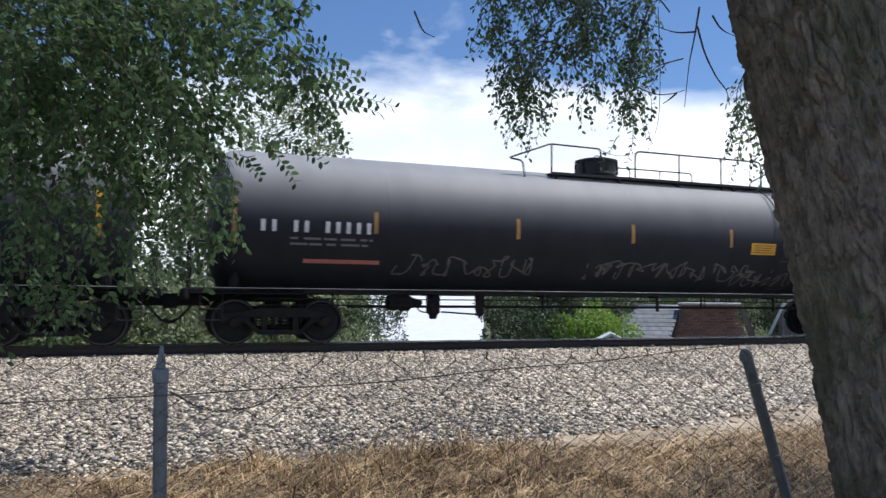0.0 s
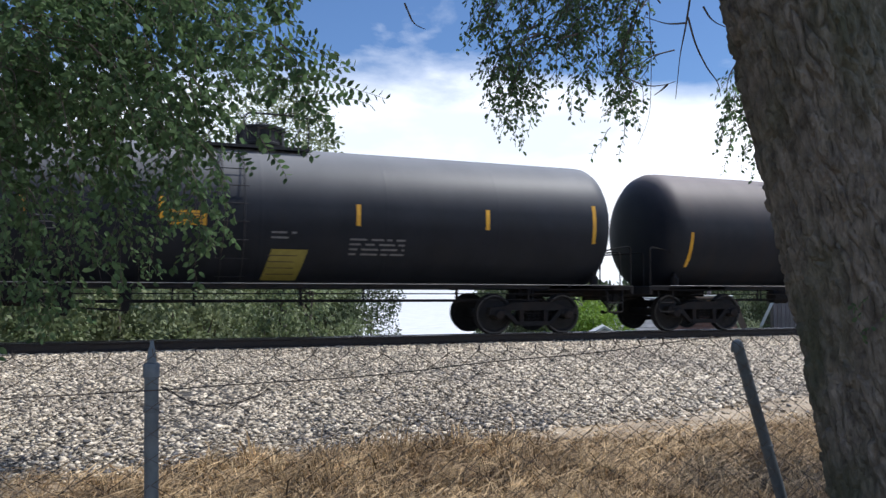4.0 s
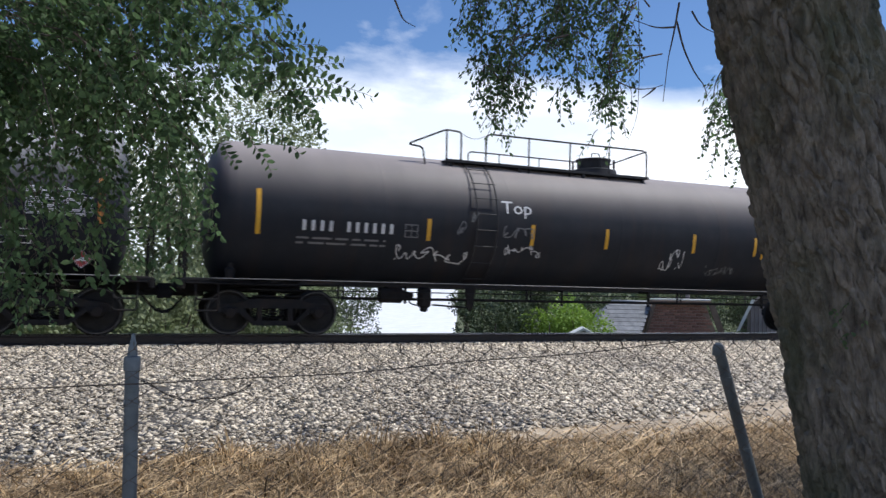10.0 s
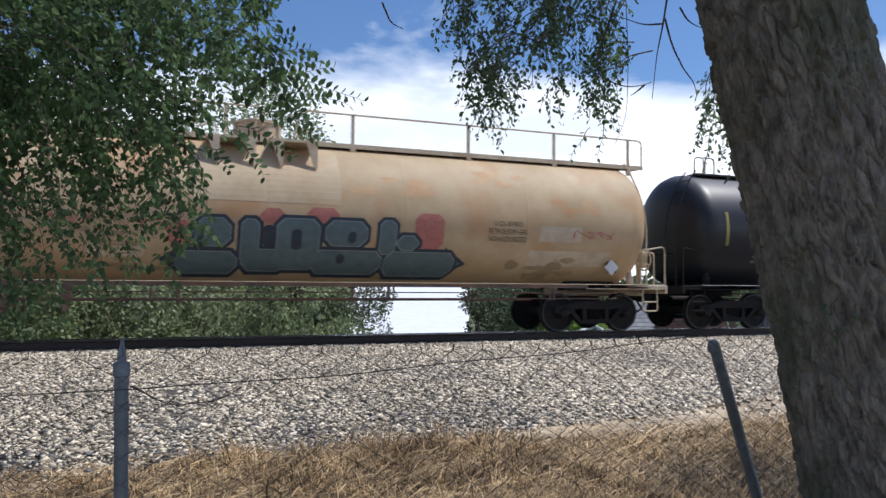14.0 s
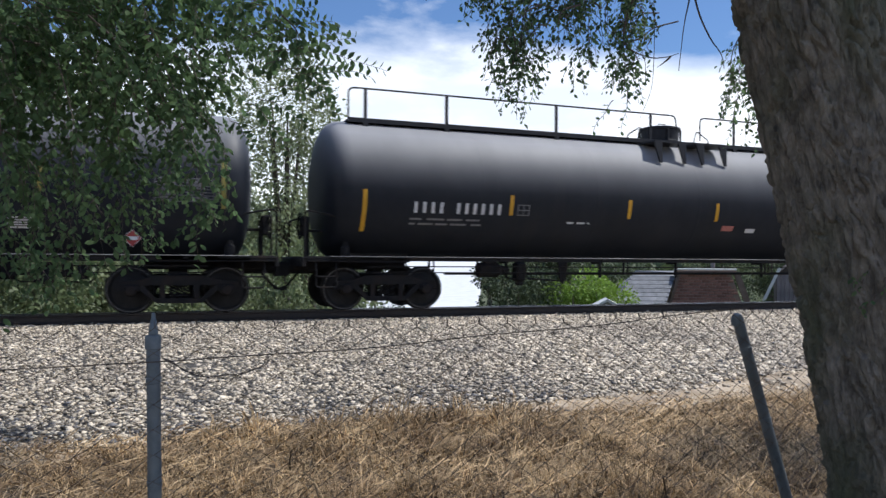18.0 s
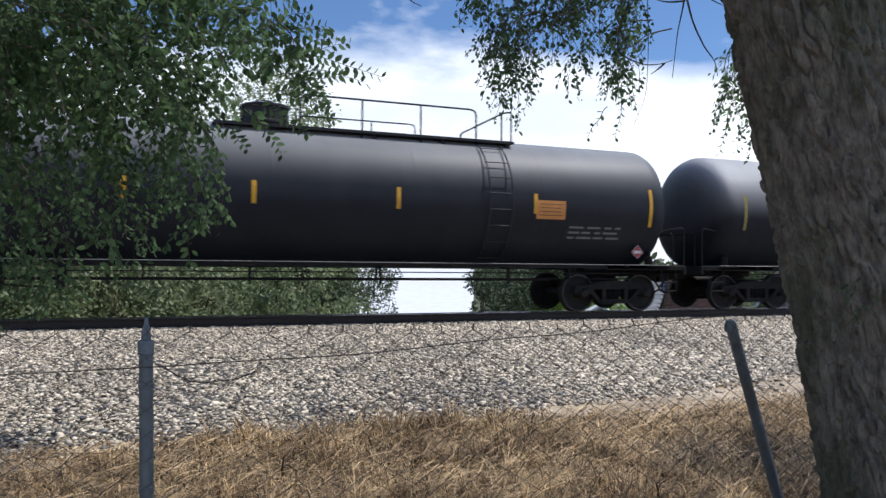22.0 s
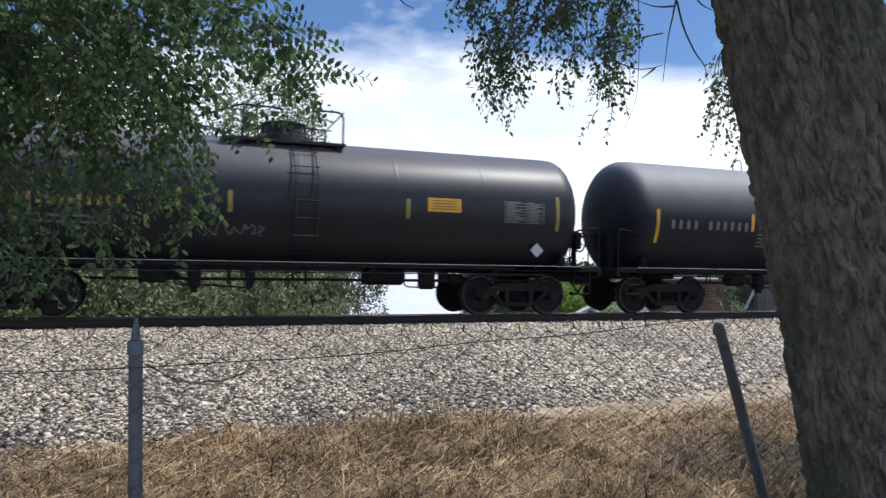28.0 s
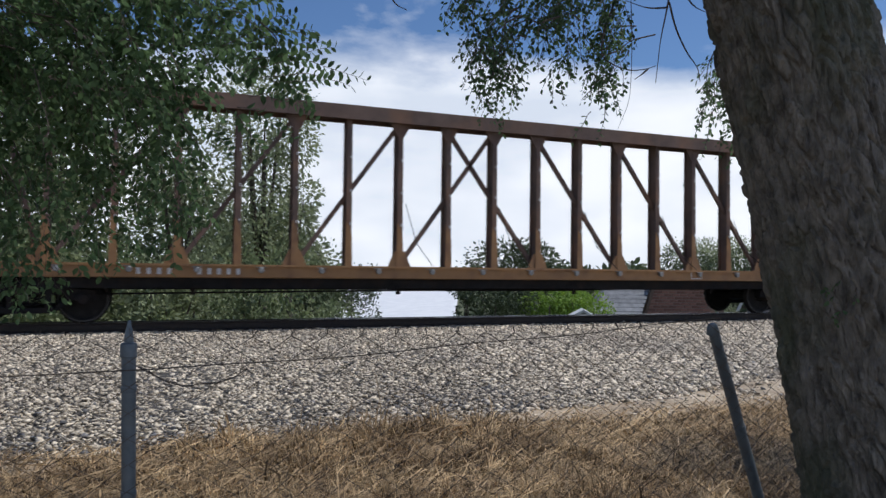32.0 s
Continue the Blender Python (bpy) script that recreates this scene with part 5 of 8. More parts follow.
    notice(car, sk, 36.79 - m, 37.6 - m, 1.73, 1.97, O)
    fine_print(car, sk, 36.6 - m, 37.8 - m, 1.45, 1.6, 2, G, 3)
    lpg_words(car, sk, 38.75 - m, 40.05 - m, 2.72, 3.0, W, ("LIQUEFIED PETROLEUM GAS", "NON-ODORIZED"), (1.0, 0.6))
    data_panel(car, sk, 38.94 - m, 40.0 - m, 2.06, 2.55, 3)
    spray(car, sk, 37.0 - m, 38.9 - m, 2.0, 2.4, G, 9, 5, 0.03)
    frame_box(car, sk, 37.97 - m, 38.45 - m, 1.72, 2.0, W)
    notice(car, sk, 38.5 - m, 39.05 - m, 1.5, 1.7, M["pink"])
    placard(car, sk, 39.7 - m, 1.42)
    long_walkway(car, sk, 22.3 - m, 40.76 - m, rp, 31.2 - m, [x - m for x in (22.9, 25.4, 27.7, 30.35, 32.98, 35.3, 37.6, 40.1)])
    head_ladder(car, e, 1, sk, rp)
    valve_housing(car, sk, 31.2 - m, rp)
    finish(car, m)

    # 3: shorter car
    car, sk, m, h, e = tank_car(41.6, 59.6, "black tank car with yellow notices and a small top platform", "tank_black", seed=5, brake=-1, tcs=(2.05, 2.75))
    stripes(car, [(42.97 - m, 2.09, 2.98), (58.2 - m, 2.09, 2.98)] + std([x - m for x in (46.43, 48.75, 52.56, 55.48)], 2.33, 2.77), sk, Y)
    bars(car, "number_block", sk, 44.02 - m, 46.15 - m, 2.14, 2.35, 11, W, (4,))
    fine_print(car, sk, 43.9 - m, 45.6 - m, 1.83, 2.03, 3, G, 4)
    frame_box(car, sk, 46.6 - m, 46.95 - m, 2.1, 2.35, G)
    notice(car, sk, 48.88 - m, 49.56 - m, 2.24, 2.52, Y)
    notice(car, sk, 50.67 - m, 51.4 - m, 1.2, 1.82, M["dullyellow"], skew=0.25)
    fine_print(car, sk, 50.8 - m, 51.3 - m, 2.0, 2.2, 2, G, 5)
    fine_print(car, sk, 52.4 - m, 53.6 - m, 1.7, 2.1, 4, G, 6)
    top_platform(car, sk, 49.05 - m, 51.66 - m, rp, (50.31 - m, 51.63 - m), loop=(48.42 - m, 48.98 - m, 49.62 - m))
    valve_housing(car, sk, 50.75 - m, rp)
    tank_ladder(car, 50.05 - m, sk, rp, 3.95)
    finish(car, m)

    # 4
    car, sk, m, h, e = tank_car(59.6, 81.0, "black tank car with a reddish dusty top and yellow notice", "tank_ruddy", seed=6, brake=1)
    stripes(car, [(61.0 - m, 1.6, 2.45), (79.88 - m, 1.55, 2.43)] + std([x - m for x in (64.8, 67.95, 71.11, 73.99, 76.71)], 1.97, 2.43), sk, Y)
    s = Shape()
    sk.patch(s, 70.9 - m, 74.5 - m, 2.45, 2.95, 0.003)
    part("repainted_patch", s, M["tank_gloss"], car, smooth=0)
    notice(car, sk, 75.56 - m, 76.35 - m, 2.02, 2.3, Y)
    s = Shape()
    sk.patch(s, 76.9 - m, 78.3 - m, 1.9, 2.85, 0.003)
    part("repainted_patch", s, M["tank_gloss"], car, smooth=0)
    lpg_words(car, sk, 77.05 - m, 78.1 - m, 2.07, 2.73, W, ("LIQUEFIED", "PETROLEUM GAS", "NON-ODORIZED"), (0.66, 1.0, 0.9))
    frame_box(car, sk, 78.35 - m, 78.85 - m, 1.65, 1.95, G)
    placard(car, sk, 79.38 - m, 1.45)
    top_platform(car, sk, 64.9 - m, 71.84 - m, rp, (66.2 - m, 70.4 - m), loop=(63.95 - m, 64.9 - m, 65.7 - m), hoop=(71.14 - m, 71.8 - m))
    valve_housing(car, sk, 70.6 - m, rp)
    finish(car, m)

    # 5: low rail
    car, sk, m, h, e = tank_car(81.0, 102.3, "black tank car with a low top rail and white sprayed tag", "tank_dusty", seed=7, brake=-1)
    stripes(car, [(82.57 - m, 1.74, 2.62), (100.9 - m, 1.74, 2.62)] + std([x - m for x in (85.9, 88.26, 90.59, 93.2, 95.84, 98.6)], 2.18, 2.64), sk, O)
    bars(car, "number_block", sk, 83.63 - m, 85.69 - m, 2.36, 2.58, 10, W, (4,))
    fine_print(car, sk, 83.5 - m, 85.8 - m, 1.9, 2.15, 2, G, 7)
    fine_print(car, sk, 90.66 - m, 91.34 - m, 2.82, 3.02, 3, W, 8)
    spray(car, sk, 88.4 - m, 91.2 - m, 1.65, 2.4, M["dim"], 10, 8, 0.045)
    spray(car, sk, 88.7 - m, 91.3 - m, 1.55, 2.0, M["umber"], 41, 9, 0.05)
    notice(car, sk, 93.46 - m, 94.26 - m, 2.03, 2.3, O)
    notice(car, sk, 94.36 - m, 95.09 - m, 1.95, 2.28, O)
    lpg_words(car, sk, 98.65 - m, 99.4 - m, 2.32, 2.6, G)
    data_panel(car, sk, 99.6 - m, 100.7 - m, 2.0, 2.5, 4)
    frame_box(car, sk, 98.81 - m, 99.34 - m, 1.95, 2.24, W)
    placard(car, sk, 83.35 - m, 1.58)
    placard(car, sk, 101.1 - m, 1.42)
    low_rail(car, sk, 81.7 - m, 101.0 - m, rp, 91.7 - m)
    head_ladder(car, -e, -1, sk, rp, hoops=True)
    top_platform(car, sk, 90.7 - m, 92.97 - m, rp, (92.13 - m, 92.9 - m), loop=(90.07 - m, 90.66 - m, 91.53 - m))
    valve_housing(car, sk, 91.7 - m, rp)
    finish(car, m)

    # 6
    car, sk, m, h, e = tank_car(102.3, 123.2, "black tank car with pale and red sprayed tags", "tank_dusty", seed=8, brake=-1)
    stripes(car, [(103.78 - m, 2.07, 2.98), (122.0 - m, 2.08, 2.98)] + std([x - m for x in (106.93, 110.23, 113.33, 116.33, 118.84)], 2.32, 2.76), sk, O)
    bars(car, "number_block", sk, 104.76 - m, 106.67 - m, 2.24, 2.47, 10, W, (4,))
    fine_print(car, sk, 104.6 - m, 106.4 - m, 1.88, 2.12, 2, G, 9)
    frame_box(car, sk, 107.1 - m, 107.4 - m, 2.15, 2.4, G)
    spray(car, sk, 106.65 - m, 107.4 - m, 1.7, 2.02, W, 12, 5, 0.025)
    spray(car, sk, 109.1 - m, 110.6 - m, 1.5, 2.3, G, 13, 9, 0.045)
    spray(car, sk, 112.3 - m, 113.6 - m, 1.58, 2.1, M["pink"], 14, 8, 0.035, "red sprayed tag")
    spray(car, sk, 113.62 - m, 114.7 - m, 1.55, 2.2, G, 15, 10, 0.04)
    spray(car, sk, 115.6 - m, 116.6 - m, 1.5, 2.05, G, 16, 4, 0.03)
    notice(car, sk, 117.21 - m, 118.0 - m, 1.72, 1.96, Y)
    notice(car, sk, 118.04 - m, 118.58 - m, 1.75, 1.95, M["orange"], False)
    fine_print(car, sk, 118.9 - m, 120.0 - m, 1.6, 1.9, 3, G, 10)
    data_panel(car, sk, 120.79 - m, 121.85 - m, 2.2, 2.72, 5, W)
    frame_box(car, sk, 120.32 - m, 120.87 - m, 1.67, 1.94, W)
    placard(car, sk, 121.7 - m, 1.42)
    top_platform(car, sk, 107.3 - m, 114.05 - m, rp, (108.39 - m, 114.0 - m), loop=(106.2 - m, 107.25 - m, 107.74 - m))
    valve_housing(car, sk, 112.85 - m, rp)
    tank_ladder(car, 108.05 - m, sk, rp, 3.95, 0.55)
    finish(car, m)

    # 7
    car, sk, m, h, e = tank_car(123.2, 143.65, "brown-black tank car with white sprayed letters and yellow stripes", "tank_ruddy", seed=9, brake=1)
    stripes(car, [(124.83 - m, 2.03, 2.93), (142.64 - m, 2.07, 2.93)] + std([x - m for x in (128.45, 130.99, 133.0, 135.6, 137.6, 139.22)], 2.05, 2.52), sk, Y)
    bars(car, "number_block", sk, 125.66 - m, 127.7 - m, 2.15, 2.36, 11, W, (4,))
    fine_print(car, sk, 125.6 - m, 127.5 - m, 1.85, 2.05, 2, G, 11)
    frame_box(car, sk, 127.9 - m, 128.2 - m, 2.1, 2.38, G)
    spray(car, sk, 127.67 - m, 129.46 - m, 1.58, 2.0, W, 17, 6, 0.035)
    spray(car, sk, 129.0 - m, 129.7 - m, 2.2, 2.85, G, 18, 2, 0.035)
    lpg_words(car, sk, 130.2 - m, 130.95 - m, 2.58, 3.1, W, ("Top",), (1.0,))
    spray(car, sk, 130.2 - m, 131.05 - m, 2.2, 2.5, G, 19, 4, 0.04)
    spray(car, sk, 130.32 - m, 131.3 - m, 1.78, 2.06, W, 20, 5, 0.03)
    spray(car, sk, 134.69 - m, 135.34 - m, 1.6, 2.19, W, 21, 4, 0.03)
    spray(car, sk, 136.12 - m, 137.1 - m, 1.52, 1.78, G, 22, 6, 0.025)
    notice(car, sk, 137.83 - m, 138.63 - m, 1.97, 2.27, Y)
    lpg_words(car, sk, 139.4 - m, 140.74 - m, 2.34, 2.6, W, ("NON-ODORIZED", "LIQUEFIED PETROLEUM GAS"), (0.55, 1.0))
    data_panel(car, sk, 141.2 - m, 142.3 - m, 2.0, 2.45, 6)
    frame_box(car, sk, 139.95 - m, 140.45 - m, 1.6, 1.9, G)
    placard(car, sk, 141.88 - m, 1.48)
    top_platform(car, sk, 129.05 - m, 134.68 - m, rp, (130.08 - m, 134.63 - m), loop=(128.15 - m, 129.06 - m, 129.45 - m))
    valve_housing(car, sk, 133.58 - m, rp, 1)
    tank_ladder(car, 129.78 - m, sk, rp, 3.95, 0.5)
    finish(car, m)

    # 8
    car, sk, m, h, e = tank_car(143.65, 164.9, "clean black tank car with a low top rail and small platform", "tank_black", seed=10, brake=1, tcs=(2.4, 1.95), drop=0.13)
    stripes(car, [(145.62 - m, 1.62, 2.52), (163.66 - m, 1.54, 2.44)] + std([x - m for x in (148.72, 151.4, 154.17, 156.92, 159.85)], 2.06, 2.52), sk, Y)
    bars(car, "number_block", sk, 146.36 - m, 148.21 - m, 2.17, 2.41, 10, W, (4,))
    fine_print(car, sk, 146.3 - m, 148.0 - m, 1.85, 2.05, 2, G, 12)
    frame_box(car, sk, 148.3 - m, 148.6 - m, 2.1, 2.35, G)
    notice(car, sk, 157.0 - m, 157.8 - m, 1.96, 2.25, Y)
    fine_print(car, sk, 155.2 - m, 156.0 - m, 1.9, 2.1, 3, G, 13)
    data_panel(car, sk, 159.9 - m, 160.85 - m, 2.25, 2.55, 7)
    data_panel(car, sk, 161.55 - m, 162.66 - m, 1.76, 2.19, 21, M["umber"])
    placard(car, sk, 163.13 - m, 1.43)
    low_rail(car, sk, 144.6 - m, 163.6 - m, rp, 154.4 - m)
    head_ladder(car, -e, -1, sk, rp)
    top_platform(car, sk, 153.3 - m, 155.75 - m, rp, (154.81 - m, 155.71 - m), loop=(153.2 - m, 153.45 - m, 154.0 - m))
    valve_housing(car, sk, 154.4 - m, rp)
    s = Shape()
    s.box((154.55 - m, -0.92, sk.zc + sk.R - 0.14), (2.5, 0.04, 0.2), bevel=0.01)
    part("platform_skirt", s, rp, car)
    for x in (153.42, 154.42, 155.72):
        s = Shape()
        sk.polygon(s, [(x - 0.12 - m, 3.9), (x + 0.1 - m, 3.9), (x + 0.07 - m, 3.42), (x + 0.01 - m, 3.42)], 0.05)
        part("platform_leg", s, rp, car, smooth=0)
    for x in (153.47, 155.71):
        s = Shape()
        s.box((x - m, -0.86, sk.zc + sk.R + 0.2), (0.1, 0.04, 0.78), bevel=0.008)
        part("rail_post", s, rp, car)
    finish(car, m)

    # 9: tan car with large sprayed letters
    car, sk, m, h, e = tank_car(164.9, 184.85, "rust-streaked tan tank car with large blue-grey sprayed letters", "tank_tan", zc=2.62, trim="tan_trim", seed=11, brake=1)
    tt = M["tan_trim"]
    stripes(car, [(166.34 - m, 1.4, 2.55)], sk, O)
    bars(car, "number_block", sk, 167.65 - m, 169.7 - m, 2.12, 2.32, 10, M["rust"], (4,))
    fine_print(car, sk, 168.0 - m, 169.6 - m, 1.6, 1.95, 2, M["rust"], 14)
    spray(car, sk, 170.6 - m, 171.8 - m, 2.1, 2.45, M["pink"], 23, 4, 0.04, "faded red sprayed tag")
    spray(car, sk, 172.4 - m, 173.2 - m, 2.1, 2.45, M["pink"], 24, 3, 0.04, "faded red sprayed tag")
    spray(car, sk, 169.95 - m, 170.35 - m, 1.75, 2.05, M["blackprint"], 25, 1, 0.04)
    for i, (x, w2, z0, z1, mt) in enumerate(((168.3, 0.9, 1.5, 1.72, "tan_trim"), (171.6, 1.0, 1.6, 1.85, "tan_trim"), (181.0, 1.1, 2.1, 2.45, "tan_trim"), (180.8, 2.2, 1.55, 1.9, "tan_trim"))):
        s = Shape()
        sk.patch(s, x - m, x + w2 - m, z0, z1, 0.003)
        part("faded_paint_patch", s, M[mt], car, smooth=0)
    # grey cap over one end of the tank
    hd = sk.R * 0.37
    s = Shape()
    s.lathe([((sk.R + 0.006) * math.cos(a) ** 0.68, hd - e - (hd + 0.006) * math.sin(a) ** 0.68) for a in [math.radians(k) for k in (89, 82, 72, 60, 47, 34, 21, 9, 4)]], "x", (0, 0, sk.zc), 72, caps=False)
    part("tank_head", s, M["tan_head"], car, "grey weathered tank end", smooth=25)
    pipe_part("end_rail", car, [(165.5 - m, -1.45, 1.14), (167.2 - m, -1.45, 1.14), (167.2 - m, -1.45, 1.86), (167.0 - m, -1.42, 1.9)], 0.03, tt, round_=0.06)
    # rust runs and grimy smears
    rs = random.Random(77)
    for x0, x1, z0, z1, mt in ((166.6, 168.2, 3.55, 3.8, "tan_rust"), (167.5, 168.3, 2.8, 3.15, "tan_rust"), (169.8, 171.0, 3.5, 3.75, "tan_rust"), (171.7, 172.6, 3.45, 3.6, "tan_rust"), (172.5, 173.2, 3.1, 3.4, "tan_rust"),
                               (167.6, 168.6, 1.3, 2.0, "tan_grime"), (168.7, 170.2, 1.45, 1.95, "tan_grime"), (171.1, 172.6, 1.7, 2.08, "tan_grime"), (171.6, 173.0, 1.35, 1.62, "tan_grime"), (166.6, 167.2, 1.5, 2.1, "tan_grime"),
                               (179.3, 180.6, 3.3, 3.65, "tan_rust"), (181.4, 182.6, 2.7, 3.1, "tan_rust"), (176.8, 178.4, 2.9, 3.4, "tan_rust"), (180.4, 182.0, 1.3, 1.9, "tan_grime")):
        for k in range(7):
            cx, cz = rs.uniform(x0, x1) - m, rs.uniform(z0, z1)
            rx, rz = (x1 - x0) * rs.uniform(0.12, 0.3), (z1 - z0) * rs.uniform(0.1, 0.24)
            s = Shape()
            sk.polygon(s, [(cx + rx * rs.uniform(0.6, 1.2) * math.cos(q * 0.524), cz + rz * rs.uniform(0.6, 1.2) * math.sin(q * 0.524)) for q in range(12)], 0.0024 + 0.0002 * k)
            part("rust_run" if mt == "tan_rust" else "grime_smear", s, M[mt], car, smooth=0)
    # fat block letters: dark outline, grey-blue fill, red puffs behind them
    def block(x0, x1, z0, z1, cut, grow, lift, name, mat, parent):
        x0, x1, z0, z1 = x0 - m - grow, x1 - m + grow, z0 - grow, z1 + grow
        s = Shape()
        sk.polygon(s, [(x0 + cut, z0), (x1 - cut, z0), (x1, z0 + cut), (x1, z1 - cut), (x1 - cut, z1), (x0 + cut, z1), (x0, z1 - cut), (x0, z0 + cut)], lift)
        return part(name, s, M[mat], parent, smooth=0)
    for x0, x1, z0, z1 in ((174.73, 175.24, 2.27, 2.60), (175.65, 176.33, 2.30, 2.65), (173.01, 173.45, 1.78, 2.30), (177.98, 178.65, 1.85, 2.62), (178.62, 179.16, 1.37, 1.66)):
        block(x0, x1, z0, z1, 0.13, 0.0, 0.004, "letter_shadow", "pink", car)
    fat = ((173.50, 174.19, 1.81, 2.38), (173.16, 174.35, 1.28, 1.74), (174.36, 174.74, 1.50, 2.38), (174.40, 175.32, 1.34, 1.80), (175.05, 175.95, 1.38, 2.42),
           (176.04, 176.95, 1.87, 2.41), (175.81, 177.34, 1.30, 1.81), (177.20, 177.58, 1.72, 2.45), (177.58, 178.11, 1.81, 2.15), (177.37, 179.01, 1.27, 1.81))
    for i, (x0, x1, z0, z1) in enumerate(fat):
        cut = min(0.15, (x1 - x0) * 0.25)
        edge = block(x0, x1, z0, z1, cut + 0.03, 0.06, 0.007 + 0.0006 * i, "sprayed_letter", "navy", car)
        block(x0, x1, z0, z1, cut, -0.005, 0.016 + 0.0006 * i, "letter_glint", "pale_blue", edge)
        block(x0, x1, z0, z1, cut, -0.026, 0.024 + 0.0006 * i, "letter_fill", "blue", edge)
    # arrow points at both ends of the word
    for tip, root, lo, hi in ((172.84, 173.42, 1.2, 1.92), (179.3, 178.72, 1.22, 1.92)):
        s = Shape()
        sk.polygon(s, [(tip - m, (lo + hi) / 2), (root - m, lo), (root - m, hi)] if tip < root else [(root - m, hi), (root - m, lo), (tip - m, (lo + hi) / 2)], 0.006)
        point = part("sprayed_letter", s, M["navy"], car, smooth=0)
        s = Shape()
        q = tip + (root - tip) * 0.22
        sk.polygon(s, [(q - m, (lo + hi) / 2), (root - m, lo + 0.1), (root - m, hi - 0.1)] if tip < root else [(root - m, hi - 0.1), (root - m, lo + 0.1), (q - m, (lo + hi) / 2)], 0.0066)
        part("letter_fill", s, M["blue"], point, smooth=0)
    for x0, x1, z0, z1 in ((175.36, 175.57, 1.79, 2.19), (174.80, 175.02, 1.84, 2.26), (176.53, 176.70, 1.95, 2.18), (176.33, 176.51, 1.53, 1.72), (173.46, 173.67, 1.75, 1.90)):
        block(x0, x1, z0, z1, 0.05, 0.0, 0.033, "letter_gap", "navy", car)
    s = Shape()
    sk.patch(s, 173.4 - m, 176.36 - m, 2.72, 3.9, 0.003)
    part("faded_paint_patch", s, M["tan_faded"], car, smooth=0)
    lpg_words(car, sk, 179.71 - m, 180.68 - m, 2.05, 2.55, M["blackprint"])
    spray(car, sk, 181.85 - m, 183.0 - m, 2.2, 2.42, M["pink"], 26, 4, 0.04, "faded red sprayed tag")
    placard(car, sk, 183.07 - m, 1.55, 0.2, True)
    long_walkway(car, sk, 166.15 - m, 184.4 - m, tt, 174.85 - m, [x - m for x in (166.71, 168.7, 171.5, 174.1, 176.8, 179.56, 181.83, 183.97)])
    head_ladder(car, e, 1, sk, tt)
    valve_housing(car, sk, 174.85 - m, tt)
    finish(car, m)

    # 10: glossy
    car, sk, m, h, e = tank_car(184.85, 205.5, "glossy black tank car with ochre stencilled marks", "tank_gloss", seed=12, brake=1, zc=2.58)
    stripes(car, [(186.38 - m, 2.15, 3.01), (204.1 - m, 2.15, 3.01)] + std([x - m for x in (189.7, 192.48, 195.2, 197.9, 201.0)], 2.35, 2.79), sk, M["dullyellow"])
    bars(car, "number_block", sk, 187.28 - m, 189.55 - m, 2.18, 2.4, 11, M["ochre"], (4,))
    fine_print(car, sk, 187.3 - m, 189.2 - m, 1.7, 1.95, 2, G, 15)
    run = Shape()
    run.box((0, -0.46, sk.zc + sk.R - 0.03), (2 * h - 2.6, 0.42, 0.05), bevel=0.008)
    part("top_walkway", run, rp, car)
    for x in (-h + 1.4, -h + 1.75, h - 1.4, h - 1.75):
        pipe_part("end_loop", car, [(x - 0.14, -0.6, sk.zc + sk.R - 0.1), (x - 0.14, -0.6, sk.zc + sk.R + 0.42), (x + 0.16, -0.6, sk.zc + sk.R + 0.42), (x + 0.16, -0.6, sk.zc + sk.R - 0.1)], 0.018, rp)
    head_ladder(car, -e, -1, sk, rp)
    head_ladder(car, e, 1, sk, rp)
    top_platform(car, sk, 193.9 - m, 196.35 - m, rp, (195.2 - m, 196.3 - m), loop=(193.4 - m, 193.9 - m, 194.6 - m))
    valve_housing(car, sk, 195.0 - m, rp)
    finish(car, m)

    # 11
    car, sk, m, h, e = tank_car(205.5, 225.6, "black tank car with a long ladder and white sprayed lettering", "tank_black", seed=13, brake=1)
    stripes(car, [(206.9 - m, 2.05, 2.95), (224.28 - m, 2.04, 2.96)] + std([x - m for x in (209.2, 212.83, 215.57, 218.43, 221.1)], 2.27, 2.73), sk, M["dullyellow"])
    bars(car, "number_block", sk, 207.9 - m, 210.0 - m, 1.86, 2.08, 11, W, (4,))
    fine_print(car, sk, 208.0 - m, 209.9 - m, 1.55, 1.76, 2, G, 16)
    spray(car, sk, 211.06 - m, 211.77 - m, 2.22, 2.7, W, 27, 4, 0.055)
    frame_box(car, sk, 211.1 - m, 211.45 - m, 1.75, 2.05, G)
    notice(car, sk, 216.95 - m, 217.7 - m, 1.55, 1.86, O, skew=0.2)
    lpg_words(car, sk, 218.4 - m, 220.35 - m, 1.6, 1.84, G, ("LIQUEFIED PETROLEUM GAS", "NON-ODORIZED"), (1.0, 0.56))
    notice(car, sk, 220.55 - m, 221.1 - m, 1.6, 1.81, W, skew=0.2)
    data_panel(car, sk, 223.02 - m, 224.1 - m, 2.15, 2.62, 8)
    placard(car, sk, 222.64 - m, 1.45)
    top_platform(car, sk, 209.5 - m, 216.6 - m, rp, (210.92 - m, 215.21 - m), loop=(208.5 - m, 209.5 - m, 210.34 - m), hoop=(215.83 - m, 216.52 - m))
    valve_housing(car, sk, 215.45 - m, rp)
    tank_ladder(car, 210.63 - m, sk, rp, 3.98, 0.52)
    finish(car, m)

    # 12: full-length walkway
    car, sk, m, h, e = tank_car(225.6, 245.5, "black tank car with full-length walkway and crisp white stencils", "tank_dusty", seed=14, brake=-1, zc=2.62)
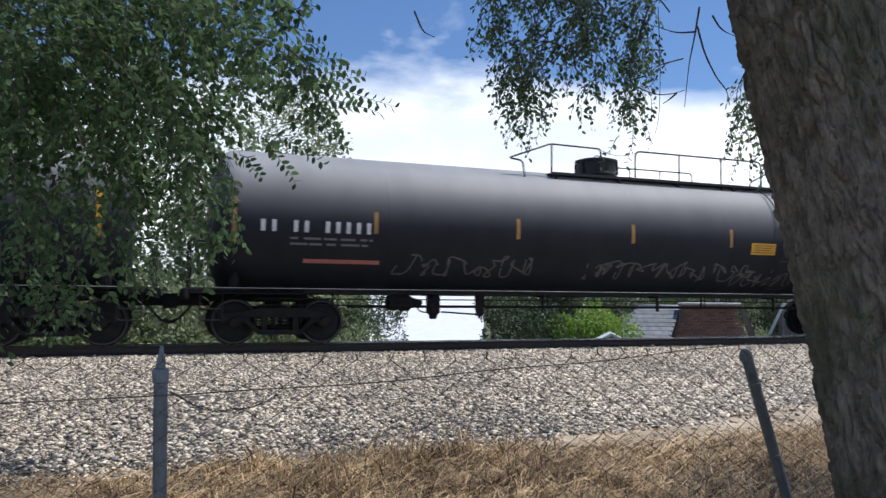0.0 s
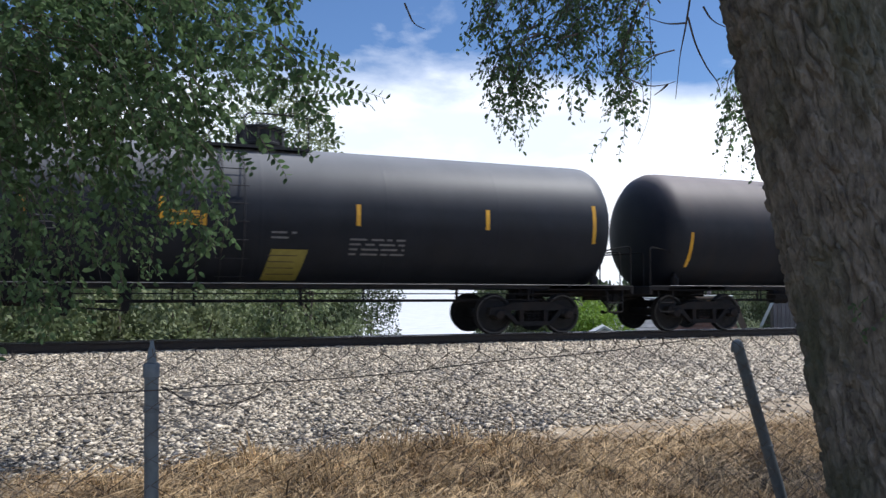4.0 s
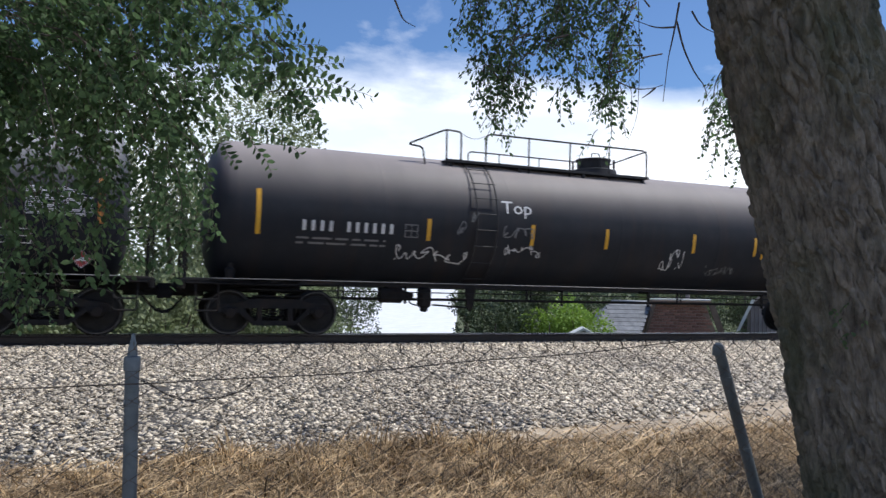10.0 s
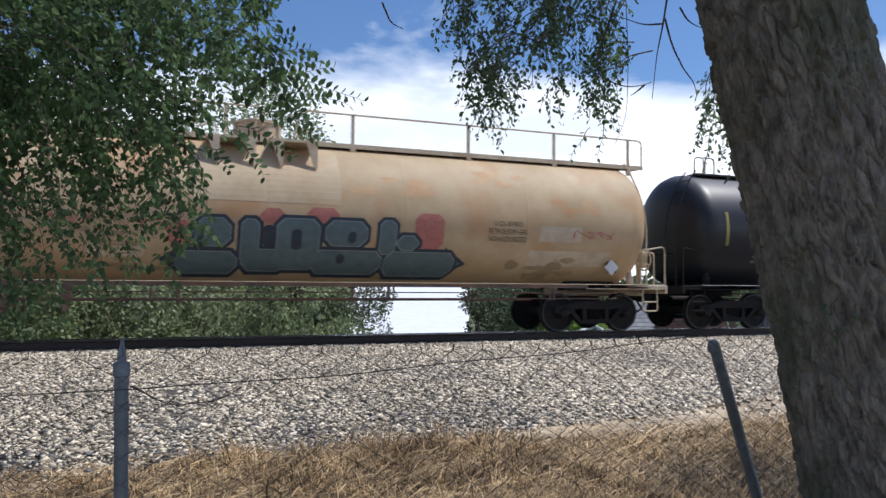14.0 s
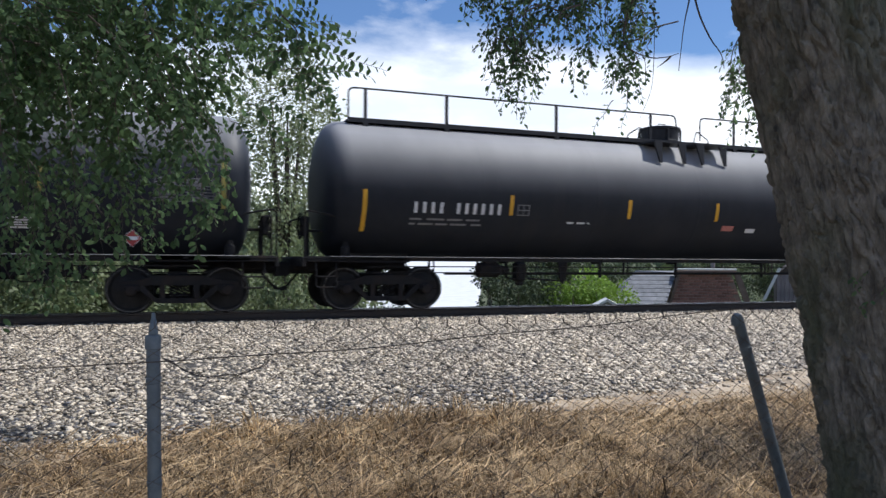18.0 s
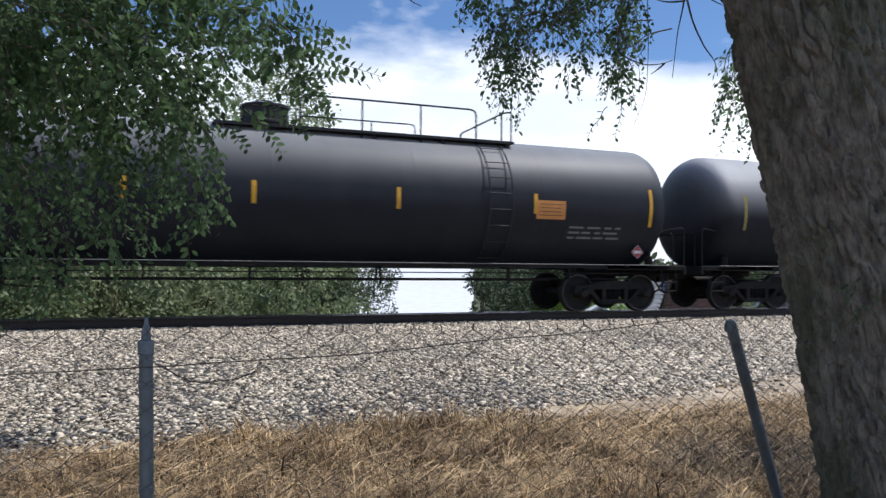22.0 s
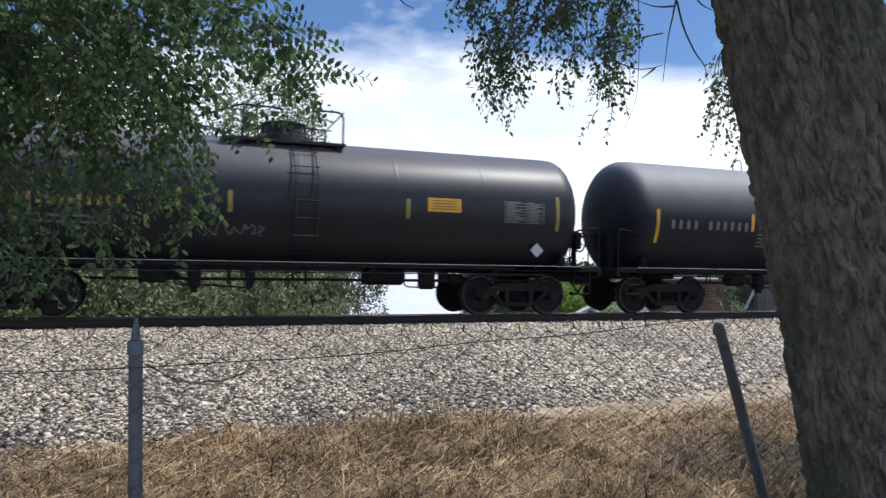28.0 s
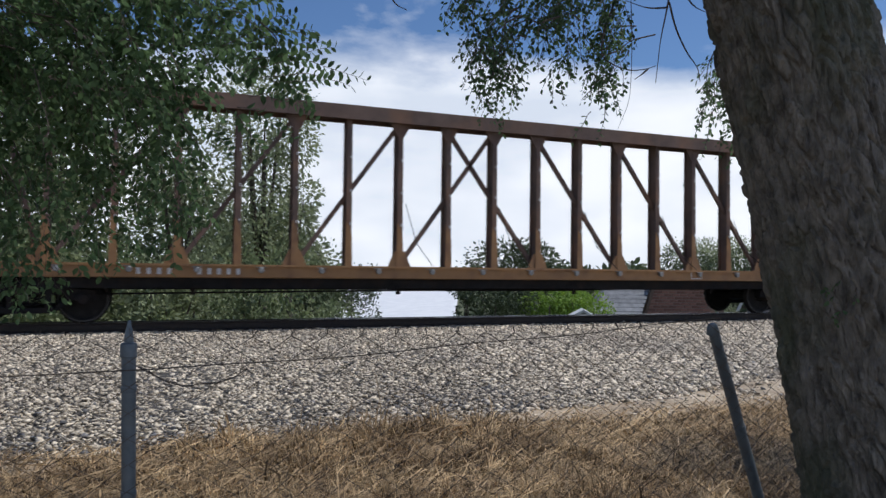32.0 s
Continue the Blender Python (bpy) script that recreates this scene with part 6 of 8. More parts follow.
    stripes(car, [(227.09 - m, 1.67, 2.53), (244.11 - m, 1.64, 2.52)] + std([x - m for x in (230.45, 233.54, 236.1, 238.28, 241.3)], 2.08, 2.52), sk, Y)
    bars(car, "number_block", sk, 228.12 - m, 230.26 - m, 2.08, 2.31, 11, W, (4,))
    fine_print(car, sk, 228.1 - m, 229.8 - m, 1.8, 2.0, 2, G, 17)
    frame_box(car, sk, 230.6 - m, 230.9 - m, 2.08, 2.32, G)
    fine_print(car, sk, 231.9 - m, 232.5 - m, 1.9, 2.0, 1, W, 18)
    notice(car, sk, 236.35 - m, 236.7 - m, 1.85, 1.98, M["pink"], False)
    notice(car, sk, 237.1 - m, 237.4 - m, 1.82, 1.92, W, False)
    notice(car, sk, 239.07 - m, 239.85 - m, 1.9, 2.26, Y)
    fine_print(car, sk, 239.05 - m, 239.9 - m, 1.62, 1.78, 2, W, 19)
    lpg_words(car, sk, 240.25 - m, 241.23 - m, 1.71, 2.08, W, ("NON-ODORIZED", "LIQUEFIED", "PETROLEUM GAS"), (0.92, 0.66, 1.0))
    bars(car, "test_mark", sk, 241.3 - m, 241.95 - m, 2.02, 2.15, 6, G, (2,))
    data_panel(car, sk, 241.93 - m, 243.05 - m, 1.72, 2.2, 9)
    placard(car, sk, 243.75 - m, 1.46)
    long_walkway(car, sk, 226.9 - m, 245.0 - m, rp, 235.5 - m, [x - m for x in (227.3, 229.2, 232.02, 234.72, 237.35, 240.2, 242.6, 244.5)])
    head_ladder(car, e, 1, sk, rp)
    valve_housing(car, sk, 235.48 - m, rp)
    finish(car, m)

    # 13: pale dusty top
    car, sk, m, h, e = tank_car(245.5, 266.0, "weathered black tank car with a pale dusty top", "tank_pale", seed=15, brake=1, zc=2.58)
    stripes(car, [(246.99 - m, 1.76, 2.64), (264.61 - m, 1.74, 2.58)] + std([x - m for x in (250.46, 253.37, 255.9, 258.65, 261.29)], 1.98, 2.42), sk, M["dullyellow"])
    bars(car, "number_block", sk, 248.01 - m, 250.1 - m, 1.95, 2.16, 11, M["ochre"], (4,))
    spray(car, sk, 255.2 - m, 257.1 - m, 1.7, 2.05, G, 28, 6, 0.03)
    spray(car, sk, 257.3 - m, 259.4 - m, 1.5, 1.8, M["pink"], 29, 6, 0.02)
    notice(car, sk, 259.97 - m, 260.75 - m, 1.92, 2.2, M["dullyellow"])
    placard(car, sk, 264.0 - m, 1.5)
    run = Shape()
    run.box((0, -0.46, sk.zc + sk.R - 0.03), (2 * h - 2.4, 0.42, 0.05), bevel=0.008)
    part("top_walkway", run, rp, car)
    for x in (-h + 1.5, h - 1.45):
        pipe_part("end_loop", car, [(x - 0.14, -0.6, sk.zc + sk.R - 0.1), (x - 0.14, -0.6, sk.zc + sk.R + 0.42), (x + 0.16, -0.6, sk.zc + sk.R + 0.42), (x + 0.16, -0.6, sk.zc + sk.R - 0.1)], 0.018, rp)
    for x in (-6, -3.5, 5.6, 7.4):
        b = Shape()
        b.box((x, -0.6, sk.zc + sk.R + 0.03), (0.08, 0.08, 0.16))
        part("rail_socket", b, rp, car)
    top_platform(car, sk, 254.2 - m, 257.12 - m, rp, (254.35 - m, 257.09 - m))
    valve_housing(car, sk, 255.75 - m, rp)
    finish(car, m)

    # 14
    car, sk, m, h, e = tank_car(266.0, 286.8, "black tank car with a long platform beside its housing", "tank_black", seed=16, brake=-1)
    stripes(car, [(267.49 - m, 2.05, 2.97), (285.4 - m, 2.05, 2.95)] + std([x - m for x in (270.53, 273.69, 276.05, 279.03, 282.28)], 2.27, 2.72), sk, Y)
    bars(car, "number_block", sk, 268.5 - m, 270.45 - m, 2.18, 2.38, 10, W, (4,))
    frame_box(car, sk, 270.65 - m, 271.0 - m, 2.2, 2.4, G)
    notice(car, sk, 282.3 - m, 283.05 - m, 2.16, 2.58, O)
    fine_print(car, sk, 283.2 - m, 284.6 - m, 1.7, 2.05, 3, G, 20)
    fine_print(car, sk, 267.0 - m, 267.35 - m, 2.4, 2.6, 2, G, 33)
    placard(car, sk, 285.2 - m, 1.45)
    top_platform(car, sk, 275.3 - m, 282.04 - m, rp, (277.06 - m, 281.09 - m), right=(280.69 - m, 281.77 - m))
    valve_housing(car, sk, 276.45 - m, rp)
    tank_ladder(car, 281.38 - m, sk, rp, 3.95, 0.55)
    finish(car, m)

    # 15
    car, sk, m, h, e = tank_car(286.8, 307.25, "dusty grey-black tank car with ochre marks and a side ladder", "tank_pale", seed=17, brake=1, tcs=(2.3, 2.1))
    stripes(car, [(288.3 - m, 2.05, 2.95), (306.07 - m, 2.09, 2.91)] + std([x - m for x in (291.87, 294.79, 297.27, 300.2, 302.63)], 2.22, 2.66), sk, M["dullyellow"])
    bars(car, "number_block", sk, 289.47 - m, 291.6 - m, 2.19, 2.42, 11, M["ochre"], (4,))
    fine_print(car, sk, 289.6 - m, 290.8 - m, 1.75, 2.05, 2, M["ochre"], 21)
    spray(car, sk, 293.9 - m, 294.75 - m, 1.5, 2.15, G, 30, 6, 0.04)
    notice(car, sk, 299.75 - m, 300.55 - m, 1.95, 2.21, M["dullyellow"])
    data_panel(car, sk, 303.9 - m, 305.0 - m, 2.1, 2.5, 10, G)
    placard(car, sk, 305.47 - m, 1.52)
    top_platform(car, sk, 292.3 - m, 298.45 - m, rp, (293.32 - m, 298.39 - m), loop=(291.45 - m, 292.31 - m, 292.68 - m))
    s = Shape()
    s.box((296.0 - m, -0.86, sk.zc + sk.R + 0.02), (5.0, 0.02, 0.22))
    part("kick_plate", s, rp, car)
    valve_housing(car, sk, 297.1 - m, rp)
    tank_ladder(car, 293.0 - m, sk, rp, 3.95, 0.5)
    finish(car, m)

    # 16
    car, sk, m, h, e = tank_car(307.25, 327.25, "dusty black tank car with a yellow notice and side ladder", "tank_dusty", seed=18, brake=-1, tcs=(2.25, 2.1))
    stripes(car, [(308.8 - m, 2.14, 3.03), (326.05 - m, 2.14, 2.95)] + std([x - m for x in (311.36, 314.56, 317.7, 320.78, 323.0)], 2.36, 2.8), sk, M["dusty_yellow"])
    bars(car, "number_block", sk, 309.79 - m, 312.25 - m, 1.88, 2.1, 11, W, (4,))
    fine_print(car, sk, 309.8 - m, 311.8 - m, 1.6, 1.8, 2, G, 22)
    frame_box(car, sk, 312.6 - m, 312.9 - m, 1.85, 2.05, G)
    notice(car, sk, 318.44 - m, 319.22 - m, 2.48, 2.77, Y)
    lpg_words(car, sk, 320.45 - m, 322.39 - m, 1.67, 1.91, G, ("LIQUEFIED PETROLEUM GAS", "NON-ODORIZED"), (1.0, 0.55))
    placard(car, sk, 324.45 - m, 1.46)
    top_platform(car, sk, 312.3 - m, 318.5 - m, rp, (313.74 - m, 317.09 - m), loop=(310.9 - m, 312.3 - m, 313.13 - m), hoop=(317.71 - m, 318.43 - m))
    valve_housing(car, sk, 317.25 - m, rp)
    tank_ladder(car, 313.45 - m, sk, rp, 3.95, 0.48)
    finish(car, m)

    # 17: passes while the view is hidden from the record
    car, sk, m, h, e = tank_car(327.25, 347.45, "black tank car with grab hoops at its ends", "tank_dusty", seed=19, brake=1)
    stripes(car, [(328.7 - m, 2.1, 3.0), (346.1 - m, 2.1, 2.98)] + std([x - m for x in (331.6, 334.6, 337.4, 340.4, 343.2)], 2.3, 2.75), sk, Y)
    bars(car, "number_block", sk, 329.7 - m, 332.0 - m, 1.95, 2.17, 11, W, (4,))
    placard(car, sk, 345.5 - m, 1.46)
    top_platform(car, sk, 333.3 - m, 339.7 - m, rp, (334.9 - m, 339.6 - m), loop=(332.4 - m, 333.3 - m, 334.2 - m))
    valve_housing(car, sk, 337.2 - m, rp)
    finish(car, m)

    # 18: short glossy car
    car, sk, m, h, e = tank_car(347.45, 362.25, "short glossy black tank car with a raised dome platform", "tank_gloss", R=1.42, zc=2.36, seed=20, brake=1, tcs=(2.0, 2.25))
    stripes(car, [(348.79 - m, 1.89, 2.78), (360.8 - m, 1.95, 2.74)] + std([x - m for x in (352.48, 353.44, 357.13)], 2.1, 2.53), sk, M["dullyellow"])
    bars(car, "number_block", sk, 349.7 - m, 351.52 - m, 2.12, 2.33, 11, M["ochre"], (4,))
    fine_print(car, sk, 349.7 - m, 351.3 - m, 1.75, 1.98, 2, G, 23)
    spray(car, sk, 352.9 - m, 354.2 - m, 1.63, 1.95, G, 31, 6, 0.03)
    notice(car, sk, 357.58 - m, 358.36 - m, 2.28, 2.58, Y)
    data_panel(car, sk, 359.44 - m, 360.43 - m, 2.1, 2.6, 11)
    placard(car, sk, 360.34 - m, 1.5, 0.17, True)
    top_platform(car, sk, 353.3 - m, 355.88 - m, rp, (355.15 - m, 355.82 - m), loop=(352.79 - m, 353.7 - m, 354.52 - m))
    valve_housing(car, sk, 354.7 - m, rp, 1)
    tank_ladder(car, 354.94 - m, sk, rp, 3.65, 0.45)
    finish(car, m)

    # 19: short dusty car
    car, sk, m, h, e = tank_car(362.25, 375.45, "short dusty black tank car with a small dome platform", "tank_dusty", R=1.47, zc=2.44, seed=21, brake=-1, tcs=(2.0, 2.2))
    stripes(car, [(363.6 - m, 1.76, 2.58), (374.7 - m, 1.65, 2.6)] + std([x - m for x in (366.59, 369.36, 371.7)], 2.12, 2.57), sk, Y)
    bars(car, "number_block", sk, 363.95 - m, 366.5 - m, 2.12, 2.34, 11, G, (4,))
    fine_print(car, sk, 366.8 - m, 367.7 - m, 1.7, 2.3, 6, G, 24)
    notice(car, sk, 370.89 - m, 371.6 - m, 2.13, 2.54, Y)
    data_panel(car, sk, 372.7 - m, 373.75 - m, 2.0, 2.7, 12)
    fine_print(car, sk, 369.6 - m, 370.6 - m, 1.8, 2.3, 4, G, 25)
    placard(car, sk, 374.1 - m, 1.45, 0.15, True)
    top_platform(car, sk, 367.9 - m, 370.1 - m, rp, (368.9 - m, 370.07 - m), loop=(367.37 - m, 367.84 - m, 368.36 - m))
    valve_housing(car, sk, 369.65 - m, rp, 1)
    tank_ladder(car, 368.68 - m, sk, rp, 3.8, 0.45)
    finish(car, m)


def beam_car(u0, u1, label, mirrored):
    """Centre-beam lumber flat car: bulkheads at the ends, a braced beam along the middle, a shallow deck."""
    car = tagged(new("centre_beam_flat_car"), label, "flat car", group="freight train cars")
    m, half = (u0 + u1) / 2, (u1 - u0) / 2
    car.location = (m, TRACK_Y, 0)
    ochre, rust, iron = M["wood_board"], M["rust"], M["iron"]
    b = half - 0.35
    top = 4.76
    s = Shape()
    s.box((0, 0, 1.02), (2 * b - 0.66, 2.66, 0.12), bevel=0.02)
    part("deck", s, rust, car)
    for side in (-1, 1):
        s = Shape()
        s.box((0, side * 1.38, 1.0), (2 * b - 0.62, 0.09, 0.25), bevel=0.015)
        s.box((0, side * 1.42, 1.12), (2 * b - 0.62, 0.12, 0.04))
        part("side_sill", s, ochre, car, "ochre side sill with worn paint")
    s = Shape()
    s.plate([(-b, 0.95), (-b + 2.6, 0.62), (b - 2.6, 0.62), (b, 0.95)], -0.3, 0.3)
    s.box((0, -1.25, 0.79), (2 * b - 5.2, 0.05, 0.24))
    part("fish_belly_sill", s, iron, car)
    pipe_part("brake_rod", car, [(-b + 3.6, -0.9, 0.55), (-2, -0.9, 0.62), (2, -0.9, 0.62), (b - 3.6, -0.9, 0.74)], 0.02, iron, round_=0.5)
    for x in (-6.4, -2.1, 2.4, 6.6):
        s = Shape()
        s.box((x, -0.9, 0.68), (0.09, 0.06, 0.3))
        part("rod_hanger", s, iron, car)
    # top beam
    s = Shape()
    s.box((0, 0, top - 0.12), (2 * b - 1.1, 0.56, 0.20), bevel=0.03)
    s.box((0, -0.28, top - 0.16), (2 * b - 1.1, 0.03, 0.32))
    s.box((0, 0.28, top - 0.16), (2 * b - 1.1, 0.03, 0.32))
    part("top_beam", s, rust, car, "broad rusty top beam")
    # posts and braces
    posts = [(i - 7.5) * 1.213 for i in range(16)]
    web = b - 1.78
    for x in posts:
        s = Shape()
        for y in (-0.17, 0.13):
            s.plate([(x - 0.068, 1.08), (x + 0.068, 1.08), (x + 0.056, top - 0.2), (x - 0.056, top - 0.2)], y, y + 0.04)
        s.box((x, 0, 2.9), (0.03, 0.26, 3.5))
        p = part("post", s, rust, car)
        foot = Shape()
        foot.plate([(x - 0.085, 1.08), (x + 0.085, 1.08), (x + 0.068, 1.8), (x + 0.02, 2.0), (x - 0.066, 2.15)], -0.186, -0.172)
        part("post_foot", foot, ochre, p, "bare ochre lower post")
        for k in range(3):
            r = Shape()
            r.box((x + 0.03, -0.18, 2.1 + 0.75 * k), (0.03, 0.02, 0.06))
            part("strap_slot", r, M["white"], p)
    lo, hi = 1.12, top - 0.32
    spans = [(posts[i], lo, posts[i + 2], hi) for i in (0, 2, 4, 6)] + [(posts[i], hi, posts[i + 2], lo) for i in (7, 9, 11, 13)]
    spans += [(-web, hi, posts[0] - 0.1, lo), (posts[15] + 0.1, lo, web, hi)]
    for x0, z0, x1, z1 in spans:
        way = Vector((x1 - x0, 0, z1 - z0))
        s = Shape()
        s.box(((x0 + x1) / 2, 0, (z0 + z1) / 2), (way.length, 0.09, 0.095), turn=Matrix.Rotation(-math.atan2(way.z, way.x), 3, "Y"))
        part("brace", s, rust, car)
        s = Shape()
        xe = x1 if z1 > z0 else x0
        s.plate([(xe - 0.26, top - 0.28), (xe + 0.26, top - 0.28), (xe + 0.08, top - 0.62), (xe - 0.08, top - 0.62)], -0.16, -0.11)
        part("gusset", s, rust, car)
        s = Shape()
        xb = x0 if z1 > z0 else x1
        s.plate([(xb - 0.30, 1.08), (xb + 0.30, 1.08), (xb + 0.12, 1.5), (xb - 0.12, 1.5)], -0.165, -0.115)
        part("gusset", s, ochre, car)
    # loose hanging straps and winch heads along the sill
    for i, x in enumerate(posts):
        if i % 2 == 0:
            pipe_part("strap_cable", car, [(x + 0.12, -0.2, 2.6), (x + 0.28, -0.5, 1.7), (x + 0.42, -1.2, 1.15)], 0.009, iron, n=4)
        s = Shape()
        s.lathe([(0.05, -0.03), (0.06, -0.02), (0.06, 0.03), (0.04, 0.04)], "y", (x + 0.3, -1.47, 1.03), 8)
        s.box((x + 0.3, -1.44, 1.10), (0.2, 0.05, 0.04))
        part("winch", s, M["pipe"], car)
    # bulkheads
    webs = {-1: 0.6, 1: 1.25}
    for k in (-1, 1):
        x = k * (b - 0.47)
        s = Shape()
        s.box((x - k * 0.06, 0, (top + 0.94) / 2), (0.06, 2.62, top - 1.22))
        bh = part("bulkhead", s, ochre, car, "tall ochre steel bulkhead")
        for y in (-1.27, -0.43, 0.43, 1.27):
            q = Shape()
            q.box((x + k * 0.08, y, (top + 0.92) / 2), (0.22, 0.08, top - 1.26), bevel=0.01)
            part("bulkhead_rib", q, ochre, bh)
        for z in (1.75, 2.45, 3.15, 3.85, top - 0.22):
            q = Shape()
            q.box((x + k * 0.06, 0, z), (0.16, 2.56, 0.07), bevel=0.01)
            part("bulkhead_bar", q, ochre, bh)
        # solid web plate inside the bulkhead
        s = Shape()
        s.plate([(x - k * 0.1, 1.08), (x - k * webs[k], 1.08), (x - k * webs[k], top - 0.1), (x - k * 0.1, top + 0.02)][::k], -0.16, 0.16)
        part("end_web", s, rust, car, "rust-brown end web plate")
        s = Shape()
        s.box((x - k * 0.2, -0.1, top + 0.02), (0.5, 0.8, 0.1), bevel=0.03)
        part("beam_cap", s, iron, car, "dark cap over the bulkhead")
        truck(car, k * (half - 2.85))
        coupler(car, k * (half - 0.02), k)
        s = Shape()
        s.box((k * (half - 1.3), 0, 0.9), (2.3, 0.6, 0.3), bevel=0.03)
        part("draft_sill", s, iron, car)
        pipe_part("sill_step", car, [(k * (half - 0.6), -1.4, 0.95), (k * (half - 0.6), -1.42, 0.45), (k * (half - 1.0), -1.42, 0.45), (k * (half - 1.0), -1.4, 0.95)], 0.017, ochre, round_=0.06)
        pipe_part("grab_iron", car, [(k * (half - 0.45), -1.38, 1.4), (k * (half - 0.45), -1.46, 1.4), (k * (half - 0.45), -1.46, 2.3), (k * (half - 0.45), -1.38, 2.3)], 0.014, ochre, round_=0.03)
    flat = Skin(1000, 1.0)
    flat.at = lambda x, z, lift: (x, -1.43 - lift, z)
    x0 = -half + (4.6 if mirrored else 7.2)
    bars(car, "number_block", flat, x0, x0 + 2.0, 0.94, 1.06, 11, M["white"], (4, 5))
    s = Shape()
    for a, c, d, f in ((0, 0.35, 0, 0.02), (0, 0.35, 0.2, 0.22), (0, 0.02, 0, 0.22), (0.33, 0.35, 0, 0.22)):
        flat.patch(s, half - 6.6 + a, half - 6.6 + c, 0.92 + d, 0.92 + f)
    part("stencil_box", s, M["white"], car, smooth=0)
    CARS.append((car, m))


build_train()
beam_car(375.45, 399.7, "weathered ochre and brown centre-beam lumber flat car, empty", False)
beam_car(399.7, 423.9, "weathered ochre centre-beam lumber flat car, empty, rust-brown beam", True)

# ---- trees ----
LEAF = [(0, 0, 0), (0.24, 0.25, 0.05), (0.26, 0.62, 0.04), (0, 1.0, -0.07), (-0.26, 0.62, 0.04), (-0.24, 0.25, 0.05), (0, 0.45, -0.03)]


def leaves_mesh(name, points, ways, sizes, mats, rng, twigs=None, tilt=1.0, plain=False):
    """Folded pointed leaves at points, each along its way, plus the twigs as tubes in slot 0."""
    n = len(points)
    P, W = np.array(points, float), np.array(ways, float)
    W += rng.normal(0, 0.28 * tilt, W.shape)
    W /= np.linalg.norm(W, axis=1, keepdims=True) + 1e-9
    U = rng.normal(size=W.shape)
    U -= W * (U * W).sum(1, keepdims=True)
    U /= np.linalg.norm(U, axis=1, keepdims=True) + 1e-9
    V = np.cross(W, U)
    base = np.array([LEAF[0], (0.3, 0.45, 0.05), LEAF[3], (-0.3, 0.45, 0.05)] if plain else LEAF)
    S = np.array(sizes, float)[:, None, None]
    v = P[:, None] + S * (base[None, :, 0:1] * U[:, None] + base[None, :, 1:2] * W[:, None] + base[None, :, 2:3] * V[:, None])
    quads = np.array([(0, 1, 2, 3)] if plain else [(0, 1, 6, 5), (1, 2, 3, 6), (6, 3, 4, 5)])
    f = (quads[None] + len(base) * np.arange(n)[:, None, None]).reshape(-1, 4)
    v = v.reshape(-1, 3)
    slots = np.ones(len(f))
    if twigs is not None and twigs.v:
        tv, tf = np.array([tuple(p) for p in twigs.v], float), np.array([q for q in twigs.f if len(q) == 4])
        f = np.concatenate([f, tf + len(v)])
        v = np.concatenate([v, tv])
        slots = np.concatenate([slots, np.zeros(len(tf))])
    return big_mesh(name, v, f, mats, slots)


def bough_mesh(name, stem, seed, leaf=0.056, twig_gap=0.09, twig_len=(0.18, 0.5), leaf_gap=0.026, droop=0.5, thick=0.008, mats=None, spread=0.0, down=-0.25, plain=False):
    """A drooping bough: a stem along the given points (from its root), side twigs, and leaves in two rows on each twig."""
    rng, r = np.random.default_rng(seed), random.Random(seed)
    path = bent(stem, 0.4, 6) if len(stem) > 2 else [Vector(p) for p in stem]
    dense = []
    for a, b in zip(path, path[1:]):
        k = max(1, int((b - a).length / 0.04))
        dense += [a.lerp(b, i / k) for i in range(k)]
    dense.append(path[-1])
    tw = Shape()
    tw.tube(path, [thick * (1 - 0.8 * i / (len(path) - 1)) for i in range(len(path))], 5, caps=False)
    pts, ways, sizes = [], [], []
    walked, due = 0.0, 0.12
    total = sum((b - a).length for a, b in zip(dense, dense[1:]))
    for a, b in zip(dense, dense[1:]):
        walked += (b - a).length
        if walked < due:
            continue
        due = walked + twig_gap * r.uniform(0.6, 1.4)
        way = (b - a).normalized()
        side = Vector((r.gauss(0, 1), r.gauss(0, 1), r.gauss(0, 0.6)))
        side = (side - way * side.dot(way)).normalized()
        heading = (way * 0.55 + side * 0.9 + Vector((0, 0, down))).normalized()
        length = r.uniform(*twig_len) * (0.55 + 0.6 * math.sin(math.pi * min(walked / total, 0.97)))
        p, line = a.copy(), [a.copy()]
        steps = max(3, int(length / leaf_gap))
        for j in range(steps):
            heading = (heading + Vector((r.gauss(0, 0.06), r.gauss(0, 0.06), -droop * 0.09))).normalized()
            p = p + heading * leaf_gap
            line.append(p.copy())
            flank = heading.cross(Vector((0, 0, 1)))
            if flank.length < 0.05:
                flank = Vector((1, 0, 0))
            flank.normalize()
            pts.append(p + Vector((r.gauss(0, spread), r.gauss(0, spread), r.gauss(0, spread))))
            ways.append(heading * 0.65 + flank * (0.8 if j % 2 else -0.8) + Vector((0, 0, -0.35)))
            sizes.append(leaf * r.uniform(0.6, 1.2))
        tw.tube(line[:: max(1, len(line) // 4)] + [line[-1]], 0.0016, 3, caps=False)
    return leaves_mesh(name, pts, ways, sizes, mats or [M["twig"], M["leaf"]], rng, tw, plain=plain)


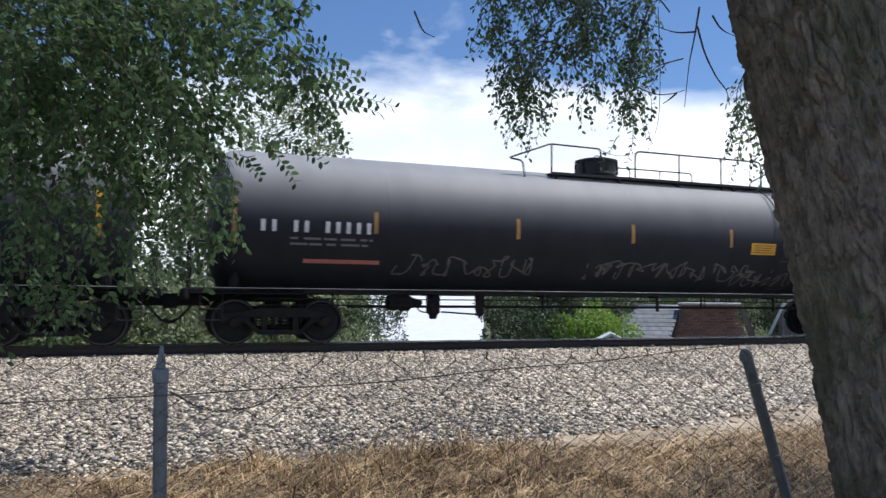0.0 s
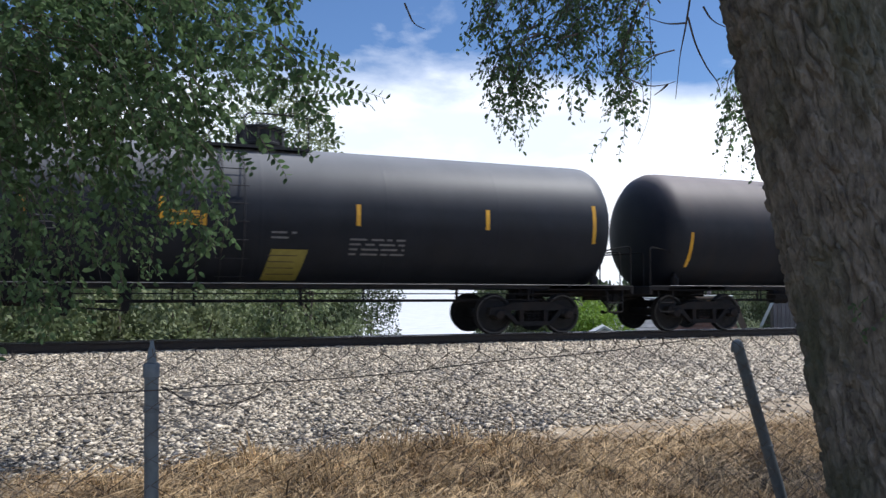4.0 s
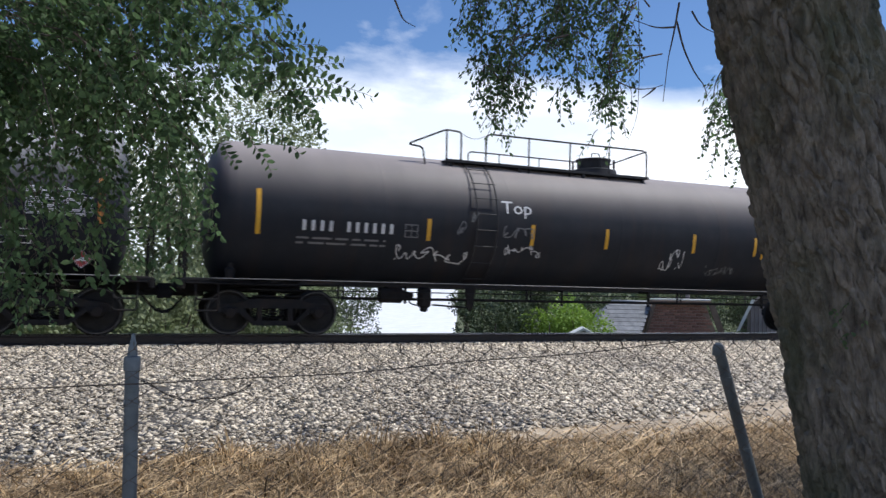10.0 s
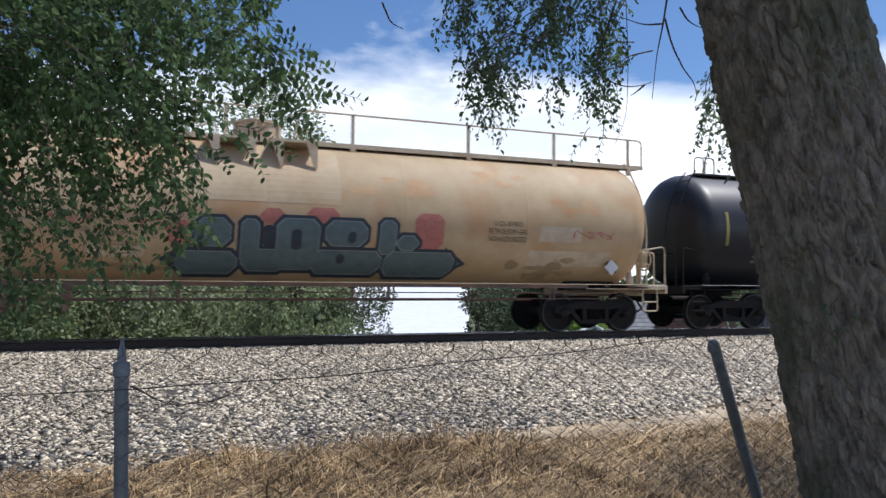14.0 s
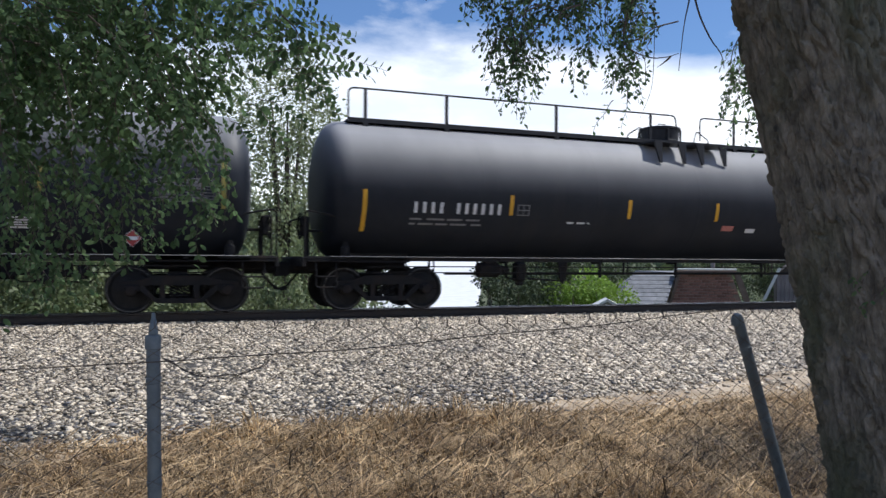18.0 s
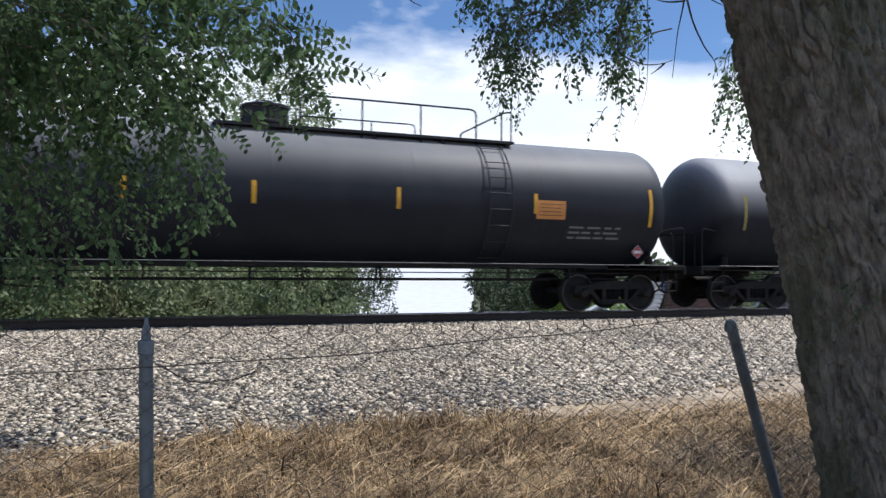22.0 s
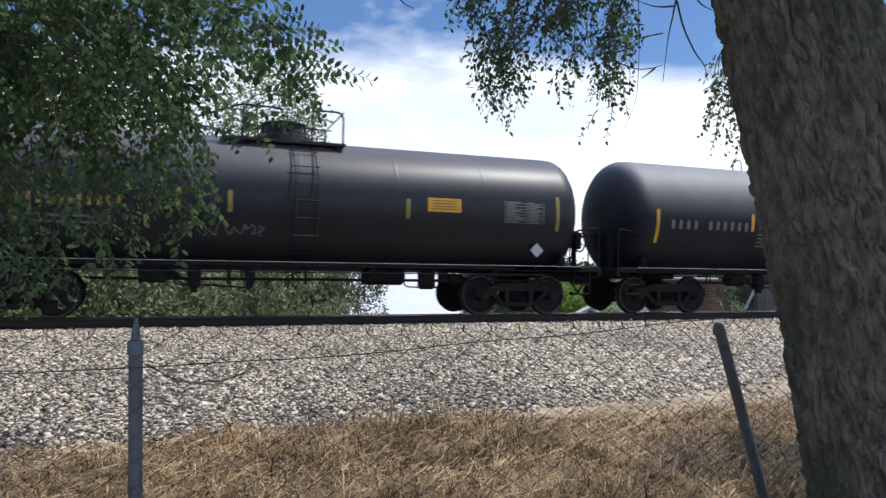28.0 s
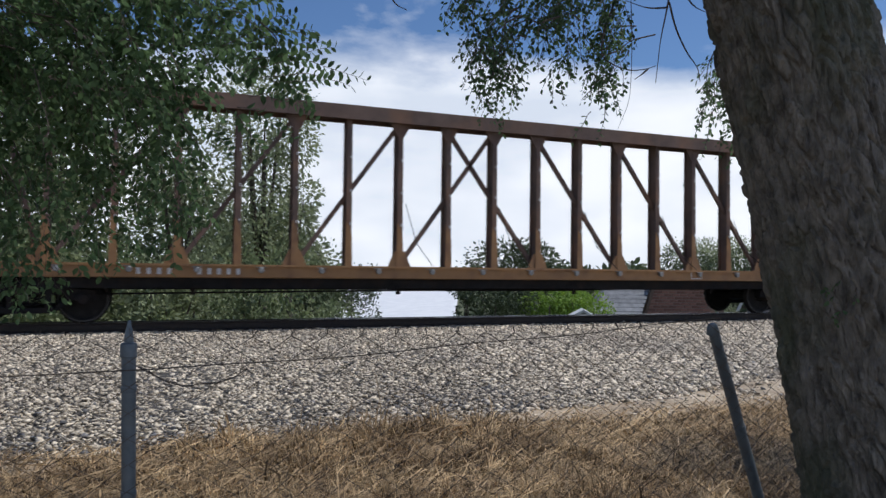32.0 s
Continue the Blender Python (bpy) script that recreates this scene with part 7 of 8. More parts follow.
def sprig_mesh(reach, seed, leaf=0.066):
    """A thin arching stem with leaves set in two rows straight on it."""
    rng, r = np.random.default_rng(seed), random.Random(seed)
    n = max(6, int(reach.length / 0.024))
    line, pts, ways, sizes, tw = [], [], [], [], Shape()
    flank = reach.cross(Vector((0, 1, 0.2))).normalized()
    for i in range(n + 1):
        k = i / n
        p = reach * k + Vector((0, 0, 0.07 * math.sin(k * math.pi) * reach.length)) + flank * 0.008 * math.sin(k * 9 + seed)
        line.append(p)
        if k > 0.12:
            pts.append(p)
            ways.append(reach.normalized() * 0.6 + flank * (0.85 if i % 2 else -0.85) + Vector((0, r.uniform(-0.3, 0.3), 0)))
            sizes.append(leaf * (1.1 - 0.35 * k) * r.uniform(0.85, 1.1))
    tw.tube(line, [0.0032 - 0.002 * i / n for i in range(n + 1)], 4, caps=False)
    return leaves_mesh("sprig", pts, ways, sizes, [M["twig"], M["leaf"]], rng, tw, tilt=0.35)


SWAYING = []
VIEW_A, VIEW_R = Vector((0.364, 0.931, 0)), Vector((0.931, -0.364, 0))


def hung(d, side, z):
    """A place d metres out from the viewpoint, side metres across, at height z."""
    p = VIEW_A * d + VIEW_R * side
    return Vector((p.x, p.y, z))


def bark_trunk():
    """The leaning trunk: a tapered, fluted column with deep furrowed bark."""
    n, m = 360, 450
    zs = [-0.75 + 3.55 * j / 400 for j in range(401)] + [2.8 + 2.4 * (j + 1) / 49 for j in range(49)]
    v = np.empty((m, n, 3))
    for j, z in enumerate(zs):
        cx = 3.752 - 0.212 * (z + 0.13) + 0.02 * math.sin(z * 1.3)
        cy = 2.80 + 0.08 * (z + 0.13)
        r = 0.412 - 0.012 * (z - 1) + 0.16 * math.exp(-(z + 0.75) * 3.2) + (0.05 * max(0, z - 3.2))
        for i in range(n):
            a = 2 * math.pi * i / n
            c, s = math.cos(a), math.sin(a)
            w = noise.noise((c * 2.4, s * 2.4, z * 3.0))
            w2 = noise.noise((c * 6, s * 6, z * 7))
            # long flat plates parted by crisp cracks, flaking in smaller scales
            ct, st = math.cos(a + 0.22 * z), math.sin(a + 0.22 * z)
            near, at = noise.voronoi((ct * 9.5 + 0.5 * w + 0.5 * w2, st * 9.5 + 0.5 * w - 0.5 * w2, z * 3.5 + 0.9 * w))
            plate = min(1.0, (near[1] - near[0]) * 6.5) ** 0.7
            lift = noise.cell(at[0] * 7.3)
            flake, spot = noise.voronoi((c * 16 + 0.8 * w2, s * 16 - 0.8 * w2, z * 10.5 + 1.2 * w2))
            scale = min(1.0, (flake[1] - flake[0]) * 5) * (0.6 + 0.6 * noise.cell(spot[0] * 5.1))
            fine = noise.noise((c * 42, s * 42, z * 14)) + 0.5 * noise.noise((c * 80, s * 80, z * 40))
            rr = r * (1 + 0.02 * math.sin(3 * a + z)) + 0.036 * (plate * (0.75 + 0.45 * lift) - 0.8) + 0.014 * scale + 0.006 * fine
            v[j, i] = (cx + rr * c, cy + rr * s, z)
    idx = np.arange(m * n).reshape(m, n)
    a, b = idx[:-1], idx[1:]
    f = np.stack([a, np.roll(a, -1, 1), np.roll(b, -1, 1), b], -1).reshape(-1, 4)
    me = big_mesh("trunk", v.reshape(-1, 3), f, M["bark"])
    return me


def elm_tree():
    tree = tagged(new("elm_tree"), "old leaning elm with furrowed bark and drooping leafy boughs", "tree")
    tree.location = (0, 0, 0)
    put("trunk", bark_trunk(), tree, label="thick leaning trunk with deep furrowed grey bark")
    fork = Vector((2.65, 3.2, 5.0))
    limbs = [[fork, (1.4, 4.0, 5.6), (-0.4, 5.0, 5.5), (-2.2, 6.2, 5.0)], [fork, (2.4, 3.6, 5.5), (2.2, 4.2, 5.3), (2.1, 4.7, 4.7)],
             [fork, (1.0, 2.2, 6.2), (-1.2, 1.2, 6.6), (-3.0, 0.4, 6.6)], [fork, (2.8, 1.8, 6.3), (2.4, -0.2, 7.2), (1.6, -2.0, 7.4)],
             [fork, (4.0, 2.6, 6.0), (6.4, 2.0, 6.6), (9.0, 2.8, 6.6)], [fork, (3.8, 2.6, 6.4), (5.6, 1.8, 7.8), (8.0, 1.3, 9.4)]]
    for line in limbs:
        s = Shape()
        path = bent(line, 0.8, 5)
        s.tube(path, [0.24 - 0.19 * i / (len(path) - 1) for i in range(len(path))], 12)
        part("limb", s, M["bark"], tree)
    # boughs beyond the fence, thick to one side and thinning towards the open sky
    r = random.Random(8)

    def hang_bough(e, rise, back, seed, **how):
        root = e + Vector((r.uniform(-0.75, -0.05) * back, r.uniform(-0.3, 0.5), rise))
        bend = root.lerp(e, 0.5) + Vector((r.uniform(-0.05, 0.2), r.uniform(-0.15, 0.1), r.uniform(0.05, 0.25)))
        b = put("bough", bough_mesh("bough", [Vector((0, 0, 0)), bend - root, e - root], seed, **how), tree, root)
        SWAYING.append((b, root, 0.9 + 0.9 * r.random(), r.random()))

    for i in range(118):
        d = r.uniform(4.4, 6.2)
        q = ((i * 0.618) % 1.0)                                # 0: outer side, 1: towards the gap
        if q > 0.62 and i % 2:
            continue
        a = -0.66 + 0.47 * q
        up = r.uniform(0.16 + 0.05 * q, 0.43) if i < 80 else r.uniform(0.21 + 0.05 * q, 0.42)
        hang_bough(hung(d, a * d, 1.07 + up * d), r.uniform(0.25, 0.7), 1.0, 100 + i, leaf=0.064, thick=0.006, twig_gap=0.06, twig_len=(0.16, 0.42), leaf_gap=0.026, droop=0.4, spread=0.02, down=-0.15)
    # a deeper layer behind them
    for i in range(58):
        d = r.uniform(6.0, 7.6)
        q = ((i * 0.618) % 1.0)
        a = -0.70 + 0.45 * q
        up = r.uniform(0.19 + 0.04 * q, 0.44)
        hang_bough(hung(d, a * d, 1.07 + up * d), r.uniform(0.3, 0.8), 0.8, 500 + i, leaf=0.082, thick=0.008, twig_gap=0.06, twig_len=(0.25, 0.6), leaf_gap=0.028, droop=0.3, spread=0.04, down=-0.1, plain=True)
    # a thick curtain on the outer side
    for i in range(36):
        d = r.uniform(5.0, 6.8)
        a = -0.68 + 0.36 * ((i * 0.618) % 1.0)
        up = r.uniform(0.075 + 0.4 * max(0, a + 0.5), 0.26)
        hang_bough(hung(d, a * d, 1.07 + up * d), r.uniform(0.4, 0.9), 0.6, 800 + i, leaf=0.085, thick=0.005, twig_gap=0.055, twig_len=(0.16, 0.42), leaf_gap=0.026, droop=0.5, spread=0.04, down=-0.25, plain=True)
    # strands that hang down before the cars
    for i in range(38):
        d = r.uniform(4.6, 6.4)
        q = ((i * 0.618) % 1.0)
        a = -0.66 + 0.37 * q
        low = -0.085 + 0.12 * max(0, (q - 0.5)) / 0.5
        up = low + (0.10 - low) * r.random()
        hang_bough(hung(d, a * d, 1.07 + up * d), r.uniform(0.7, 1.3), 0.5, 600 + i, leaf=0.060, thick=0.004, twig_gap=0.07, twig_len=(0.12, 0.32), leaf_gap=0.024, droop=0.6, spread=0.02, down=-0.25)
    # sprigs against the open sky: neat rows of leaves along each stem
    ends = [((450, 80), (668, 133)), ((470, 100), (612, 74)), ((440, 60), (575, 42)), ((470, 120), (600, 128)), ((480, 150), (585, 205)), ((460, 30), (540, 12)),
            ((450, 150), (570, 175)), ((430, 170), (540, 238)), ((420, 180), (492, 272)), ((440, 110), (560, 100)), ((480, 90), (585, 60)), ((400, 60), (535, 30)), ((490, 120), (560, 160)),
            ((380, 210), (430, 262)), ((470, 60), (520, 75)), ((500, 130), (640, 140)), ((360, 230), (350, 300)), ((510, 110), (575, 190))]
    for j, ((x0, y0), (x1, y1)) in enumerate(ends):
        d = 4.5 + 0.1 * (j % 3)
        root = hung(d + 0.15, (x0 - 784) / 1343 * d, 1.07 + (463 - y0) / 1343 * d)
        tip = hung(d, (x1 - 784) / 1343 * d, 1.07 + (463 - y1) / 1343 * d)
        b = put("sprig", sprig_mesh(tip - root, 300 + j), tree, root)
        SWAYING.append((b, root, 1.0 + 0.5 * r.random(), 0.13 * j))
    # boughs over the middle and beside the trunk
    for i in range(102):
        if i < 90:
            d = r.uniform(3.5, 4.7)
            x = r.uniform(0.035, 0.25)
            floor_up = 0.218 + 0.016 * math.sin(x * 75) + (0.03 if x < 0.05 else 0) + 2.0 * max(0, x - 0.215)
            up = r.uniform(floor_up, 0.43)
        else:
            d = r.uniform(4.6, 5.4)
            x = r.uniform(0.365, 0.43)
            up = r.uniform(0.15, 0.26)
        e = hung(d, x * d, 1.07 + up * d)
        size = d / 5.4
        root = e + Vector((r.uniform(0.05, 0.45), r.uniform(-0.1, 0.3), r.uniform(0.3, 0.65))) * size
        bend = root.lerp(e, 0.5) + Vector((r.uniform(-0.12, 0.1), 0, r.uniform(0.05, 0.2)))
        me = bough_mesh("bough", [Vector((0, 0, 0)), bend - root, e - root], 200 + i, leaf=0.041 * size, twig_gap=0.056 * size, droop=0.7, twig_len=(0.12 * size, 0.36 * size), leaf_gap=0.02 * size, spread=0.014, thick=0.005, down=-0.4)
        b = put("bough", me, tree, root)
        SWAYING.append((b, root, 1.6 + 1.2 * r.random(), r.random()))
    for j, ((x0, y0), (x1, y1)) in enumerate((((860, -20), (800, 40)), ((900, 60), (850, 145)), ((1100, 150), (1085, 235)), ((1070, 180), (1035, 235)), ((1010, 120), (1020, 155)), ((1110, 100), (1120, 190)),
                                              ((940, 120), (920, 190)), ((1290, 120), (1255, 225)), ((1290, 170), (1270, 262)), ((1310, 90), (1290, 150)))):
        d = 4.9
        root = hung(d, (x0 - 784) / 1343 * d, 1.07 + (463 - y0) / 1343 * d)
        tip = hung(d, (x1 - 784) / 1343 * d, 1.07 + (463 - y1) / 1343 * d)
        b = put("sprig", sprig_mesh(tip - root, 340 + j, 0.045), tree, root)
        SWAYING.append((b, root, 2.0, 0.17 * j))
    # bare twigs
    lines = [[(1202, -40), (1193, 15), (1183, 60), (1174, 142)], [(1198, -5), (1210, 45), (1232, 90), (1250, 112), (1254, 138)], [(1112, -40), (1078, 60), (1076, 96), (1100, 112), (1130, 121), (1158, 117), (1174, 111)],
             [(1160, 117), (1148, 128), (1136, 136)], [(1128, -40), (1132, 80), (1128, 175), (1106, 226)], [(1225, -25), (1240, 2), (1268, 14)], [(690, -30), (706, 8), (728, 18)], [(1196, 5), (1160, 8), (1120, -6)]]
    twigs = [[hung(4.2, ((x - 784) / 1343 + 0.0078) * 4.2, 1.07 + (478 - y) / 1343 * 4.2) for x, y in line] for line in lines]
    for j, line in enumerate(twigs):
        s = Shape()
        path = bent(line, 0.15, 4) if len(line) > 2 else line
        s.tube(path, [(0.0024 if j == 4 else 0.006) - (0.0013 if j == 4 else 0.004) * i / max(1, len(path) - 1) for i in range(len(path))], 5)
        part("bare_twig", s, M["twig"], tree)
    # crown above, out of sight, that shades the boughs, the trunk and the verge
    rn = np.random.default_rng(4)
    clumps = [(6.6, 1.6, 8.3), (7.4, 1.2, 8.9), (8.2, 1.2, 9.5), (7.0, 0.6, 9.1), (6.4, 1.5, 8.0), (8.6, 1.8, 9.7),
              (9.2, 4.0, 6.8), (0.4, 0.6, 7.0), (2.2, -0.6, 7.4),
              (-2.2, 4.0, 4.9), (-3.2, 5.4, 5.4), (-1.4, 6.2, 5.8), (-1.6, 2.2, 4.6)]
    for c in clumps:
        n = 1250
        p = rn.normal(size=(n, 3))
        p /= np.linalg.norm(p, axis=1, keepdims=True)
        p = np.array(c) + p * (rn.random((n, 1)) ** 0.4) * np.array([1.25, 1.1, 0.65])
        me = leaves_mesh("crown", p, rn.normal(size=(n, 3)) + np.array([0, 0, -0.6]), rn.uniform(0.09, 0.16, n), [M["twig"], M["leaf"]], rn, plain=True)
        put("crown", me, tree)
    # a few green shoots on the trunk
    for j, (dx, dz) in enumerate(((0.0, 0.02), (0.05, -0.05), (-0.06, 0.05), (0.09, 0.03), (0.03, 0.09), (-0.02, -0.07))):
        a = Vector((3.15 + dx * 0.7, 2.68 - dx * 0.7, 0.95 + dz))
        me = bough_mesh("shoot", [Vector((0, 0, 0)), Vector((-0.05, -0.05, 0.03)), Vector((-0.09, -0.08, -0.05))], 700 + j, leaf=0.036, twig_gap=0.03, twig_len=(0.05, 0.12), leaf_gap=0.016, thick=0.003)
        put("shoot", me, tree, a)


elm_tree()


def far_tree(name, x, y, base, height, rx, mat, seed, label, leaf=0.16, n=2600, squat=0.9, low=0.25, dome=False):
    rng = np.random.default_rng(seed)
    tree = tagged(new(name), label, "tree" if height > 3.4 else "bush")
    tree.location = (x, y, base)
    s = Shape()
    s.tube([(0, 0, -0.2), (0.05 * height * 0.2, 0, height * 0.3), (0.1, 0.05, height * 0.75)], [0.017 * height, 0.012 * height, 0.005 * height], 8)
    part("trunk", s, M["twig"], tree)
    lumps = 11
    pts, ways = [], []
    for k in range(lumps):
        a = rng.uniform(0, 6.28)
        rr = rx * 0.62 * math.sqrt(rng.random())
        zc = height * rng.uniform(low + 0.15, 0.86)
        c = np.array([rr * math.cos(a), rr * math.sin(a), zc])
        m = n // lumps
        p = rng.normal(size=(m, 3))
        p /= np.linalg.norm(p, axis=1, keepdims=True)
        p *= (0.55 + 0.45 * rng.random((m, 1)))
        size = rx * rng.uniform(0.34, 0.56)
        if dome and k < 5:
            c, size = np.array([0.28 * rx * math.cos(1.26 * k), 0.28 * rx * math.sin(1.26 * k), height - rx * 0.74 * squat]), rx * 0.72
        q = c + p * size * np.array([1, 1, squat])
        pts.append(q)
        ways.append(p + np.array([0, 0, -0.3]))
        b = Shape()
        b.tube([(0.03, 0, height * 0.35), tuple(c * 0.6 + np.array([0, 0, height * 0.12])), tuple(c)], [0.007 * height, 0.005 * height, 0.002 * height], 5)
        if k < 4:
            part("limb", b, M["twig"], tree)
    pts, ways = np.concatenate(pts), np.concatenate(ways)
    me = leaves_mesh("crown", pts, ways, rng.uniform(0.6, 1.3, len(pts)) * leaf, [M["twig"], M[mat]], rng, plain=True)
    put("crown", me, tree)
    return tree


def far_land():
    g = FAR_GROUND
    # tree line behind the track, thick at one side
    r = random.Random(5)
    for i in range(17):
        x = -10 + i * 1.02 + r.uniform(-0.4, 0.4)
        y = 27.6 - i * 0.2 + r.uniform(-1.2, 1.2)
        h = r.uniform(5.6, 7.6) if i < 14 else r.uniform(4.4, 5.0)
        far_tree("shrub_tree", x, y, g + 0.1, h, r.uniform(1.8, 2.4), "leaf_mid" if i % 3 == 1 else "leaf_pale", 40 + i, "tangled green tree on the low ground behind the track", 0.17, 3200, 1.0, 0.1)
    far_tree("tree", -2.4, 30.0, g, 13.0, 4.4, "leaf_mid", 71, "tall green tree behind the railway line", 0.24, 13000, 0.9, 0.15)
    far_tree("tree", -7.0, 31.0, g, 14.0, 4.8, "leaf_mid", 72, "tall green tree behind the railway line", 0.24, 13000, 0.9, 0.15)
    far_tree("tree", 4.7, 30.2, g, 14.0, 2.5, "leaf_pale", 73, "slender pale-leaved tree behind the railway line", 0.17, 7500, 1.3, 0.2, True)
    far_tree("tree", 6.0, 31.4, g, 11.6, 1.9, "leaf_pale", 76, "slender pale-leaved tree behind the railway line", 0.18, 2600, 1.3, 0.3)
    far_tree("tree", 1.6, 29.6, g, 12.6, 2.9, "leaf_pale", 79, "slender pale-leaved tree behind the railway line", 0.19, 6000, 1.25, 0.2, True)
    far_tree("tree", 21.0, 40.2, g, 7.8, 3.4, "leaf_far", 74, "round dark green tree beyond the railway line", 0.22, 9000, 0.9, 0.0, True)
    for i, (x, y, h, w) in enumerate(((5.6, 40.5, 9.2, 3.2), (8.6, 41.5, 7.6, 2.6), (2.4, 39.0, 10.0, 3.6), (51.5, 60.0, 9.4, 4.2), (57.5, 61.0, 9.6, 4.4))):
        far_tree("tree", x, y, g, h, w, "leaf_pale", 120 + i, "pale green tree across the low ground", 0.24, 6000, 0.95, 0.0, True)
    far_tree("tree", 16.6, 33.6, g, 5.5, 2.3, "leaf_far", 75, "dark green bushy tree beyond the railway line", 0.18, 4200, 0.9, 0.0)
    for i, (x, y, h, w) in enumerate(((18.6, 31.8, 5.3, 1.9), (20.4, 31.6, 5.3, 1.8), (20.7, 33.2, 5.2, 1.7), (19.6, 33.4, 5.6, 1.9), (21.9, 35.5, 5.0, 1.7))):
        far_tree("tree", x, y, g, h, w, "leaf_bright", 80 + i, "sunlit bright green garden tree", 0.16, 3400, 0.9, 0.0)
    for i, (x, y, h, w) in enumerate(((41.0, 48.5, 8.6, 3.2), (45.5, 47.0, 8.4, 3.0), (33.0, 52.0, 6.6, 2.8), (28.5, 55.0, 6.4, 3.2), (50.0, 46.0, 9.0, 4.0), (37.0, 56.0, 6.8, 3.4), (54.0, 56.0, 8.0, 4.0))):
        far_tree("tree", x, y, g, h, w, "leaf_far", 90 + i, "green tree among the houses", 0.24, 3200, 0.85, 0.05)
    for i, (x, y, h, w) in enumerate(((15.3, 55.0, 6.2, 2.4), (11.0, 48.0, 6.0, 2.4), (9.2, 41.0, 5.8, 2.2), (20.7, 46.0, 5.6, 1.3))):
        far_tree("tree", x, y, g, h, w, "leaf_far", 140 + i, "green tree across the low ground", 0.2, 3000, 0.95, 0.0, True)
    for i, (x, y, h, w) in enumerate(((31.6, 33.4, 4.1, 0.95), (32.5, 33.6, 3.7, 0.8), (31.0, 36.6, 5.2, 1.5))):
        far_tree("bush", x, y, g, h, w, "leaf_far" if i == 1 else "leaf_pale", 98 + i, "green bush beside the brick house", 0.13, 2200, 0.9, 0.0)
    # woods that close the far edge of the low land
    rn = np.random.default_rng(9)
    n = 26000
    ang, dist = rn.uniform(-1.25, 1.15, n), rn.uniform(210, 420, n)
    open_gap = (ang > 0.25) & (ang < 0.415)
    ang, dist = ang[~open_gap], dist[~open_gap]
    n = len(ang)
    x, y = np.sin(ang) * dist, np.cos(ang) * dist
    z = g + rn.uniform(0, 1, n) ** 0.8 * (6.2 + 1.6 * np.sin(ang * 23) + 1.2 * np.sin(ang * 61))
    me = leaves_mesh("far_woods", np.stack([x, y, z], -1), rn.normal(size=(n, 3)), rn.uniform(1.4, 3.2, n), [M["twig"], M["leaf_far"]], rn)
    tagged(put("far_woods", me), "hazy green woods along the horizon", "woods", kind="stuff")

    # pale sheet added to fill the gap between the trees with sky-like brightness
    s = Shape()
    s.add([(20.4, 80, g + 0.12), (34.6, 80, g + 0.12), (1740, 3950, g + 0.5), (1000, 3950, g + 0.5)], [(0, 1, 2, 3)])
    tagged(put("yard", s.mesh("yard", material("sky_bright_sheet", (0.62, 0.63, 0.64), (0.78, 0.78, 0.78), 0.8, 0.6, bump=0.2), 0)), "pale concrete yard beyond the embankment", "pavement", kind="structure")

    house()
    shed()
    barn()
    utility_pole()


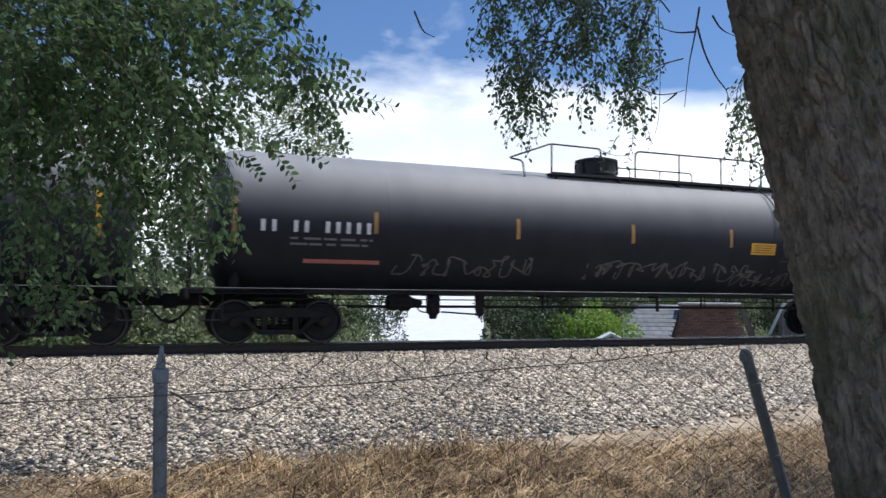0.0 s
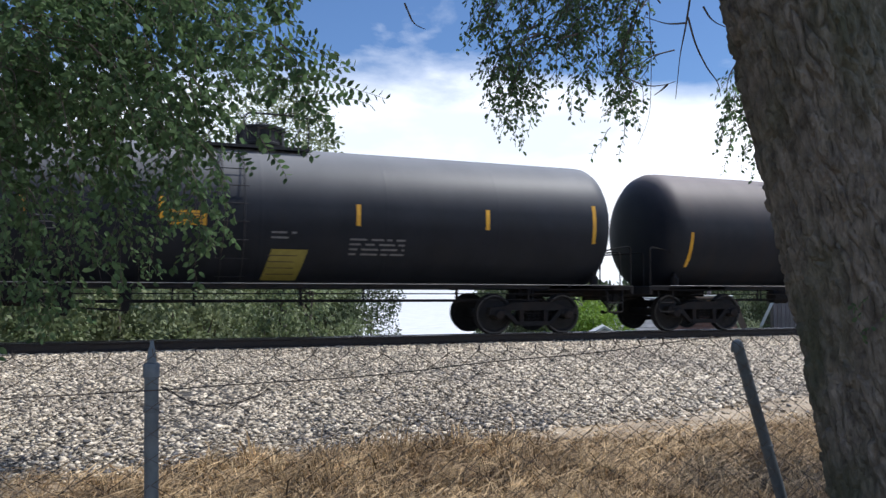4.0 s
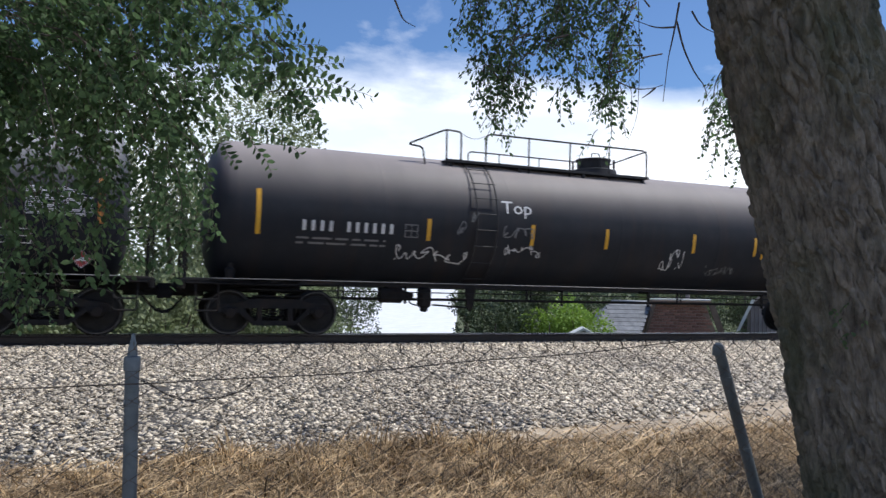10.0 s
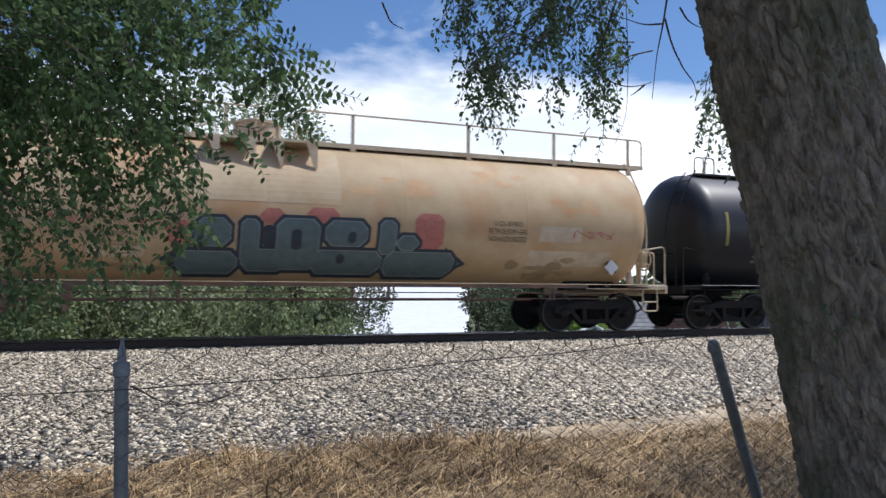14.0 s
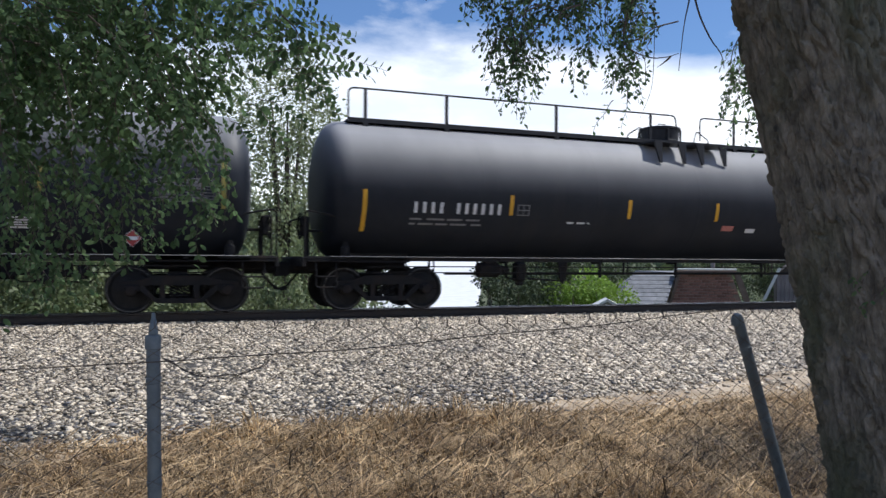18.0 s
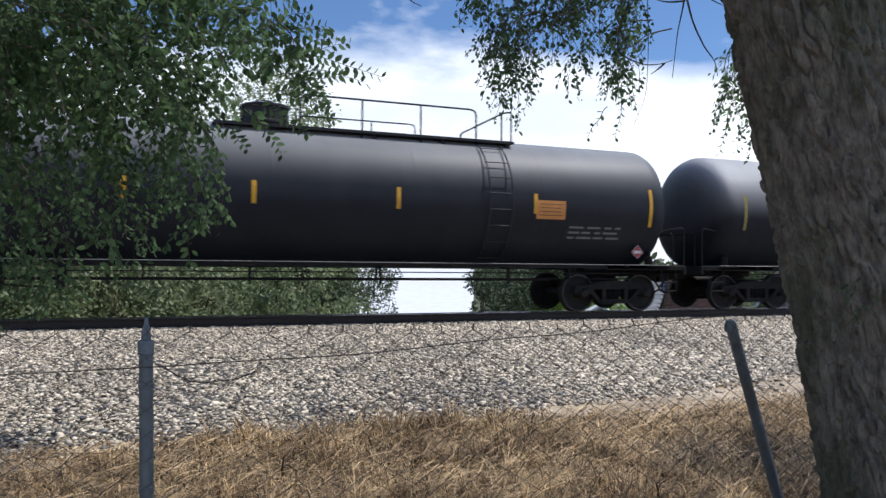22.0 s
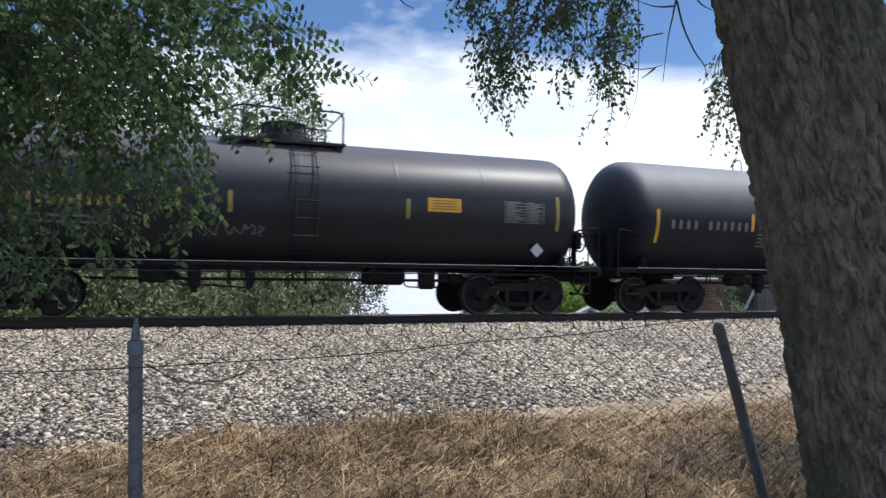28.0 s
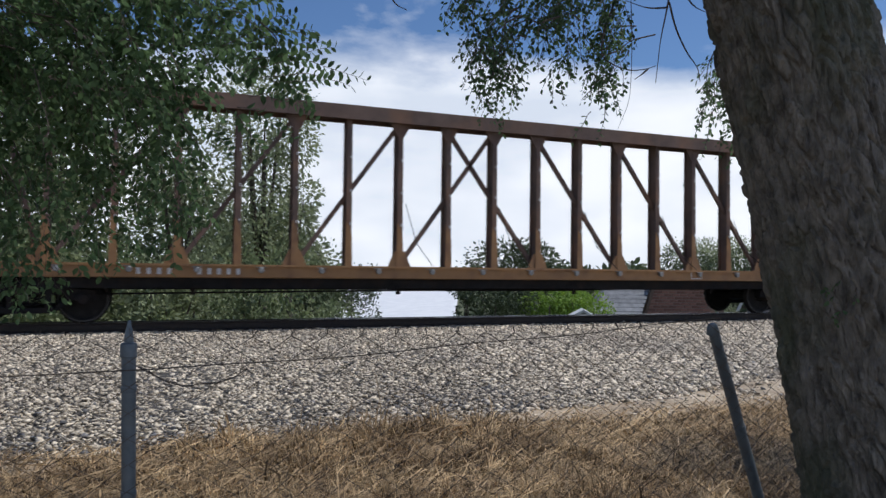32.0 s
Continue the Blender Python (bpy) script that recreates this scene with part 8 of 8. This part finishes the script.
def house():
    """Brick house with a grey shingle roof, seen in the strip below the cars."""
    ob = tagged(new("brick_house"), "red-brown brick house with a grey shingle roof", "house")
    # local x runs along the brick front, y into the house
    ob.location = (25.15, 33.3, FAR_GROUND)
    ob.rotation_euler = (0, 0, radians(-19))
    w, d, eave, ridge = 4.4, 9.0, 2.6, 5.15
    s = Shape()
    s.plate([(0, 0), (w, 0), (w, eave), (w - 0.95, ridge - 0.05), (0.58, ridge - 0.05), (-0.2, eave)], 0, 0.2)
    wall = part("front_wall", s, M["mortar"], ob)
    brick = cached("brick", lambda q: q.box((0, 0, 0), (0.39, 0.05, 0.125), bevel=0.012), M["brick"])
    row = 0
    z = 2.95
    while z < ridge - 0.15:
        k = max(0, (z - eave) / (ridge - eave)) * 0.95
        x = 0.82 * k + 0.02 + (row % 2) * 0.2
        while x < w - k - 0.2:
            put("brick", brick, wall, (x, -0.025, z))
            x += 0.42
        z += 0.155
        row += 1
    # broad brown rake boards and the eave of the clipped gable
    for x0, x1, wide in ((-0.22, 0.56, 0.16), (w + 0.02, w - 0.93, 0.34)):
        q = Shape()
        q.plate([(x0, eave), (x1, ridge), (x1 + wide, ridge), (x0 + wide, eave)], -0.3, -0.22)
        part("rake_board", q, M["rake"], ob, "broad brown rake board")
    q = Shape()
    q.box((w / 2 - 0.18, -0.16, ridge + 0.02), (w - 1.2, 0.42, 0.14), bevel=0.02)
    part("eave_board", q, M["rake"], ob)
    q = Shape()
    q.box((w / 2 - 0.15, -0.1, ridge + 0.14), (w - 1.25, 0.5, 0.09), bevel=0.02)
    part("gutter", q, M["siding"], ob, "white gutter over the gable")
    # other wing: its roof slopes down towards the track
    s = Shape()
    s.box((-2.4, 0.7, 1.25), (3.0, 5.0, 2.5))
    part("wing_wall", s, M["siding"], ob)
    roof = Shape()
    roof.add([(-4.1, -2.7, 2.45), (-1.25, -2.7, 2.45), (0.68, 0.4, 5.1), (-1.5, 0.4, 5.1), (-4.1, 3.5, 2.45), (0.68, 3.5, 2.45)], [(0, 1, 2, 3), (3, 2, 5, 4), (0, 3, 4)])
    rf = part("roof", roof, M["shingle"], ob, "grey shingle roof", smooth=0)
    for i in range(13):
        k = i / 13
        y, z = 3.1 * k - 2.72, 2.45 + 2.65 * k + 0.03
        x0, x1 = -4.1 + 2.6 * k, -1.25 + 1.93 * k
        c = Shape()
        c.box(((x0 + x1) / 2, y + 0.12, z + 0.07), (x1 - x0, 0.335, 0.05), turn=Matrix.Rotation(math.atan2(2.65, 3.1) - 0.05, 3, "X"))
        part("shingle_course", c, M["shingle"], rf)
    r2 = Shape()
    r2.add([(0.95, 0.15, ridge - 0.05), (w - 0.95, 0.15, ridge - 0.05), (w - 0.95, d, ridge - 0.05), (0.95, d, ridge - 0.05), (0, 0.15, eave), (0, d, eave), (w, 0.15, eave), (w, d, eave)],
           [(0, 1, 2, 3), (4, 0, 3, 5), (1, 6, 7, 2)])
    part("main_roof", r2, M["shingle"], ob, smooth=0)
    s = Shape()
    s.box((0.1, d / 2, eave / 2), (0.2, d, eave))
    s.box((w - 0.1, d / 2, eave / 2), (0.2, d, eave))
    s.box((w / 2, d - 0.1, eave / 2), (w, 0.2, eave))
    part("side_walls", s, M["brick"], ob)


def shed():
    ob = tagged(new("garden_shed"), "small grey shed with white rake boards and pale roof", "shed")
    ob.location = (18.45, 28.5, FAR_GROUND + 0.25)
    ob.rotation_euler = (0, 0, radians(-30))
    s = Shape()
    s.plate([(-0.75, 0), (0.75, 0), (0.75, 3.3), (0, 3.7), (-0.75, 3.3)], 0, 1.8)
    part("wall", s, M["shingle"], ob)
    for k in (-1, 1):
        q = Shape()
        q.box((k * 0.43, 0.85, 3.51), (1.02, 2.0, 0.05), turn=Matrix.Rotation(k * 0.49, 3, "Y"))
        part("roof", q, M["siding"], ob, "pale roof slope")
        q = Shape()
        q.box((k * 0.43, -0.17, 3.5), (1.02, 0.04, 0.1), turn=Matrix.Rotation(k * 0.49, 3, "Y"))
        part("rake_board", q, M["siding"], ob, "white rake board")


def barn():
    """Plank-sided outbuilding beyond the brick house, with a white rake board."""
    ob = tagged(new("outbuilding"), "weathered plank outbuilding with a white rake board", "barn")
    ob.location = (33.7, 34.4, FAR_GROUND)
    ob.rotation_euler = (0, 0, radians(-42))
    s = Shape()
    s.plate([(0, 0), (4.4, 0), (4.4, 5.0), (2.2, 6.8), (0, 5.0)], 0.05, 4.0)
    part("wall", s, M["tie"], ob)
    plank = cached("plank", lambda q: q.box((0, 0, 0), (0.2, 0.04, 5.0), bevel=0.01), M["plank"])
    for i in range(20):
        put("plank", plank, ob, (0.12 + 0.22 * i, 0.02, 2.5))
    s = Shape()
    s.box((-0.35, -0.05, 4.2), (0.16, 0.05, 2.6), turn=Matrix.Rotation(0.42, 3, "Y"))
    part("rake_board", s, M["siding"], ob, "white rake board")


def utility_pole():
    ob = tagged(new("utility_pole"), "wooden utility pole with a transformer can", "utility pole")
    ob.location = (34.2, 40.4, FAR_GROUND)
    s = Shape()
    s.tube([(0, 0, -0.2), (0, 0, 12.0)], [0.16, 0.11], 10)
    part("pole", s, M["plank"], ob)
    s = Shape()
    s.lathe([(0.2, 0), (0.25, 0.05), (0.25, 0.85), (0.12, 0.95)], "z", (0.35, 0, 9.8), 14)
    part("transformer", s, M["galv"], ob)
    s = Shape()
    s.box((0, -0.12, 11.5), (0.9, 0.09, 0.11))
    part("crossarm", s, M["plank"], ob)


far_land()


def motions():
    steps = [i * 0.5 for i in range(65)]
    for car, mid in CARS:
        walk(car, [(t, pose(mid - gone(t), TRACK_Y, 0)) for t in steps])
    # wheels roll while they are near the view
    frames = [i / 30 for i in range(961)]
    for w, dx, car, tx in WHEELS:
        mid = next(m for c, m in CARS if c == car)
        near = [t for t in frames if -5.5 < mid + tx + dx - gone(t) < 23]
        if not near:
            continue
        rows = [0.0] * (near[0] > 0) + near + [32.0] * (near[-1] < 32.0)
        d0 = gone(near[0])
        out = []
        for t in rows:
            turn = -(gone(min(max(t, near[0]), near[-1])) - d0) / WHEEL_R
            m = Matrix.Translation((dx, 0, WHEEL_R)) @ Matrix.Rotation(turn, 4, "Y")
            out.append((t, m))
        walk(w, out)
    # boughs stir in the wind
    for b, root, amp, phase in SWAYING:
        rows = []
        for i in range(46):
            t = i * 32 / 45
            g = 0.6 + 0.4 * math.sin(0.5 * t + 1)
            a = amp * g * math.sin(2 * math.pi * (t / 2.3 + phase))
            c = amp * 0.7 * g * math.sin(2 * math.pi * (t / 1.7 + phase * 1.7))
            rows.append((t, pose(root.x, root.y, root.z, c, a, 0.8 * a)))
        walk(b, rows)


motions()
